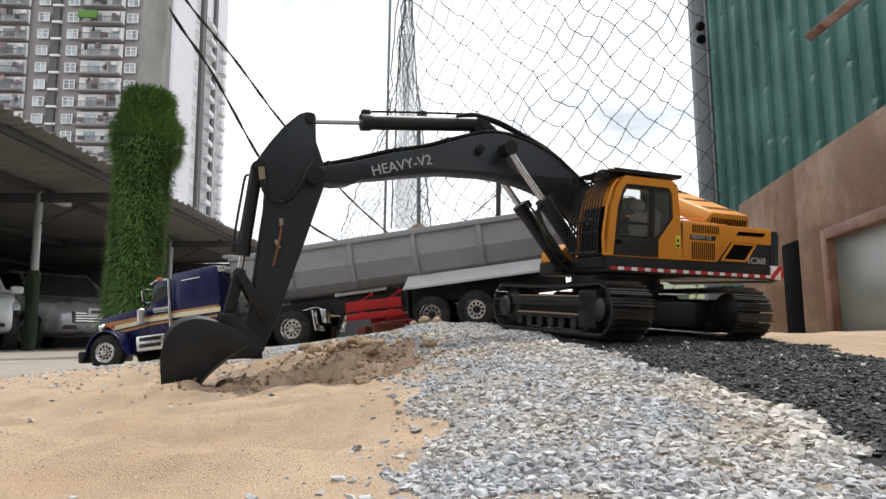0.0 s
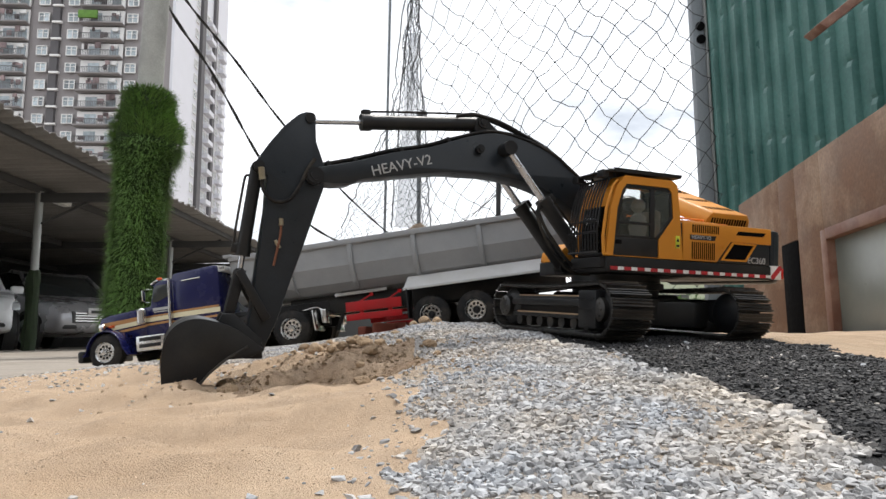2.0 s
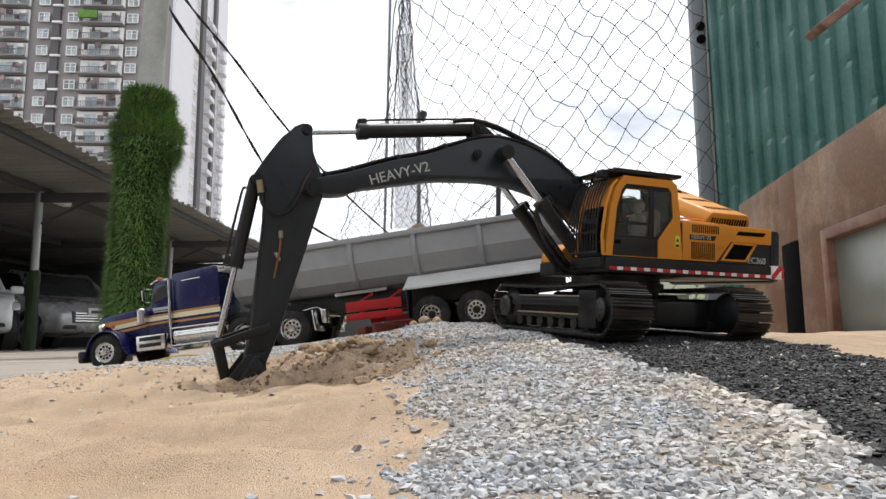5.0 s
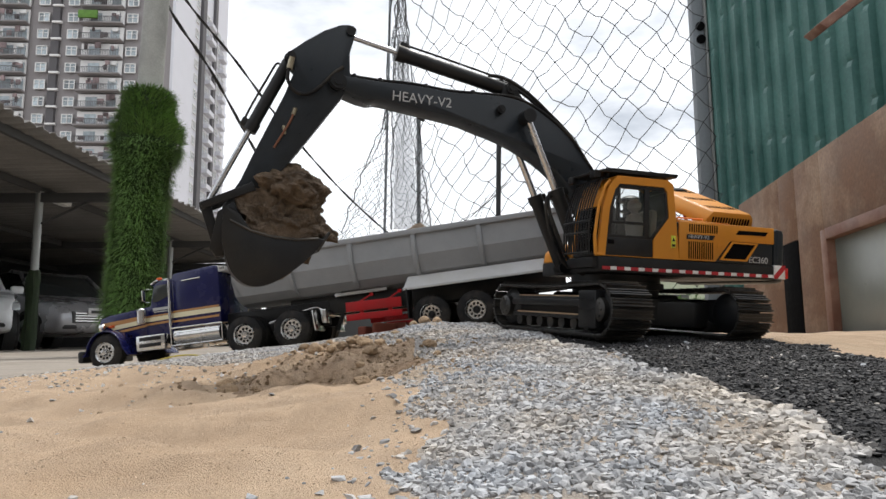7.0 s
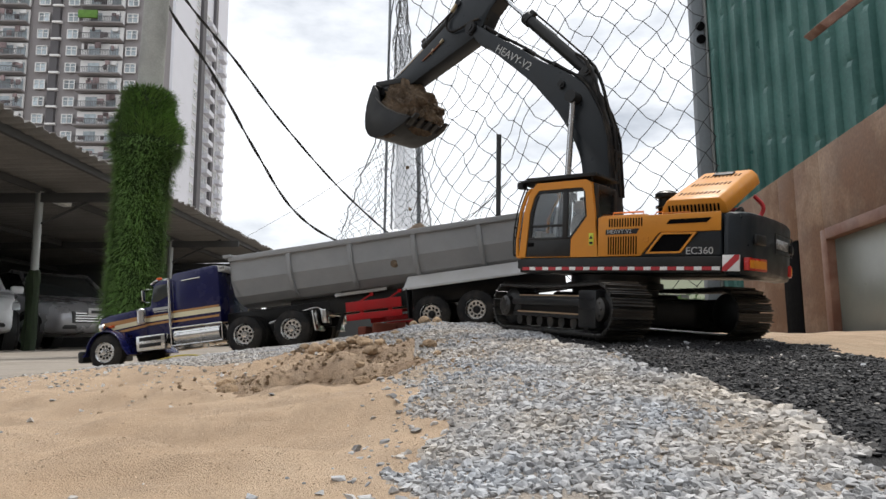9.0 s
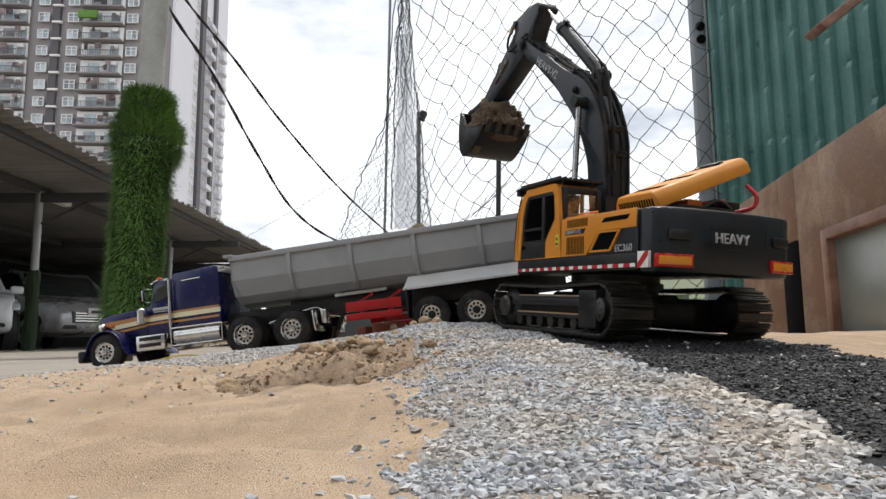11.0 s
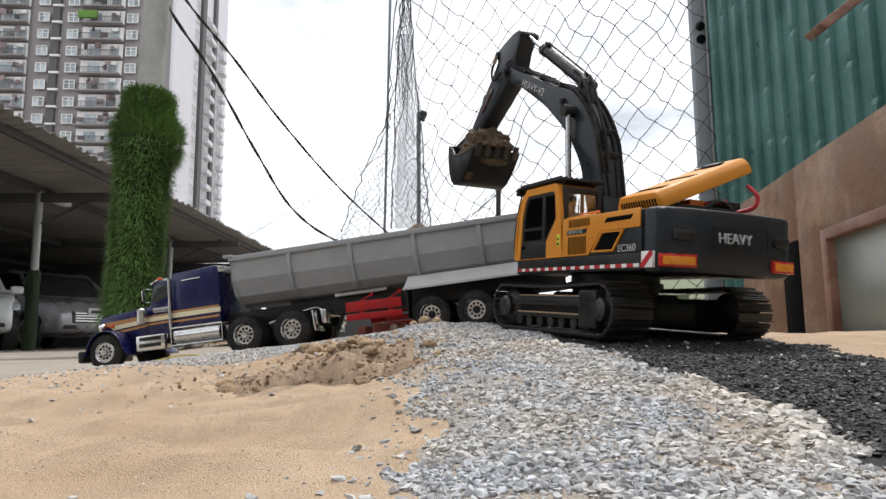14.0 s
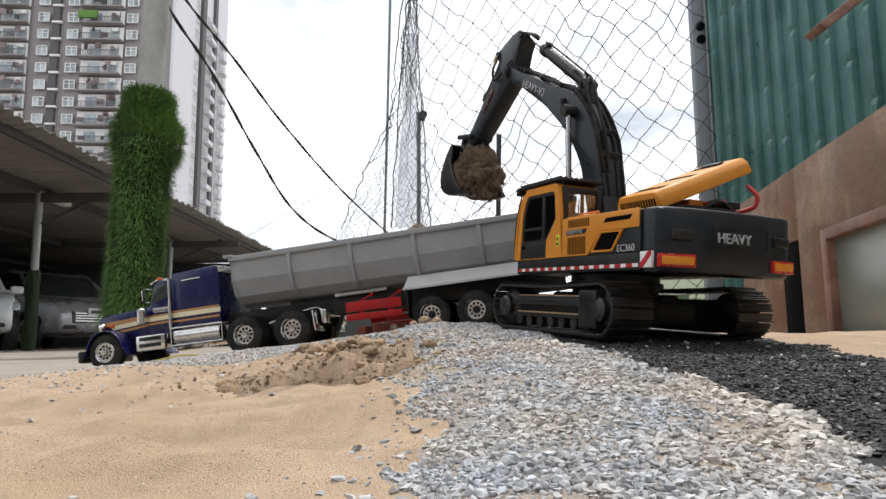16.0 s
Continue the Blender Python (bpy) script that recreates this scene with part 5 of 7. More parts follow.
prism(bm, [(0.1050, 0.0172), (-0.0280, 0.0172), (-0.0280, 0.0215), (0.1045, 0.0215)], CY0, CY1 - 0.006, 0.0004)
hp("cab_floor", bm, BLACK, "", cab)
bm = B()
tube(bm, [(0.1095, CY1 - 0.001, 0.0185), (0.1105, CY1 - 0.002, 0.045), (0.1045, CY1 - 0.002, 0.090), (0.094, CY1 - 0.003, 0.118), (0.086, CY1 - 0.003, 0.126)], 0.0024, 10)
tube(bm, [(0.1095, CY1 - 0.001, 0.0185), (0.1000, CY1 - 0.001, 0.0185)], 0.0024, 10)
hp("grab_rail", bm, YELLOW, "yellow grab rail", cab)
bm = B()
ring(bm, [(0.1065, 0.0172), (0.0985, 0.088), (0.0760, 0.1330), (0.0730, 0.1330), (0.0945, 0.088), (0.1025, 0.0172)], [(0.1060, 0.018), (0.0980, 0.088), (0.0758, 0.1320), (0.0740, 0.1320), (0.0950, 0.088), (0.1030, 0.018)], CY0, CY0 + 0.006)
hp("front_pillar", bm, YELLOW, "", cab)
bm = B()
prism(bm, [(0.1040, 0.0215), (0.0965, 0.088), (0.0748, 0.1310), (0.0742, 0.1306), (0.0958, 0.0876), (0.1032, 0.0215)], CY0 + 0.006, CY1 - 0.006)
hp("windscreen", bm, GLASS, "clear windscreen", cab).visible_shadow = False
guard = None
for k in range(11):
    y = CY0 + 0.002 + (CY1 - CY0 - 0.006) * k / 10
    bm = B()
    tube(bm, bez([(0.1180, y, 0.0200), (0.1190, y, 0.055), (0.1120, y, 0.095), (0.0990, y, 0.128)], 5), 0.0013, 6)
    if guard is None:
        guard = hp("front_guard", bm, BLACK, "black barred front guard")
    else:
        hp("guard_bar", bm, BLACK, "", guard)
for z, x in ((0.0215, 0.118), (0.050, 0.119), (0.066, 0.1185), (0.127, 0.0995)):
    bm = B()
    cyl(bm, (x, CY0, z), (x, CY1 - 0.004, z), 0.0017, 8)
    hp("guard_bar", bm, BLACK, "", guard)
# slatted roof guard with lamps
bm = B()
prism(bm, [(0.1120, 0.1370), (0.0980, 0.1400), (-0.0240, 0.1400), (-0.0240, 0.1372), (0.0970, 0.1365), (0.1110, 0.1345)], CY0 - 0.004, CY1 + 0.001, 0.0006)
rg = hp("roof_guard", bm, BLACK, "black roof guard with front lamps")
for k in range(9):
    bm = B()
    y = CY0 + (CY1 - CY0) * k / 8
    box(bm, (0.035, y, 0.1412), (0.120, 0.003, 0.0026), 0.0004)
    hp("roof_slat", bm, BLACK, "", rg)
for y in (CY0 + 0.006, CY1 - 0.008):
    bm = B()
    box(bm, (0.108, y, 0.1330), (0.011, 0.015, 0.011), 0.0015)
    hp("work_lamp", bm, BLACK, "", rg)
for x in (0.085, -0.012):
    for y in (CY0 + 0.01, CY1 - 0.012):
        bm = B()
        cyl(bm, (x, y, 0.131), (x, y, 0.138), 0.002, 8)
        hp("guard_foot", bm, BLACK, "", rg)
# seat, console and the plain figure on the seat
bm = B()
box(bm, (0.025, 0.084, 0.042), (0.038, 0.040, 0.014), 0.005)
box(bm, (0.004, 0.084, 0.066), (0.012, 0.040, 0.050), 0.005, pose(0, 0, 0, 0, -3, 0))
hp("seat", bm, SEATBEIGE, "beige operator's seat", cab)
bm = B()
box(bm, (0.082, 0.084, 0.042), (0.014, 0.045, 0.036), 0.004)
hp("console", bm, SEATBEIGE, "", cab)
bm = B()
lathe(bm, [(0, 0.004), (0.004, 0.011), (0.020, 0.014), (0.036, 0.011), (0.040, 0.005), (0.043, 0.006), (0.047, 0.0105), (0.055, 0.0105), (0.061, 0.006), (0.062, 0.001)], 16, pose(0.022, 0.084, 0.046, 90, 0, 0) @ Matrix.Diagonal((1, 1, -1, 1)))
hp("seat_dummy", bm, FIGURE, "plain pale dummy shape", cab)

# boom, in its own space: foot pin at the origin
boom_lo = [(0.012, -0.016), (0.036, 0.030), (0.056, 0.082), (0.070, 0.113), (0.097, 0.148), (0.134, 0.183), (0.172, 0.210), (0.198, 0.228), (0.238, 0.249), (0.272, 0.266), (0.308, 0.284), (0.324, 0.287), (0.342, 0.297), (0.356, 0.308)]
boom_hi = [(0.3735, 0.316), (0.374, 0.327), (0.364, 0.333), (0.345, 0.327), (0.303, 0.310), (0.250, 0.292), (0.200, 0.271), (0.160, 0.259), (0.128, 0.249), (0.098, 0.235), (0.078, 0.219), (0.056, 0.194), (0.038, 0.169), (0.026, 0.145), (0.012, 0.105), (-0.002, 0.060), (-0.016, 0.015), (-0.012, -0.014)]
lo_line = bez([(a, 0, b) for a, b in boom_lo], 3)
hi_line = bez([(a, 0, b) for a, b in boom_hi], 3)
outline = [(p.x, p.z) for p in lo_line + hi_line]
bm = B()
prism(bm, outline, -0.0235, 0.0235, 0.0020)
boom = part("boom", bm, SLATE, excavator, "dark grey curved boom with pale lettering")


def face_text(name, text, a, b, size, parent, y, label):
    d = Vector((b[0] - a[0], 0, b[1] - a[1])).normalized()
    n = Vector((0, 1, 0))
    u = n.cross(d)
    m = Matrix(((d.x, u.x, n.x, a[0]), (d.y, u.y, n.y, y), (d.z, u.z, n.z, a[1]), (0, 0, 0, 1)))
    return words(name, text, size, LETTER, parent, m, label)


face_text("lettering", "HEAVY-V2", (0.2945, 0.2805), (0.1925, 0.2425), 0.0202, boom, 0.0239, "pale lettering HEAVY-V2")
for (x, z), r, h in (((0.100, 0.206), 0.0075, 0.042), ((0.134, 0.228), 0.0065, 0.030), ((0.0, 0.0), 0.015, 0.033), ((0.3626, 0.3219), 0.0105, 0.030), ((0.100, 0.257), 0.008, 0.016)):
    bm = B()
    cyl(bm, (x, -h, z), (x, h, z), r, 20)
    cyl(bm, (x, -h - 0.002, z), (x, h + 0.002, z), r * 0.55, 14)
    part("pin", bm, BLACK, boom)
bm = B()
prism(bm, [(0.080, 0.220), (0.122, 0.246), (0.109, 0.266), (0.093, 0.267)], -0.012, 0.012, 0.002)
part("cylinder_lug", bm, BLACK, boom)
for yy in (-0.013, -0.006, 0.006, 0.013):
    bm = B()
    line = bez([(0.345, yy, 0.3315), (0.303, yy, 0.315), (0.250, yy, 0.297), (0.200, yy, 0.276), (0.150, yy, 0.260), (0.100, yy * 1.5, 0.240), (0.060, yy * 1.7, 0.203), (0.030, yy * 1.8, 0.158), (0.016, yy * 1.8, 0.118), (-0.004, yy * 1.6, 0.060)], 8)
    tube(bm, line, 0.0024, 8)
    part("hydraulic_pipe", bm, RUBBER, boom)
for x, z in ((0.335, 0.326), (0.300, 0.312), (0.235, 0.289), (0.165, 0.264), (0.034, 0.168), (0.017, 0.128)):
    bm = B()
    box(bm, (x, 0, z), (0.006, 0.036, 0.009), 0.001, Matrix.Identity(4))
    part("pipe_clamp", bm, BLACK, boom)
bm = B()
tube(bm, bez([(0.130, 0.010, 0.286), (0.106, 0.014, 0.274), (0.080, 0.018, 0.246), (0.056, 0.020, 0.208), (0.030, 0.020, 0.163), (0.008, 0.016, 0.098)], 8), 0.0028, 8)
tube(bm, bez([(0.124, -0.006, 0.280), (0.100, -0.004, 0.272), (0.074, 0.002, 0.243), (0.050, 0.006, 0.204), (0.026, 0.008, 0.160), (0.004, 0.008, 0.098)], 8), 0.0028, 8)
part("hose", bm, RUBBER, boom, "black rubber hoses")

# stick: boom pin at the origin
stick_pts = [(-0.020, 0.004), (-0.0265, 0.040), (-0.0385, 0.063), (-0.0415, 0.070), (-0.0405, 0.0765), (-0.0340, 0.0810), (-0.0230, 0.0820), (0.002, 0.0765), (0.031, 0.0645), (0.0550, 0.0525), (0.0620, 0.0475), (0.0600, 0.038), (0.0530, 0.028), (0.0760, -0.008), (0.1050, -0.0460), (0.1330, -0.0830), (0.1560, -0.1150), (0.1850, -0.1460), (0.1900, -0.1580), (0.1840, -0.1690), (0.1690, -0.1680), (0.1350, -0.1430), (0.0960, -0.1080), (0.0580, -0.0750), (0.0210, -0.0420), (-0.006, -0.018)]
bm = B()
prism(bm, stick_pts, -0.0190, 0.0190, 0.0020)
stick = part("stick", bm, SLATE, excavator, "dark grey tapered stick arm")
for (x, z), r, h in (((0, 0), 0.0125, 0.027), ((-0.0345, 0.071), 0.007, 0.022), ((0.056, 0.0445), 0.0065, 0.022), ((0.178, -0.158), 0.008, 0.034), ((0.146, -0.128), 0.006, 0.026)):
    bm = B()
    cyl(bm, (x, -h, z), (x, h, z), r, 18)
    part("pin", bm, BLACK, stick)
bm = B()
tube(bm, bez([(-0.012, 0.0235, 0.020), (0.004, 0.0250, 0.012), (0.026, 0.0255, -0.004), (0.046, 0.0250, -0.012), (0.062, 0.0245, -0.006), (0.068, 0.0235, 0.012), (0.062, 0.0225, 0.028)], 8), 0.0026, 8)
part("hose", bm, RUBBER, stick, "black looped rubber hose")
bm = B()
cyl(bm, (0.0625, 0.0225, 0.026), (0.0560, 0.0225, 0.041), 0.0042, 10)
part("fitting", bm, BRASS, stick)
bm = B()
tube(bm, bez([(0.066, 0.0205, -0.030), (0.076, 0.0210, -0.046), (0.088, 0.0210, -0.060), (0.104, 0.0205, -0.078)], 6), 0.0016, 8)
part("copper_pipe", bm, COPPER, stick)
bm = B()
cyl(bm, (0.0655, 0.0205, -0.029), (0.070, 0.0207, -0.037), 0.003, 8)
box(bm, (0.086, 0.0195, -0.056), (0.004, 0.004, 0.012), 0.001)
part("pipe_end", bm, BRASS, stick)

# bucket: pin at the origin, as it stands with its mouth towards the machine
BK = [(-0.010, 0.002), (0.004, 0.013), (0.026, 0.027), (0.052, 0.036), (0.074, 0.038), (0.093, 0.030), (0.104, 0.013), (0.107, -0.010), (0.105, -0.040), (0.099, -0.068), (0.093, -0.084)]
BW = 0.056
back = [(p.x, p.z) for p in bez([(a, 0, b) for a, b in BK], 4)]
bm = B()
inner = []
for i, (a, b) in enumerate(back):
    p, q = back[max(i - 1, 0)], back[min(i + 1, len(back) - 1)]
    t_ = Vector((q[0] - p[0], q[1] - p[1])).normalized()
    inner.append((a + t_.y * 0.0035, b - t_.x * 0.0035))
prism(bm, back + inner[::-1], -BW, BW)
bucket = part("bucket", bm, BLACK, excavator, "black steel digging bucket with worn sandy edges")
for s in (-1, 1):
    bm = B()
    prism(bm, back + [(0.086, -0.078), (0.074, -0.054), (0.053, -0.027), (0.034, -0.010), (0.008, -0.008)], s * BW - 0.002, s * BW + 0.002, 0.0004)
    part("side_plate", bm, BLACK, bucket)
    bm = B()
    tube(bm, [(0.087, s * (BW + 0.002), -0.078), (0.074, s * (BW + 0.002), -0.053), (0.053, s * (BW + 0.002), -0.026), (0.034, s * (BW + 0.002), -0.009), (0.010, s * (BW + 0.002), 0.006)], 0.0017, 6)
    part("side_cutter", bm, DARKMETAL, bucket, "worn bright side edge")
    bm = B()
    prism(bm, [(-0.012, -0.012), (0.010, -0.012), (0.046, 0.030), (0.040, 0.044), (0.026, 0.045), (-0.010, 0.012)], s * 0.024 - 0.003, s * 0.024 + 0.003, 0.001)
    part("ear", bm, BLACK, bucket)
for k in range(5):
    y = -BW + 0.010 + (2 * BW - 0.020) * k / 4
    bm = B()
    prism(bm, [(0.103, -0.070), (0.098, -0.068), (0.086, -0.096), (0.089, -0.097)], y - 0.006, y + 0.006, 0.0006)
    part("tooth", bm, DARKMETAL, bucket)
bm = B()
prism(bm, [(0.1045, 0.006), (0.1085, -0.010), (0.1075, -0.026), (0.1050, -0.026), (0.1060, -0.010), (0.1020, 0.006)], 0.038, 0.054)
part("caked_soil", bm, DIRT, bucket, "patch of caked soil")

# cylinders and links
CYLS = {}


def cylinder(name, barrel_len, rb, rr, rod_len, ys, label):
    """A hydraulic cylinder: a barrel and a rod, each along +x from its own pin."""
    got = []
    for y in ys:
        bm = B()
        cyl(bm, (0.004, 0, 0), (barrel_len, 0, 0), rb, 20)
        cyl(bm, (barrel_len - 0.010, 0, 0), (barrel_len + 0.004, 0, 0), rb * 1.16, 20)
        cyl(bm, (0, -rb * 1.1, 0), (0, rb * 1.1, 0), rb * 0.95, 16)
        brl = part(name + "_barrel", bm, BLACK, excavator, label)
        bm = B()
        tube(bm, bez([(0.012, 0, rb), (0.014, 0, rb + 0.004), (0.03, 0, rb + 0.005), (barrel_len - 0.016, 0, rb + 0.005), (barrel_len - 0.006, 0, rb)], 4), 0.0017, 6)
        part("feed_pipe", bm, RUBBER, brl)
        bm = B()
        box(bm, (barrel_len - 0.004, 0, rb + 0.002), (0.012, 0.010, 0.010), 0.001)
        part("port_block", bm, BLACK, brl)
        bm = B()
        cyl(bm, (0.004, 0, 0), (rod_len, 0, 0), rr, 16)
        rod = part(name + "_rod", bm, STEEL, excavator, "polished steel rod")
        bm = B()
        cyl(bm, (0, -rr * 2.2, 0), (0, rr * 2.2, 0), rr * 2.0, 16)
        part("rod_eye", bm, BLACK, rod)
        got.append((brl, rod, y))
    CYLS[name] = got


cylinder("boom_cylinder", 0.122, 0.0105, 0.0052, 0.130, (0.036, -0.036), "black boom lift cylinder")
cylinder("stick_cylinder", 0.180, 0.0105, 0.0040, 0.170, (0.0,), "black stick cylinder along the boom")
cylinder("bucket_cylinder", 0.114, 0.0085, 0.0040, 0.132, (0.0,), "black bucket cylinder along the stick")
for (bt, hn, r0) in ((CYLS["boom_cylinder"][0][0], 0.0, 0.0105),):
    for k in range(2):
        bm = B()
        tube(bm, bez([(0.124 - 0.006 * k, 0.004, -0.010), (0.116, 0.010, -0.022 - 0.004 * k), (0.075, 0.014, -0.032 - 0.008 * k), (0.020, 0.010, -0.026 - 0.010 * k), (-0.012, 0.0, -0.006)], 6), 0.0024, 8)
        part("hose", bm, RUBBER, bt, "black looping hose")
links = []
for s in (-1, 1):
    bm = B()
    prism(bm, [(-0.006, -0.006), (0.066, -0.005), (0.067, 0.005), (-0.006, 0.006)], s * 0.026 - 0.003, s * 0.026 + 0.003, 0.001)
    links.append(part("guide_link", bm, BLACK, excavator))
bm = B()
prism(bm, [(-0.006, -0.007), (0.064, -0.006), (0.064, 0.006), (-0.006, 0.007)], -0.016, 0.016, 0.0015)
tie_link = part("tie_link", bm, BLACK, excavator)

# the soil in the bucket: part of the ground until it is dug out
bm = B()
bmesh.ops.create_icosphere(bm, subdivisions=6, radius=1.0)
for v in bm.verts:
    d = v.co.normalized()
    k = 1 + 0.26 * noise.noise(d * 1.7 + Vector((3, 1, 2))) + 0.16 * noise.noise(d * 4.0) + 0.09 * noise.noise(d * 9) + 0.05 * noise.noise(d * 20)
    v.co = Vector((d.x * 0.072, d.y * 0.058, d.z * (0.034 if d.z > 0 else 0.058))) * k
    if v.co.z > -0.012:
        v.co.x, v.co.y = min(max(v.co.x, -0.048), 0.048), min(max(v.co.y, -0.052), 0.052)
    v.co.y = min(max(v.co.y, -0.062), 0.062)
soil = tagged(part("soil_heap", bm, DIRT), "heap of damp brown sandy soil in the bucket", "soil")
# the loose lump on top of it, which slides off while the arm rises
bm = B()
bmesh.ops.create_icosphere(bm, subdivisions=5, radius=1.0)
for v in bm.verts:
    d = v.co.normalized()
    k = 1 + 0.30 * noise.noise(d * 1.6 + Vector((7, 2, 5))) + 0.18 * noise.noise(d * 4.2 + Vector((1, 8, 2))) + 0.10 * noise.noise(d * 9) + 0.05 * noise.noise(d * 20)
    v.co = Vector((d.x * 0.050, d.y * 0.046, d.z * 0.034)) * k
lump = tagged(part("soil_lump", bm, DIRT), "loose lump of damp brown soil that slides off the bucket", "soil")


# ---- the arm's motion ----
def series(rows):
    ts, vs = [r[0] for r in rows], [r[1] for r in rows]
    n = len(ts)
    sl = [0.0] * n
    for i in range(1, n - 1):
        a, b = (vs[i] - vs[i - 1]) / (ts[i] - ts[i - 1]), (vs[i + 1] - vs[i]) / (ts[i + 1] - ts[i])
        sl[i] = 0.0 if a * b <= 0 else 2 * a * b / (a + b)

    def f(t):
        if t <= ts[0]:
            return vs[0]
        for i in range(n - 1):
            if t <= ts[i + 1]:
                h = ts[i + 1] - ts[i]
                u = (t - ts[i]) / h
                return ((2 * u ** 3 - 3 * u * u + 1) * vs[i] + (u ** 3 - 2 * u * u + u) * h * sl[i] + (3 * u * u - 2 * u ** 3) * vs[i + 1] + (u ** 3 - u * u) * h * sl[i + 1])
        return vs[-1]
    return f


SLEW = series([(0, 22.0), (4.2, 21.8), (6.3, 20.8), (6.5, 20.6), (7.0, 18.0), (7.25, 11.0), (7.5, 2.3), (8.0, -16.1), (8.5, -30.6), (8.8, -38.6), (9.0, -39.0), (9.2, -37.3), (9.8, -42.0), (11.0, -66.8), (11.3, -67.2), (11.5, -65.6), (14.6, -65.7), (14.7, -64.8), (15.0, -52.8), (15.5, -54.4), (15.8, -63.5), (16.0, -66.0)])
BOOM = series([(0, -37.2), (3.4, -37.2), (4.2, -38.2), (5.2, -39.0), (5.9, -36.0), (6.3, -32.6), (6.5, -29.1), (7.0, -19.9), (7.5, -10.8), (8.0, 0.1), (8.5, 11.6), (9.0, 13.7), (9.2, 13.7), (10.4, 15.5), (11.3, 14.0), (11.5, 12.0), (11.9, 4.4), (12.5, 4.1), (12.9, 6.8), (16.0, 6.8)])
STICK = series([(0, 5.2), (4.2, 5.2), (6.3, 5.9), (7.0, 5.9), (7.5, 6.0), (8.0, 5.6), (8.5, 6.0), (9.0, 6.0), (9.2, 5.6), (11.3, 1.4), (12.5, 1.5), (14.5, 1.4), (15.2, 1.9), (16, 1.4)])
CURL = series([(0, 0.0), (2.6, 0.0), (3.0, -2.0), (3.5, -16.0), (4.0, -52.0), (4.2, -64.0), (5.4, -110.0), (6.3, -126.0), (7.0, -124.0), (7.5, -115.0), (8.0, -106.0), (8.5, -99.0), (9.2, -103.0), (11.3, -120.0), (11.6, -126.0), (12.0, -140.0), (13.6, -140.0), (14.0, -128.0), (14.2, -90.0), (14.4, -76.0), (16, -75.0)])
FOOT, TIP, BPIN = Vector((0.0154, 0, 0.0677)), Vector((0.3626, 0, 0.3219)), Vector((0.178, 0, -0.158))
GUIDE, EAR = Vector((0.146, 0, -0.128)), Vector((0.032, 0, 0.036))
CYLBASE, BCPIN, SCBASE, SCROD, KCBASE = Vector((0.078, 0, 0.006)), Vector((0.100, 0, 0.206)), Vector((0.100, 0, 0.257)), Vector((-0.0345, 0, 0.071)), Vector((0.057, 0, 0.0445))


def turn_y(deg):
    return pose(0, 0, 0, 0, -deg, 0)


def aimed(a, b, y):
    """At a, with +x along the way to b, in the arm's plane."""
    d = b - a
    return Matrix.Translation((a.x, y, a.z)) @ turn_y(math.degrees(math.atan2(d.z, d.x)))


def meet(c1, r1, c2, r2):
    """Where two circles in the arm's plane meet, on the outer side."""
    d = (c2 - c1).length
    d = min(d, (r1 + r2) * 0.999)
    a = (r1 * r1 - r2 * r2 + d * d) / (2 * d)
    h = math.sqrt(max(r1 * r1 - a * a, 0))
    u = (c2 - c1).normalized()
    return c1 + u * a + Vector((-u.z, 0, u.x)) * h


def arm_at(t):
    """The poses of all moving parts in the excavator's space."""
    hm = pose(0, 0, HOUSE_Z, 0, 0, SLEW(t) + 180)
    b = BOOM(t)
    bmx = Matrix.Translation(FOOT) @ turn_y(b)
    sm = bmx @ Matrix.Translation(TIP) @ turn_y(STICK(t) - 0.0)
    s_abs = Matrix.Translation(bmx @ TIP) @ turn_y(b + STICK(t))
    km = Matrix.Translation(s_abs @ BPIN) @ turn_y(CURL(t))
    ear, guide = km @ EAR, s_abs @ GUIDE
    lp = meet(guide, 0.061, ear, 0.060)
    out = {house: hm, boom: hm @ bmx, stick: hm @ s_abs, bucket: hm @ km}
    for name, a, c in (("boom_cylinder", CYLBASE, bmx @ BCPIN), ("stick_cylinder", bmx @ SCBASE, s_abs @ SCROD), ("bucket_cylinder", s_abs @ KCBASE, lp)):
        for brl, rod, y in CYLS[name]:
            out[brl], out[rod] = hm @ aimed(a, c, y), hm @ aimed(c, a, y)
    for o in links:
        out[o] = hm @ aimed(guide, lp, 0)
    out[tie_link] = hm @ aimed(lp, ear, 0)
    return out


# ---- the model truck and its tipper trailer ----
TRUCK = Matrix.Translation((-0.7525, 1.6640, 0.0460)) @ pose(0, 0, 0, 0, 5.3, 169.1)
TRACTOR = Matrix.Translation((-0.7525, 1.6640, 0.0390)) @ pose(0, 0, 0, 0, 6.2, 169.1) @ Matrix.Diagonal((1.04, 1.04, 1.04, 1))
WR, HALF = 0.0400, 0.095


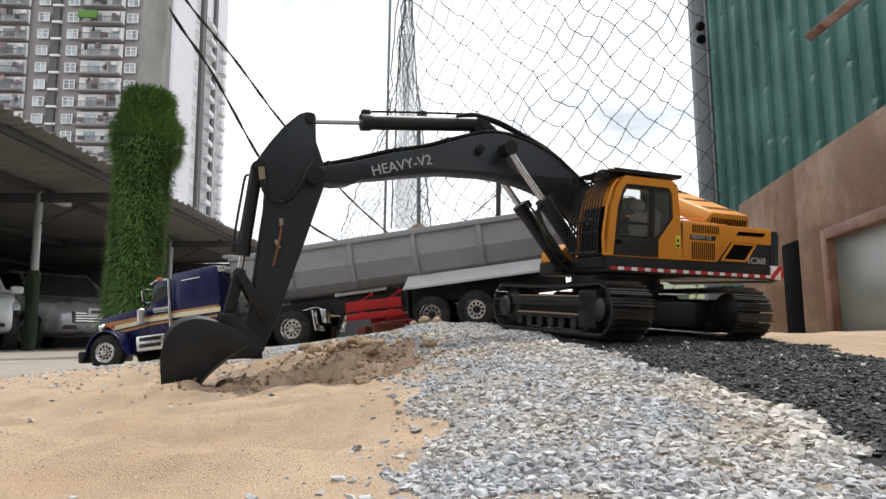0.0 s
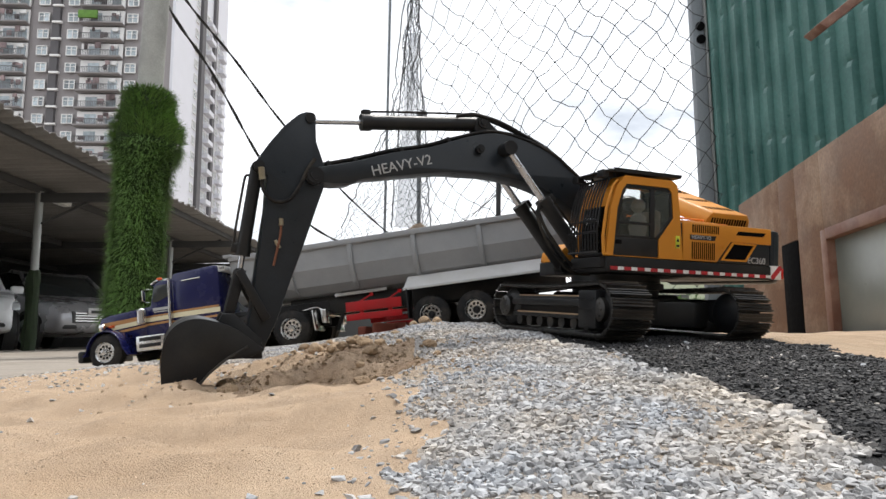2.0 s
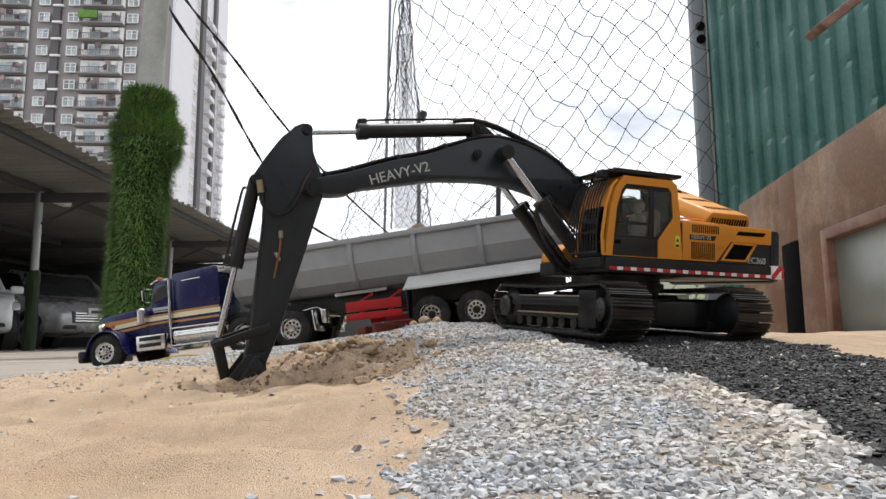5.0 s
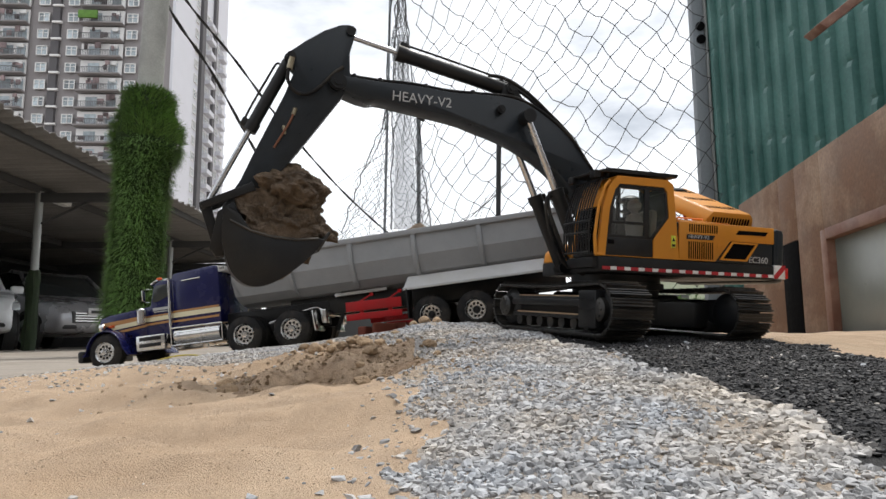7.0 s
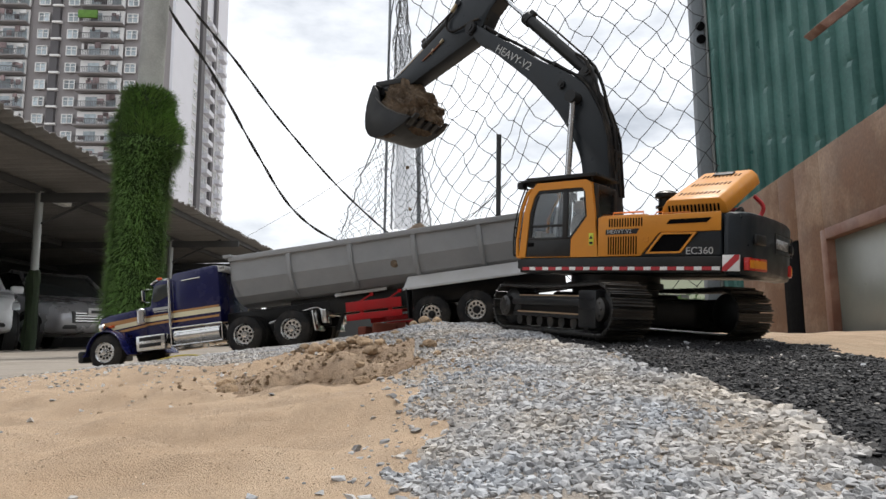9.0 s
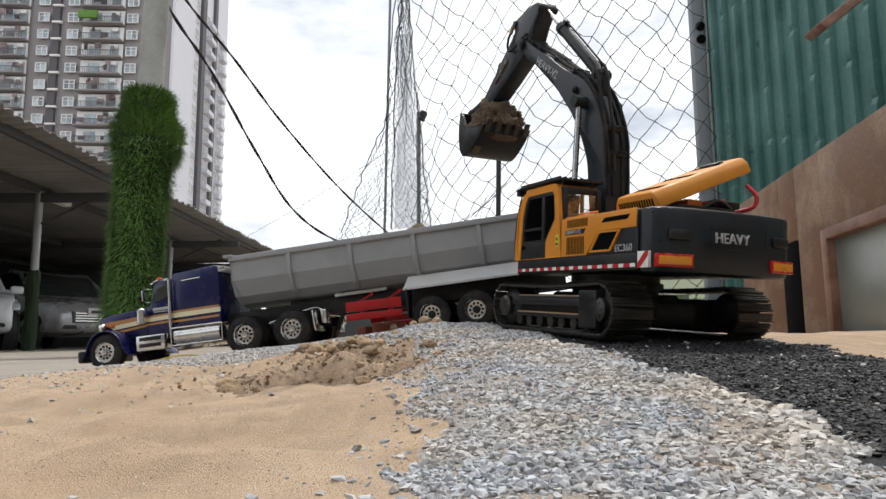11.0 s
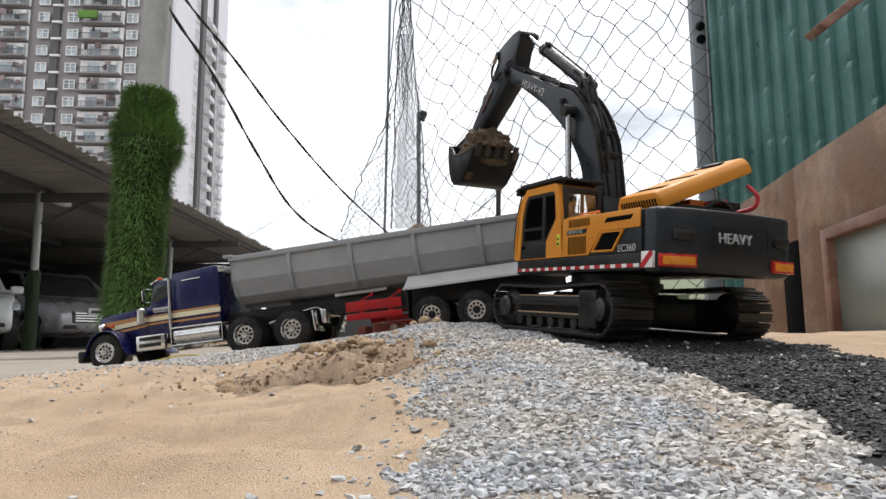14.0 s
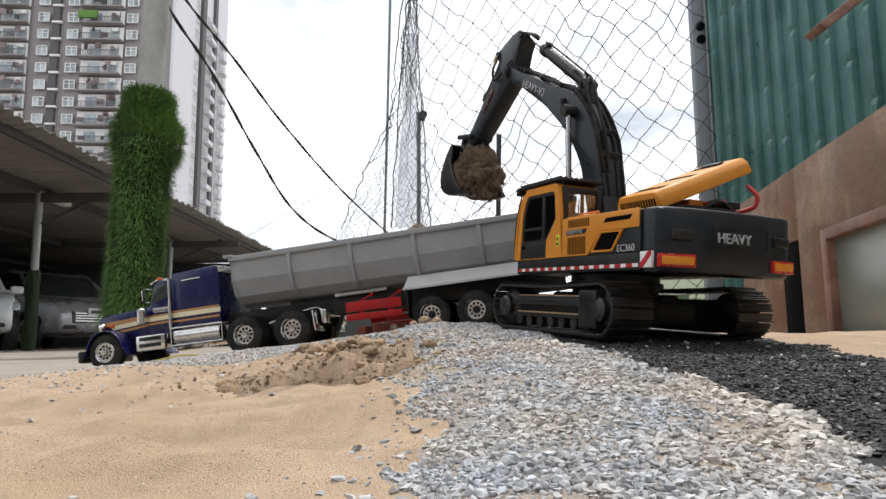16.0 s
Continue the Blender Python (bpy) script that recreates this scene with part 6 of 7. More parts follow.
def wheel_mesh(width, dish):
    """Tyre, rim and hub meshes, outer face towards +y."""
    t_, r_, h_ = B(), B(), B()
    w = width / 2
    lathe(t_, [(-w, 0.024), (-w, 0.034), (-w + 0.003, 0.0385), (-w + 0.005, WR), (w - 0.005, WR), (w - 0.003, 0.0385), (w, 0.034), (w, 0.024), (w - 0.004, 0.0225), (-w + 0.004, 0.0225)], 40)
    for k in range(40):
        a = 2 * math.pi * k / 40
        for dy in (-0.5, 0.5):
            box(t_, (0, 0, 0), (0.0035, w * 0.72, 0.0016), 0, Matrix.Rotation(-a - dy * 0.07, 4, "Y") @ Matrix.Translation((0, dy * w * 0.9, WR)))
    lathe(r_, [(-w + 0.004, 0.0225), (w - 0.001, 0.0238), (w + 0.0008, 0.0225), (w - 0.002, 0.0205), (w - dish, 0.0190), (w - dish - 0.0005, 0.0080)], 32)
    for k in range(10):
        a = 2 * math.pi * k / 10
        cyl(h_, (0.0135 * math.cos(a), w - dish - 0.0005, 0.0135 * math.sin(a)), (0.0135 * math.cos(a), w - dish + 0.0006, 0.0135 * math.sin(a)), 0.0026, 8)
    return t_, r_, h_


# the rim holes are solid discs in the colour of shaded gaps
HOLE = VOID


def add_wheel(parent, b, y, face, width=0.026, dish=0.006, label="black rubber tyre", hub_mat=None):
    """A wheel at b behind the front axle; face: +1 or -1, the way its dish looks."""
    m = pose(-b, y, WR) @ (Matrix.Identity(4) if face > 0 else pose(0, 0, 0, 0, 0, 180))
    t_, r_, h_ = wheel_mesh(width, dish)
    wh = part("wheel", t_, RUBBER, parent, label, m)
    part("rim", r_, CHROME, wh, "polished chrome rim")
    part("rim_hole", h_, HOLE, wh)
    bm = B()
    lathe(bm, [(width / 2 - dish - 0.001, 0.0085), (width / 2 - dish + 0.004, 0.0080), (width / 2 - dish + 0.0075, 0.0060), (width / 2 - dish + 0.008, 0.001)], 16)
    hub = part("hub", bm, hub_mat or CHROME, wh)
    for k in range(8):
        a = 2 * math.pi * (k + 0.5) / 8
        bm = B()
        cyl(bm, (0.0100 * math.cos(a), width / 2 - dish - 0.001, 0.0100 * math.sin(a)), (0.0100 * math.cos(a), width / 2 - dish + 0.0025, 0.0100 * math.sin(a)), 0.0011, 6)
        part("nut", bm, CHROME, wh)
    return wh


truck = root("semi_truck", TRACTOR, "dark blue long-nosed model truck with chrome trim", "truck")


def tp(name, bm, mat, label="", parent=None):
    return part(name, bm, mat, parent or truck, label)


for s in (1, -1):
    add_wheel(truck, 0.0, s * (HALF - 0.013), s, dish=-0.002 + 0.004)
    for b in (0.330, 0.437):
        add_wheel(truck, b, s * (HALF - 0.013), s, dish=0.009)
        add_wheel(truck, b, s * (HALF - 0.041), s, dish=0.009)
for b in (0.0, 0.330, 0.437):
    bm = B()
    cyl(bm, (-b, -0.085, WR), (-b, 0.085, WR), 0.006, 10)
    tp("axle", bm, BLACK)
for s in (1, -1):
    bm = B()
    box(bm, (-0.215, s * 0.036, 0.052), (0.58, 0.008, 0.020), 0.0015)
    tp("chassis_rail", bm, BLACK)
# nose
bm = B()
prism(bm, [(0.044, 0.040), (0.047, 0.110), (0.042, 0.120), (0.020, 0.1245), (-0.082, 0.1330), (-0.082, 0.060), (-0.045, 0.058), (-0.036, 0.074), (0.0, 0.082), (0.030, 0.072), (0.040, 0.050)], -0.052, 0.052, 0.004)
for v in bm.verts:
    if v.co.x > 0.0:
        v.co.y *= 1 - 1.6 * v.co.x
nose = tp("bonnet", bm, BLUE, "dark blue bonnet")
bm = B()
box(bm, (0.049, 0, 0.082), (0.006, 0.072, 0.066), 0.002)
gr = tp("grille", bm, CHROME, "chrome grille", nose)
for k in range(9):
    bm = B()
    box(bm, (0.0524, -0.030 + 0.0075 * k, 0.082), (0.001, 0.003, 0.058))
    tp("grille_slot", bm, BLACK, "", gr)
for s in (1, -1):
    ya = s * 0.0505 if s > 0 else -0.0525
    for (z0, z1, mat_, x0) in ((0.103, 0.112, TAN, 0.012), (0.094, 0.103, CREAM, 0.004), (0.086, 0.091, TAN, -0.008)):
        bm = B()
        prism(bm, [(x0 + (z0 - 0.09) * 0.8, z0 - 0.004), (x0 + 0.004 + (z1 - 0.09) * 0.8, z1 - 0.004), (-0.0815, z1 + 0.003), (-0.0815, z0 + 0.003)], ya, ya + 0.002 * s if s < 0 else ya + 0.002)
        tp("side_stripe", bm, mat_, "", nose)
    # mudguard
    bm = B()
    arch = [(0.046 * math.cos(a), WR + 0.0475 * math.sin(a)) for a in [math.pi * (0.02 + 0.93 * k / 18) for k in range(19)]]
    arch_in = [(x * 0.94, WR + (z - WR) * 0.94) for x, z in arch]
    prism(bm, [(0.056, WR - 0.004)] + arch + [(-0.060, 0.030), (-0.056, 0.028)] + arch_in[::-1] + [(0.050, WR - 0.006)], s * 0.098 if s < 0 else 0.050, -0.050 if s < 0 else 0.098, 0.0012)
    mg = tp("mudguard", bm, BLUE, "dark blue mudguard")
    bm = B()
    lathe(bm, [(0, 0.001), (0.002, 0.0075), (0.010, 0.0085), (0.013, 0.006)], 16, pose(0.036, s * 0.060, 0.098, 0, 0, 90))
    tp("headlight", bm, CHROME, "chrome headlight", mg)
    bm = B()
    box(bm, (0.010, s * 0.0545, 0.0985), (0.012, 0.006, 0.006), 0.0015)
    tp("marker_light", bm, LENS, "orange marker light", mg)
bm = B()
box(bm, (0.066, 0, 0.036), (0.014, 0.178, 0.026), 0.004)
tp("bumper", bm, BLACK, "black front bumper")
for s in (1, -1):
    bm = B()
    box(bm, (0.0735, s * 0.055, 0.036), (0.002, 0.02, 0.014), 0.001)
    tp("fog_lamp", bm, CHROME)
# cab
bm = B()
prism(bm, [(-0.080, 0.058), (-0.080, 0.128), (-0.092, 0.134), (-0.102, 0.178), (-0.110, 0.186), (-0.148, 0.188), (-0.148, 0.058)], -0.060, 0.060, 0.004)
cabt = tp("cab", bm, BLUE, "dark blue cab")
for s in (1, -1):
    y0, y1 = (0.0585, 0.0612) if s > 0 else (-0.0612, -0.0585)
    bm = B()
    prism(bm, [(-0.098, 0.140), (-0.104, 0.172), (-0.110, 0.177), (-0.136, 0.178), (-0.138, 0.150), (-0.112, 0.140)], y0, y1, 0.0006)
    tp("side_window", bm, CARGLASS, "dark side window", cabt)
    for (z0, mat_, h_) in ((0.108, TAN, 0.0035), (0.098, CREAM, 0.0095), (0.090, TAN, 0.005)):
        bm = B()
        prism(bm, [(-0.080, z0 - 0.001), (-0.147, z0 + 0.0008), (-0.147, z0 + h_ + 0.0008), (-0.080, z0 + h_ - 0.001)], y0 + s * 0.0004, y1 + s * 0.0004 - 0.001 * (s > 0))
        tp("side_stripe", bm, mat_, "", cabt)
bm = B()
prism(bm, [(-0.0925, 0.137), (-0.1018, 0.176), (-0.1000, 0.176), (-0.0905, 0.137)], -0.052, 0.052)
tp("windscreen", bm, CARGLASS, "dark windscreen", cabt)
bm = B()
prism(bm, [(-0.095, 0.182), (-0.112, 0.190), (-0.112, 0.187), (-0.097, 0.178)], -0.062, 0.062, 0.0006)
tp("sun_visor", bm, CHROME, "chrome sun visor", cabt)
for k in range(5):
    y = -0.050 + 0.025 * k
    bm = B()
    box(bm, (-0.112, y, 0.1925), (0.012, 0.008, 0.006), 0.002)
    tp("roof_light", bm, LENS if k in (0, 4) else LAMPGL, "orange roof marker light" if k in (0, 4) else "", cabt)
for k in range(2):
    bm = B()
    box(bm, (-0.120, 0.0618, 0.1235 - 0.0062 * k), (0.040 if k == 0 else 0.034, 0.0008, 0.0060 if k == 0 else 0.0022))
    tp("door_lettering_bar", bm, LETTER, "pale bar in place of lettering", cabt)
# sleeper
bm = B()
prism(bm, [(-0.150, 0.072), (-0.150, 0.192), (-0.156, 0.198), (-0.258, 0.204), (-0.266, 0.199), (-0.266, 0.076)], -0.066, 0.066, 0.005)
slp = tp("sleeper", bm, BLUE, "tall dark blue sleeper cabin")
for s in (1, -1):
    y0, y1 = (0.0652, 0.0668) if s > 0 else (-0.0668, -0.0652)
    for (z0, mat_, h_) in ((0.1095, TAN, 0.0045), (0.0985, CREAM, 0.0105), (0.0880, TAN, 0.0045)):
        bm = B()
        prism(bm, [(-0.152, z0), (-0.265 if mat_ == CREAM else -0.262, z0 + 0.001), (-0.265 if mat_ == CREAM else -0.262, z0 + h_ + 0.001), (-0.152, z0 + h_)], y0, y1)
        tp("side_stripe", bm, mat_, "", slp)
    bm = B()
    cyl(bm, (-0.176, s * 0.0675, 0.1785), (-0.222, s * 0.0675, 0.1805), 0.0013, 8)
    tp("grab_bar", bm, CHROME, "", slp)
    # exhaust stack, steps, tank
    bm = B()
    cyl(bm, (-0.149, s * 0.073, 0.055), (-0.149, s * 0.073, 0.186), 0.0032, 16)
    cyl(bm, (-0.149, s * 0.073, 0.080), (-0.149, s * 0.073, 0.130), 0.0042, 16)
    tp("exhaust_stack", bm, CHROME, "chrome exhaust stack")
    bm = B()
    cyl(bm, (-0.079, s * 0.073, 0.094), (-0.079, s * 0.073, 0.124), 0.0105, 18)
    cyl(bm, (-0.079, s * 0.073, 0.124), (-0.079, s * 0.073, 0.128), 0.0085, 18, 0.004)
    tp("air_cleaner", bm, CHROME, "chrome air cleaner drum")
    bm = B()
    box(bm, (-0.109, s * 0.078, 0.049), (0.070, 0.026, 0.034), 0.003)
    bx = tp("battery_box", bm, CHROME, "chrome battery box with steps")
    for k in range(2):
        bm = B()
        box(bm, (-0.109, s * 0.0915, 0.044 + 0.014 * k), (0.052, 0.002, 0.008), 0.0008)
        tp("step_plate", bm, BLACK, "", bx)
    bm = B()
    cyl(bm, (-0.162, s * 0.070, 0.054), (-0.272, s * 0.072, 0.054), 0.0175, 24)
    tk = tp("fuel_tank", bm, CHROME, "polished cylindrical fuel tank")
    bm = B()
    for z in (0.036, 0.0735):
        cyl(bm, (-0.160, s * 0.0905, z), (-0.280, s * 0.0905, z), 0.0016, 8)
    for x in (-0.160, -0.280):
        cyl(bm, (x, s * 0.0905, 0.036), (x, s * 0.0905, 0.0735), 0.0016, 8)
        cyl(bm, (x, s * 0.060, 0.036), (x, s * 0.0905, 0.036), 0.0016, 8)
    tp("tank_rail", bm, CHROME, "thin chrome rail frame", tk)
    for x in (-0.172, -0.217, -0.262):
        bm = B()
        cyl(bm, (x, s * 0.070, 0.054), (x - 0.005, s * 0.070, 0.054), 0.0182, 24)
        tp("tank_strap", bm, STEEL, "", tk)
    bm = B()
    tube(bm, [(-0.092, s * 0.062, 0.140), (-0.088, s * 0.074, 0.142), (-0.088, s * 0.074, 0.168), (-0.098, s * 0.062, 0.170)], 0.001, 6)
    box(bm, (-0.088, s * 0.0765, 0.155), (0.003, 0.010, 0.024), 0.001)
    tp("wing_mirror", bm, CHROME, "chrome wing mirror")
    bm = B()
    tube(bm, bez([(-0.375, s * 0.060, 0.060), (-0.480, s * 0.060, 0.080), (-0.497, s * 0.062, 0.062)], 5), 0.003, 8)
    tp("flap_hanger", bm, CHROME)
    bm = B()
    prism(bm, [(-0.488, 0.030), (-0.484, 0.072), (-0.487, 0.073), (-0.492, 0.030)], s * 0.068 - 0.024, s * 0.068 + 0.024, 0.0008)
    tp("mudflap", bm, CHROME, "bright metal mudflap")
bm = B()
prism(bm, [(-0.262, 0.2015), (-0.282, 0.1980), (-0.282, 0.189), (-0.262, 0.187)], -0.064, 0.064, 0.001)
tp("roof_fairing", bm, LIGHTGREY, "white rear roof trim", slp)
for k in range(3):
    bm = B()
    box(bm, (-0.270 - 0.004 * k, 0.0643, 0.1945), (0.0022, 0.001, 0.005))
    tp("fairing_slot", bm, BLACK, "", slp)
# fifth wheel, enlarged to a dark block that closes the bright gap behind the cab
bm = B()
box(bm, (-0.385, 0, 0.078), (0.24, 0.075, 0.034), 0.004)
tp("fifth_wheel_filler", bm, BLACK)
bm = B()
box(bm, (-0.502, 0, 0.066), (0.010, 0.120, 0.012), 0.002)
for s in (1, -1):
    box(bm, (-0.500, s * 0.055, 0.060), (0.012, 0.020, 0.030), 0.002)
tp("rear_crossmember", bm, CHROME, "chrome rear frame end")
for k, (x, z, mat_) in enumerate(((-0.31, 0.086, COPPER), (-0.34, 0.090, LIGHTGREY), (-0.295, 0.080, REDHOSE))):
    bm = B()
    tube(bm, bez([(-0.270, 0.03 - 0.02 * k, 0.075), (x, 0.035 - 0.02 * k, z), (-0.36, 0.02 - 0.02 * k, 0.080)], 6), 0.002, 6)
    tp("air_line", bm, mat_)

# trailer, in the same frame
trailer = root("tipper_trailer", TRUCK, "light grey model tipper trailer with a half-pipe body", "trailer")


def rp(name, bm, mat, label="", parent=None):
    return part(name, bm, mat, parent or trailer, label)


XA, XB, ZT = -0.318, -1.060, 0.2130
SECT = [(0.098, ZT), (0.098, 0.161), (0.082, 0.126), (0.058, 0.110), (0.030, 0.106)]
sect = SECT + [(-a, b) for a, b in SECT[::-1]]
tmp = B()
inner = [(a * 0.965, b + 0.004 * (b < 0.2)) for a, b in sect]
loop = sect + inner[::-1]
prism(tmp, loop, XB, XA, axis="x")
body = part("body", tmp, GREYP, trailer, "light grey half-pipe body", smooth=False)
body.matrix_basis = pose(XA, 0, ZT) @ pose(0, 0, 0, 0, 1.0, 0) @ pose(-XA, 0, -ZT)
bm = B()
# sloping front wall
fr0 = [(y, z) for y, z in sect]
prism(bm, fr0, XA - 0.003, XA, axis="x")
for v in bm.verts:
    v.co.x -= max(0.0, (ZT - 0.075 - v.co.z)) * 1.05
rp("front_wall", bm, GREYP, "", body)
bm = B()
prism(bm, fr0, XB, XB + 0.003, axis="x")
rp("tailgate", bm, GREYP, "", body)
for s in (1, -1):
    bm = B()
    box(bm, ((XA + XB) / 2, s * 0.0995, ZT - 0.002), (abs(XB - XA) + 0.004, 0.009, 0.012), 0.0015)
    rp("top_rail", bm, GREYP, "", body)
    for x in (-0.458, -0.600, -0.742, -0.884, -1.02):
        bm = B()
        line = [(x, s * (a + 0.0025), b) for a, b in ((0.098, ZT - 0.006), (0.098, 0.161), (0.082, 0.126), (0.062, 0.113))]
        for p, q in zip(line, line[1:]):
            p, q = Vector(p), Vector(q)
            d = q - p
            box(bm, (0, 0, 0), (0.010, 0.0045, d.length + 0.001), 0.0008, Matrix.Translation((p + q) / 2) @ Matrix.Rotation(math.atan2(-d.y, d.z), 4, "X"))
        rp("rib", bm, GREYP, "", body)
bm = B()
box(bm, (XA + 0.002, 0, ZT + 0.004), (0.020, 0.215, 0.007), 0.001)
rp("front_lip", bm, GREYP, "", body)
for s in (1, -1):
    bm = B()
    box(bm, (-0.74, s * 0.032, 0.088), (0.62, 0.010, 0.040), 0.001)
    rp("frame_rail", bm, BLACK, "black trailer frame rail")
    bm = B()
    box(bm, (-0.600, s * 0.050, 0.1035), (0.12, 0.006, 0.007), 0.001)
    rp("body_bearer", bm, LIGHTGREY, "", body)
    # wheels
    for b in (0.764, 0.860, 0.956):
        add_wheel(trailer, b, s * (HALF - 0.014), s, 0.028, 0.014, hub_mat=BLACK)
    # mudguard over the wheels
    bm = B()
    prism(bm, [(-0.712, 0.101), (-0.719, 0.126), (-1.010, 0.131), (-1.018, 0.106)], s * 0.099 - 0.0015, s * 0.099 + 0.0015, 0.0005)
    for v in bm.verts:
        if v.co.z > 0.115:
            v.co.y -= s * 0.022
    mg = rp("wheel_cover", bm, LIGHTGREY, "pale grey wheel cover")
    bm = B()
    prism(bm, [(-0.710, 0.0960), (-0.710, 0.1015), (-1.018, 0.1065), (-1.018, 0.1010)], s * 0.099 - 0.002, s * 0.099 + 0.0022, 0.0005)
    rp("cover_lip", bm, LIGHTGREY, "", mg)
    bm = B()
    box(bm, (-0.718, s * 0.080, 0.068), (0.003, 0.044, 0.062), 0.0006)
    rp("front_flap", bm, BLACK, "", mg)
    # red side guards
    for z0, z1, nm in ((0.0640, 0.0850, "guard_board"), (0.0450, 0.0590, "guard_board")):
        bm = B()
        prism(bm, [(-0.578, z0), (-0.702, z0), (-0.702, z1), (-0.578, z1)], s * 0.088 - 0.002, s * 0.088 + 0.002, 0.0008)
        rp(nm, bm, REDP, "red side guard board")
    for x in (-0.612, -0.676):
        bm = B()
        box(bm, (x, s * 0.086, 0.066), (0.009, 0.004, 0.040), 0.0006)
        rp("guard_stay", bm, REDP)
        bm = B()
        cyl(bm, (x, s * 0.086, 0.085), (x - 0.020, s * 0.070, 0.099), 0.0018, 8)
        cyl(bm, (x - 0.020, s * 0.066, 0.099), (x - 0.020, s * 0.074, 0.099), 0.0042, 12)
        rp("guard_bracket", bm, REDP)
for b in (0.764, 0.860, 0.956):
    bm = B()
    cyl(bm, (-b, -0.085, WR), (-b, 0.085, WR), 0.006, 10)
    rp("axle", bm, BLACK)
for y, z in ((0.012, 0.034), (0.012, 0.046)):
    bm = B()
    box(bm, (-0.700, y, z), (0.11, 0.004, 0.008), 0.0008)
    rp("rear_guard", bm, REDP)
bm = B()
cyl(bm, (-0.560, 0.03, 0.090), (-0.535, 0.03, 0.030), 0.005, 10)
rp("landing_leg", bm, BLACK)
bm = B()
box(bm, (-0.50, 0.0, 0.088), (0.28, 0.070, 0.008), 0.002)
rp("gooseneck", bm, BLACK)
# soil load inside the body
bm = B()
n_ = 60
grid = []
for i in range(n_ + 1):
    row = []
    for j in range(13):
        x, y = -0.40 - 0.62 * i / n_, -0.088 + 0.176 * j / 12
        z = 0.150 + 0.100 * math.exp(-((x + 0.735) / 0.10) ** 2) * (1 - (y / 0.12) ** 2) + 0.012 * noise.noise((x * 40, y * 40, 0))
        row.append(bm.verts.new((x, y, z)))
    grid.append(row)
for a, b in zip(grid, grid[1:]):
    for j in range(12):
        bm.faces.new((a[j], a[j + 1], b[j + 1], b[j]))
load = part("soil_load", bm, DIRT, None, "", TRUCK)
tagged(load, "sandy soil heaped in the trailer body", "soil")
# brick-red scraps and a yellow cord on the ground beside the truck
CORD = material("yellow_cord", (0.45, 0.36, 0.06), 0.7)
bm = B()
gp = lambda x, y, dz=0.003: (x, y, float(ground_z(x, y)) + dz)
tube(bm, bez([gp(-0.83, 1.45), gp(-0.80, 1.47, 0.012), gp(-0.74, 1.44, 0.006), gp(-0.66, 1.46), gp(-0.55, 1.42, 0.008), gp(-0.50, 1.44)], 8), 0.0016, 6)
tagged(part("cord", bm, CORD), "thin yellow cord lying by the truck", "cord")
BRICK = material("red_brick", (0.30, 0.09, 0.06), 0.9, vary=0.2)
for i, (x, y, a) in enumerate(((-0.13, 1.50, 20), (-0.10, 1.53, -30), (-0.17, 1.54, 60))):
    bm = B()
    box(bm, (0, 0, 0.012), (0.05, 0.022, 0.024), 0.003)
    tagged(part("brick_scrap", bm, BRICK, m=pose(x, y, float(ground_z(x, y)) - 0.002, 0, 0, a)), "broken red brick scrap behind the mound", "brick", group="brick scraps")


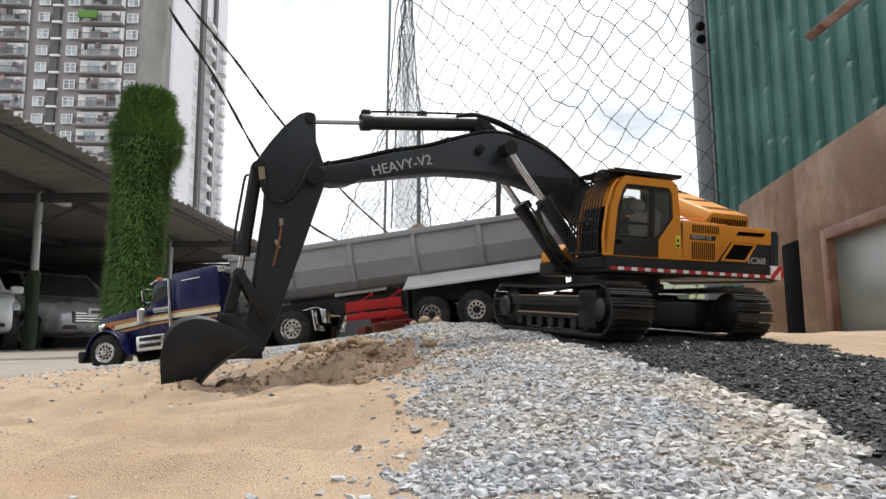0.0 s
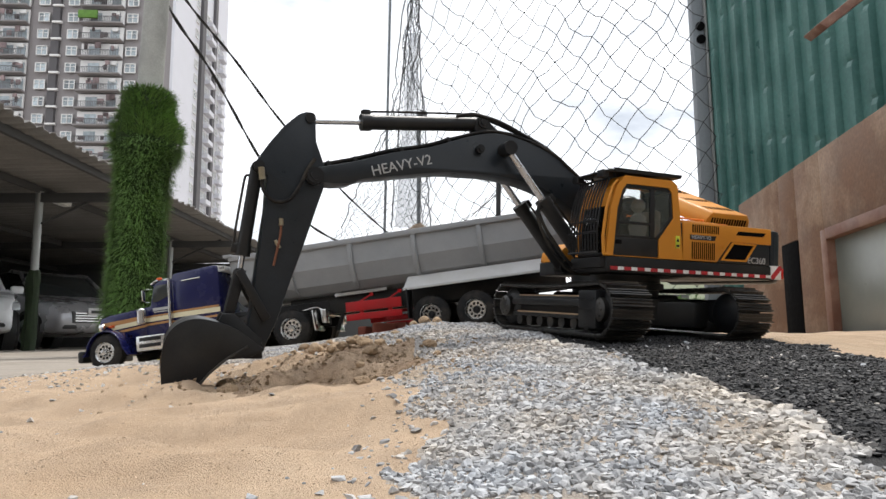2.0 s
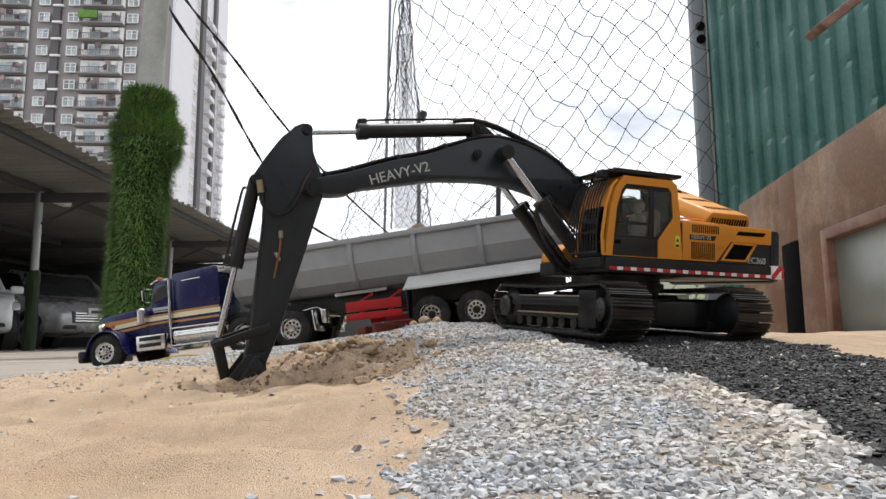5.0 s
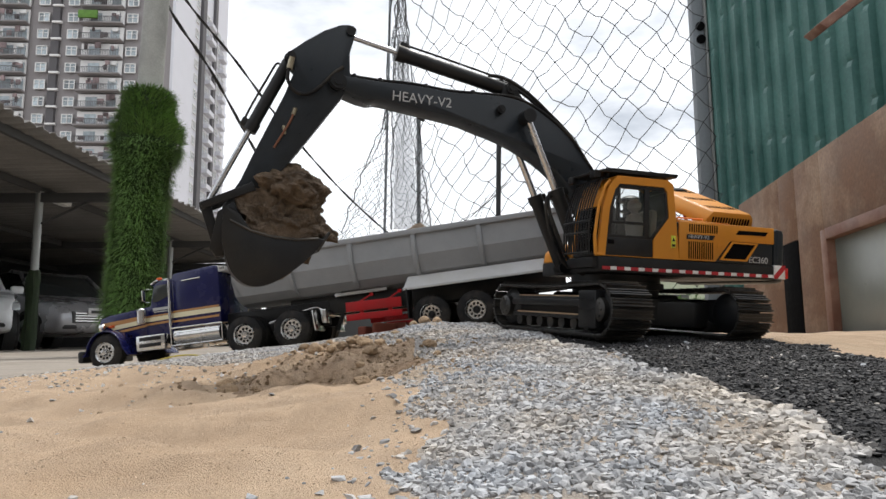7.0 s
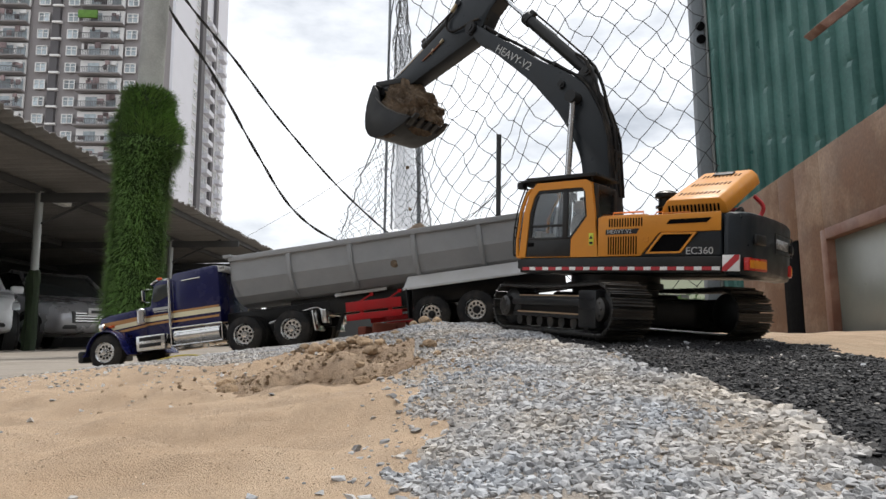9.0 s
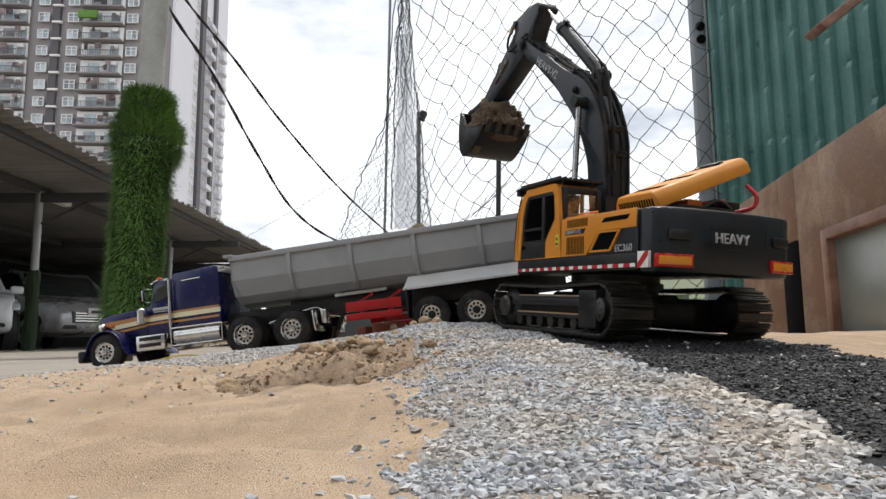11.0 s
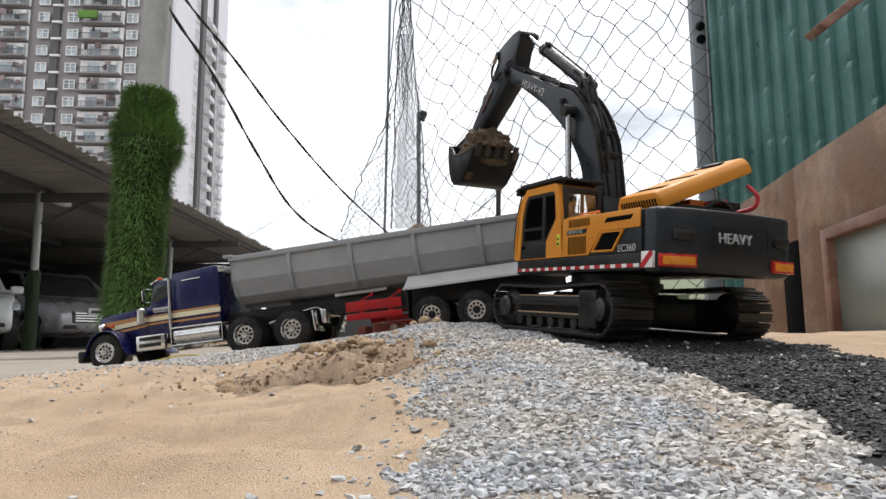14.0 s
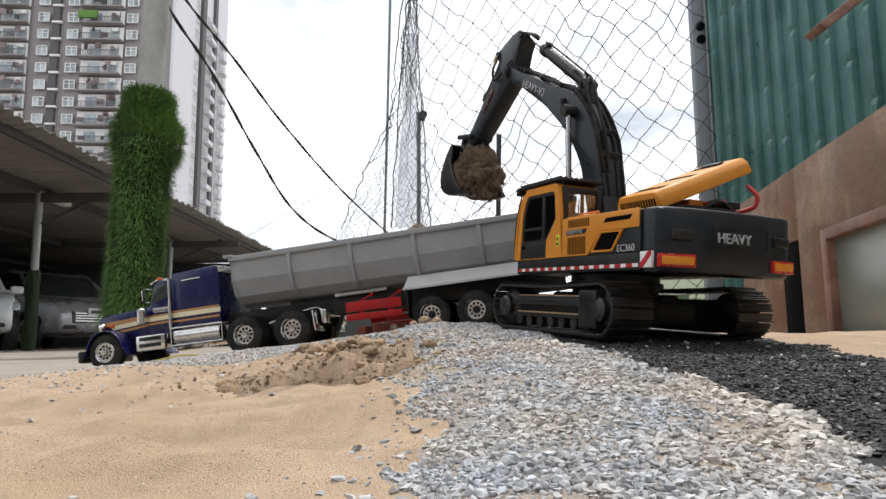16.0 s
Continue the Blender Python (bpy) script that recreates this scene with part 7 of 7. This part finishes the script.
def motions():
    times = [round(0.1 * i, 1) for i in range(161)]
    rows = {}
    for t in times:
        for ob, m in arm_at(t).items():
            rows.setdefault(ob, []).append((t, m))
    for ob, r in rows.items():
        walk(ob, r)
    # the soil lies in the ground until the bucket lifts it
    in_bucket = Matrix.Translation((0.056, 0.0, -0.042)) @ pose(0, 0, 0, 0, 44, 0)
    lift = 5.6
    dug = EX @ arm_at(lift)[bucket] @ in_bucket
    rest = Matrix.Translation((0, 0, -0.13)) @ dug
    walk(soil, [(0.0, rest), (4.6, rest)] + [(t, EX @ arm_at(t)[bucket] @ in_bucket) for t in times if t >= lift])
    on_top = Matrix.Translation((0.012, 0.0, -0.086)) @ pose(0, 0, 0, 0, 44, 0)
    rest_l = Matrix.Translation((0, 0, -0.16)) @ EX @ arm_at(lift)[bucket] @ on_top
    rows_l = [(0.0, rest_l), (4.6, rest_l)] + [(t, EX @ arm_at(t)[bucket] @ on_top) for t in times if lift <= t <= 7.5]
    last = rows_l[-1][1]
    for t in times:
        if t > 7.5:
            u = min((t - 7.5) / 0.4, 1.0)
            at = last.translation.lerp(Vector((-0.21, 1.30, 0.045)), u)
            at.z = last.translation.z + (0.046 - last.translation.z) * u * u
            rows_l.append((t, Matrix.Translation(at) @ pose(0, 0, 0, 0, 60 * u, 0) @ last.to_quaternion().to_matrix().to_4x4()))
    walk(lump, rows_l)
    # the gathered net sways in the wind
    lean = series([(0.0, 0.7), (1.5, 1.8), (2.5, 2.9), (4.0, 1.0), (5.2, 0.0), (6.4, -0.7), (7.0, -1.0), (8.6, -1.5), (9.2, 0.0), (10.3, 0.6), (11.4, -0.3), (12.5, 0.0), (14.0, 0.3), (16.0, 1.9)])
    walk(sway, [(t, pose(-0.25, 8.3, 1.5, 0, lean(t), 0)) for t in times[::4]])
    # crumbs of soil that drop from the bucket into the trailer
    for clod_ob, off, t0 in CRUMBS:
        start = EX @ arm_at(t0)[bucket] @ Vector(off)
        rows = [(t, Matrix.Translation(EX @ arm_at(t)[bucket] @ Vector(off))) for t in times if lift <= t <= t0]
        rows = [(0.0, Matrix.Translation(rest.translation))] + [(4.6, Matrix.Translation(rest.translation))] + rows
        floor_ = 0.125 if t0 > 8.3 else float(ground_z(start.x, start.y)) + 0.003
        k = 1
        while t0 + 0.1 * k <= 16.0:
            z = start.z - 0.5 * 2.2 * (0.1 * k) ** 2
            rows.append((round(t0 + 0.1 * k, 1), Matrix.Translation((start.x, start.y, max(z, floor_)))))
            k += 1
        walk(clod_ob, rows)


CRUMBS = []
for i, (off, t0, r) in enumerate((((0.085, 0.010, -0.070), 8.5, 0.0075), ((0.080, 0.030, -0.075), 8.7, 0.0040), ((0.078, -0.010, -0.072), 8.6, 0.0035), ((0.060, 0.030, -0.080), 15.1, 0.0065), ((0.080, 0.000, -0.075), 15.2, 0.0080), ((0.070, -0.030, -0.078), 15.0, 0.0045), ((0.066, 0.020, -0.080), 14.8, 0.0060), ((0.078, 0.034, -0.074), 14.7, 0.0045), ((0.074, -0.020, -0.079), 14.9, 0.0070), ((0.082, 0.012, -0.070), 14.8, 0.0035), ((0.070, 0.040, -0.078), 14.9, 0.0050), ((0.05, 0.03, -0.085), 7.2, 0.0060), ((0.04, 0.01, -0.09), 7.3, 0.0045), ((0.06, 0.04, -0.08), 7.3, 0.0035), ((0.045, -0.02, -0.09), 7.4, 0.0055))):
    bm = B()
    bmesh.ops.create_icosphere(bm, subdivisions=2, radius=r)
    for v in bm.verts:
        v.co *= 1 + 0.5 * noise.noise(v.co / r * 1.3 + Vector((i * 3, 0, 0)))
    CRUMBS.append((tagged(part("soil_crumb", bm, DIRT), "small crumb of damp soil falling from the bucket", "soil", group="soil crumbs"), off, t0))

motions()
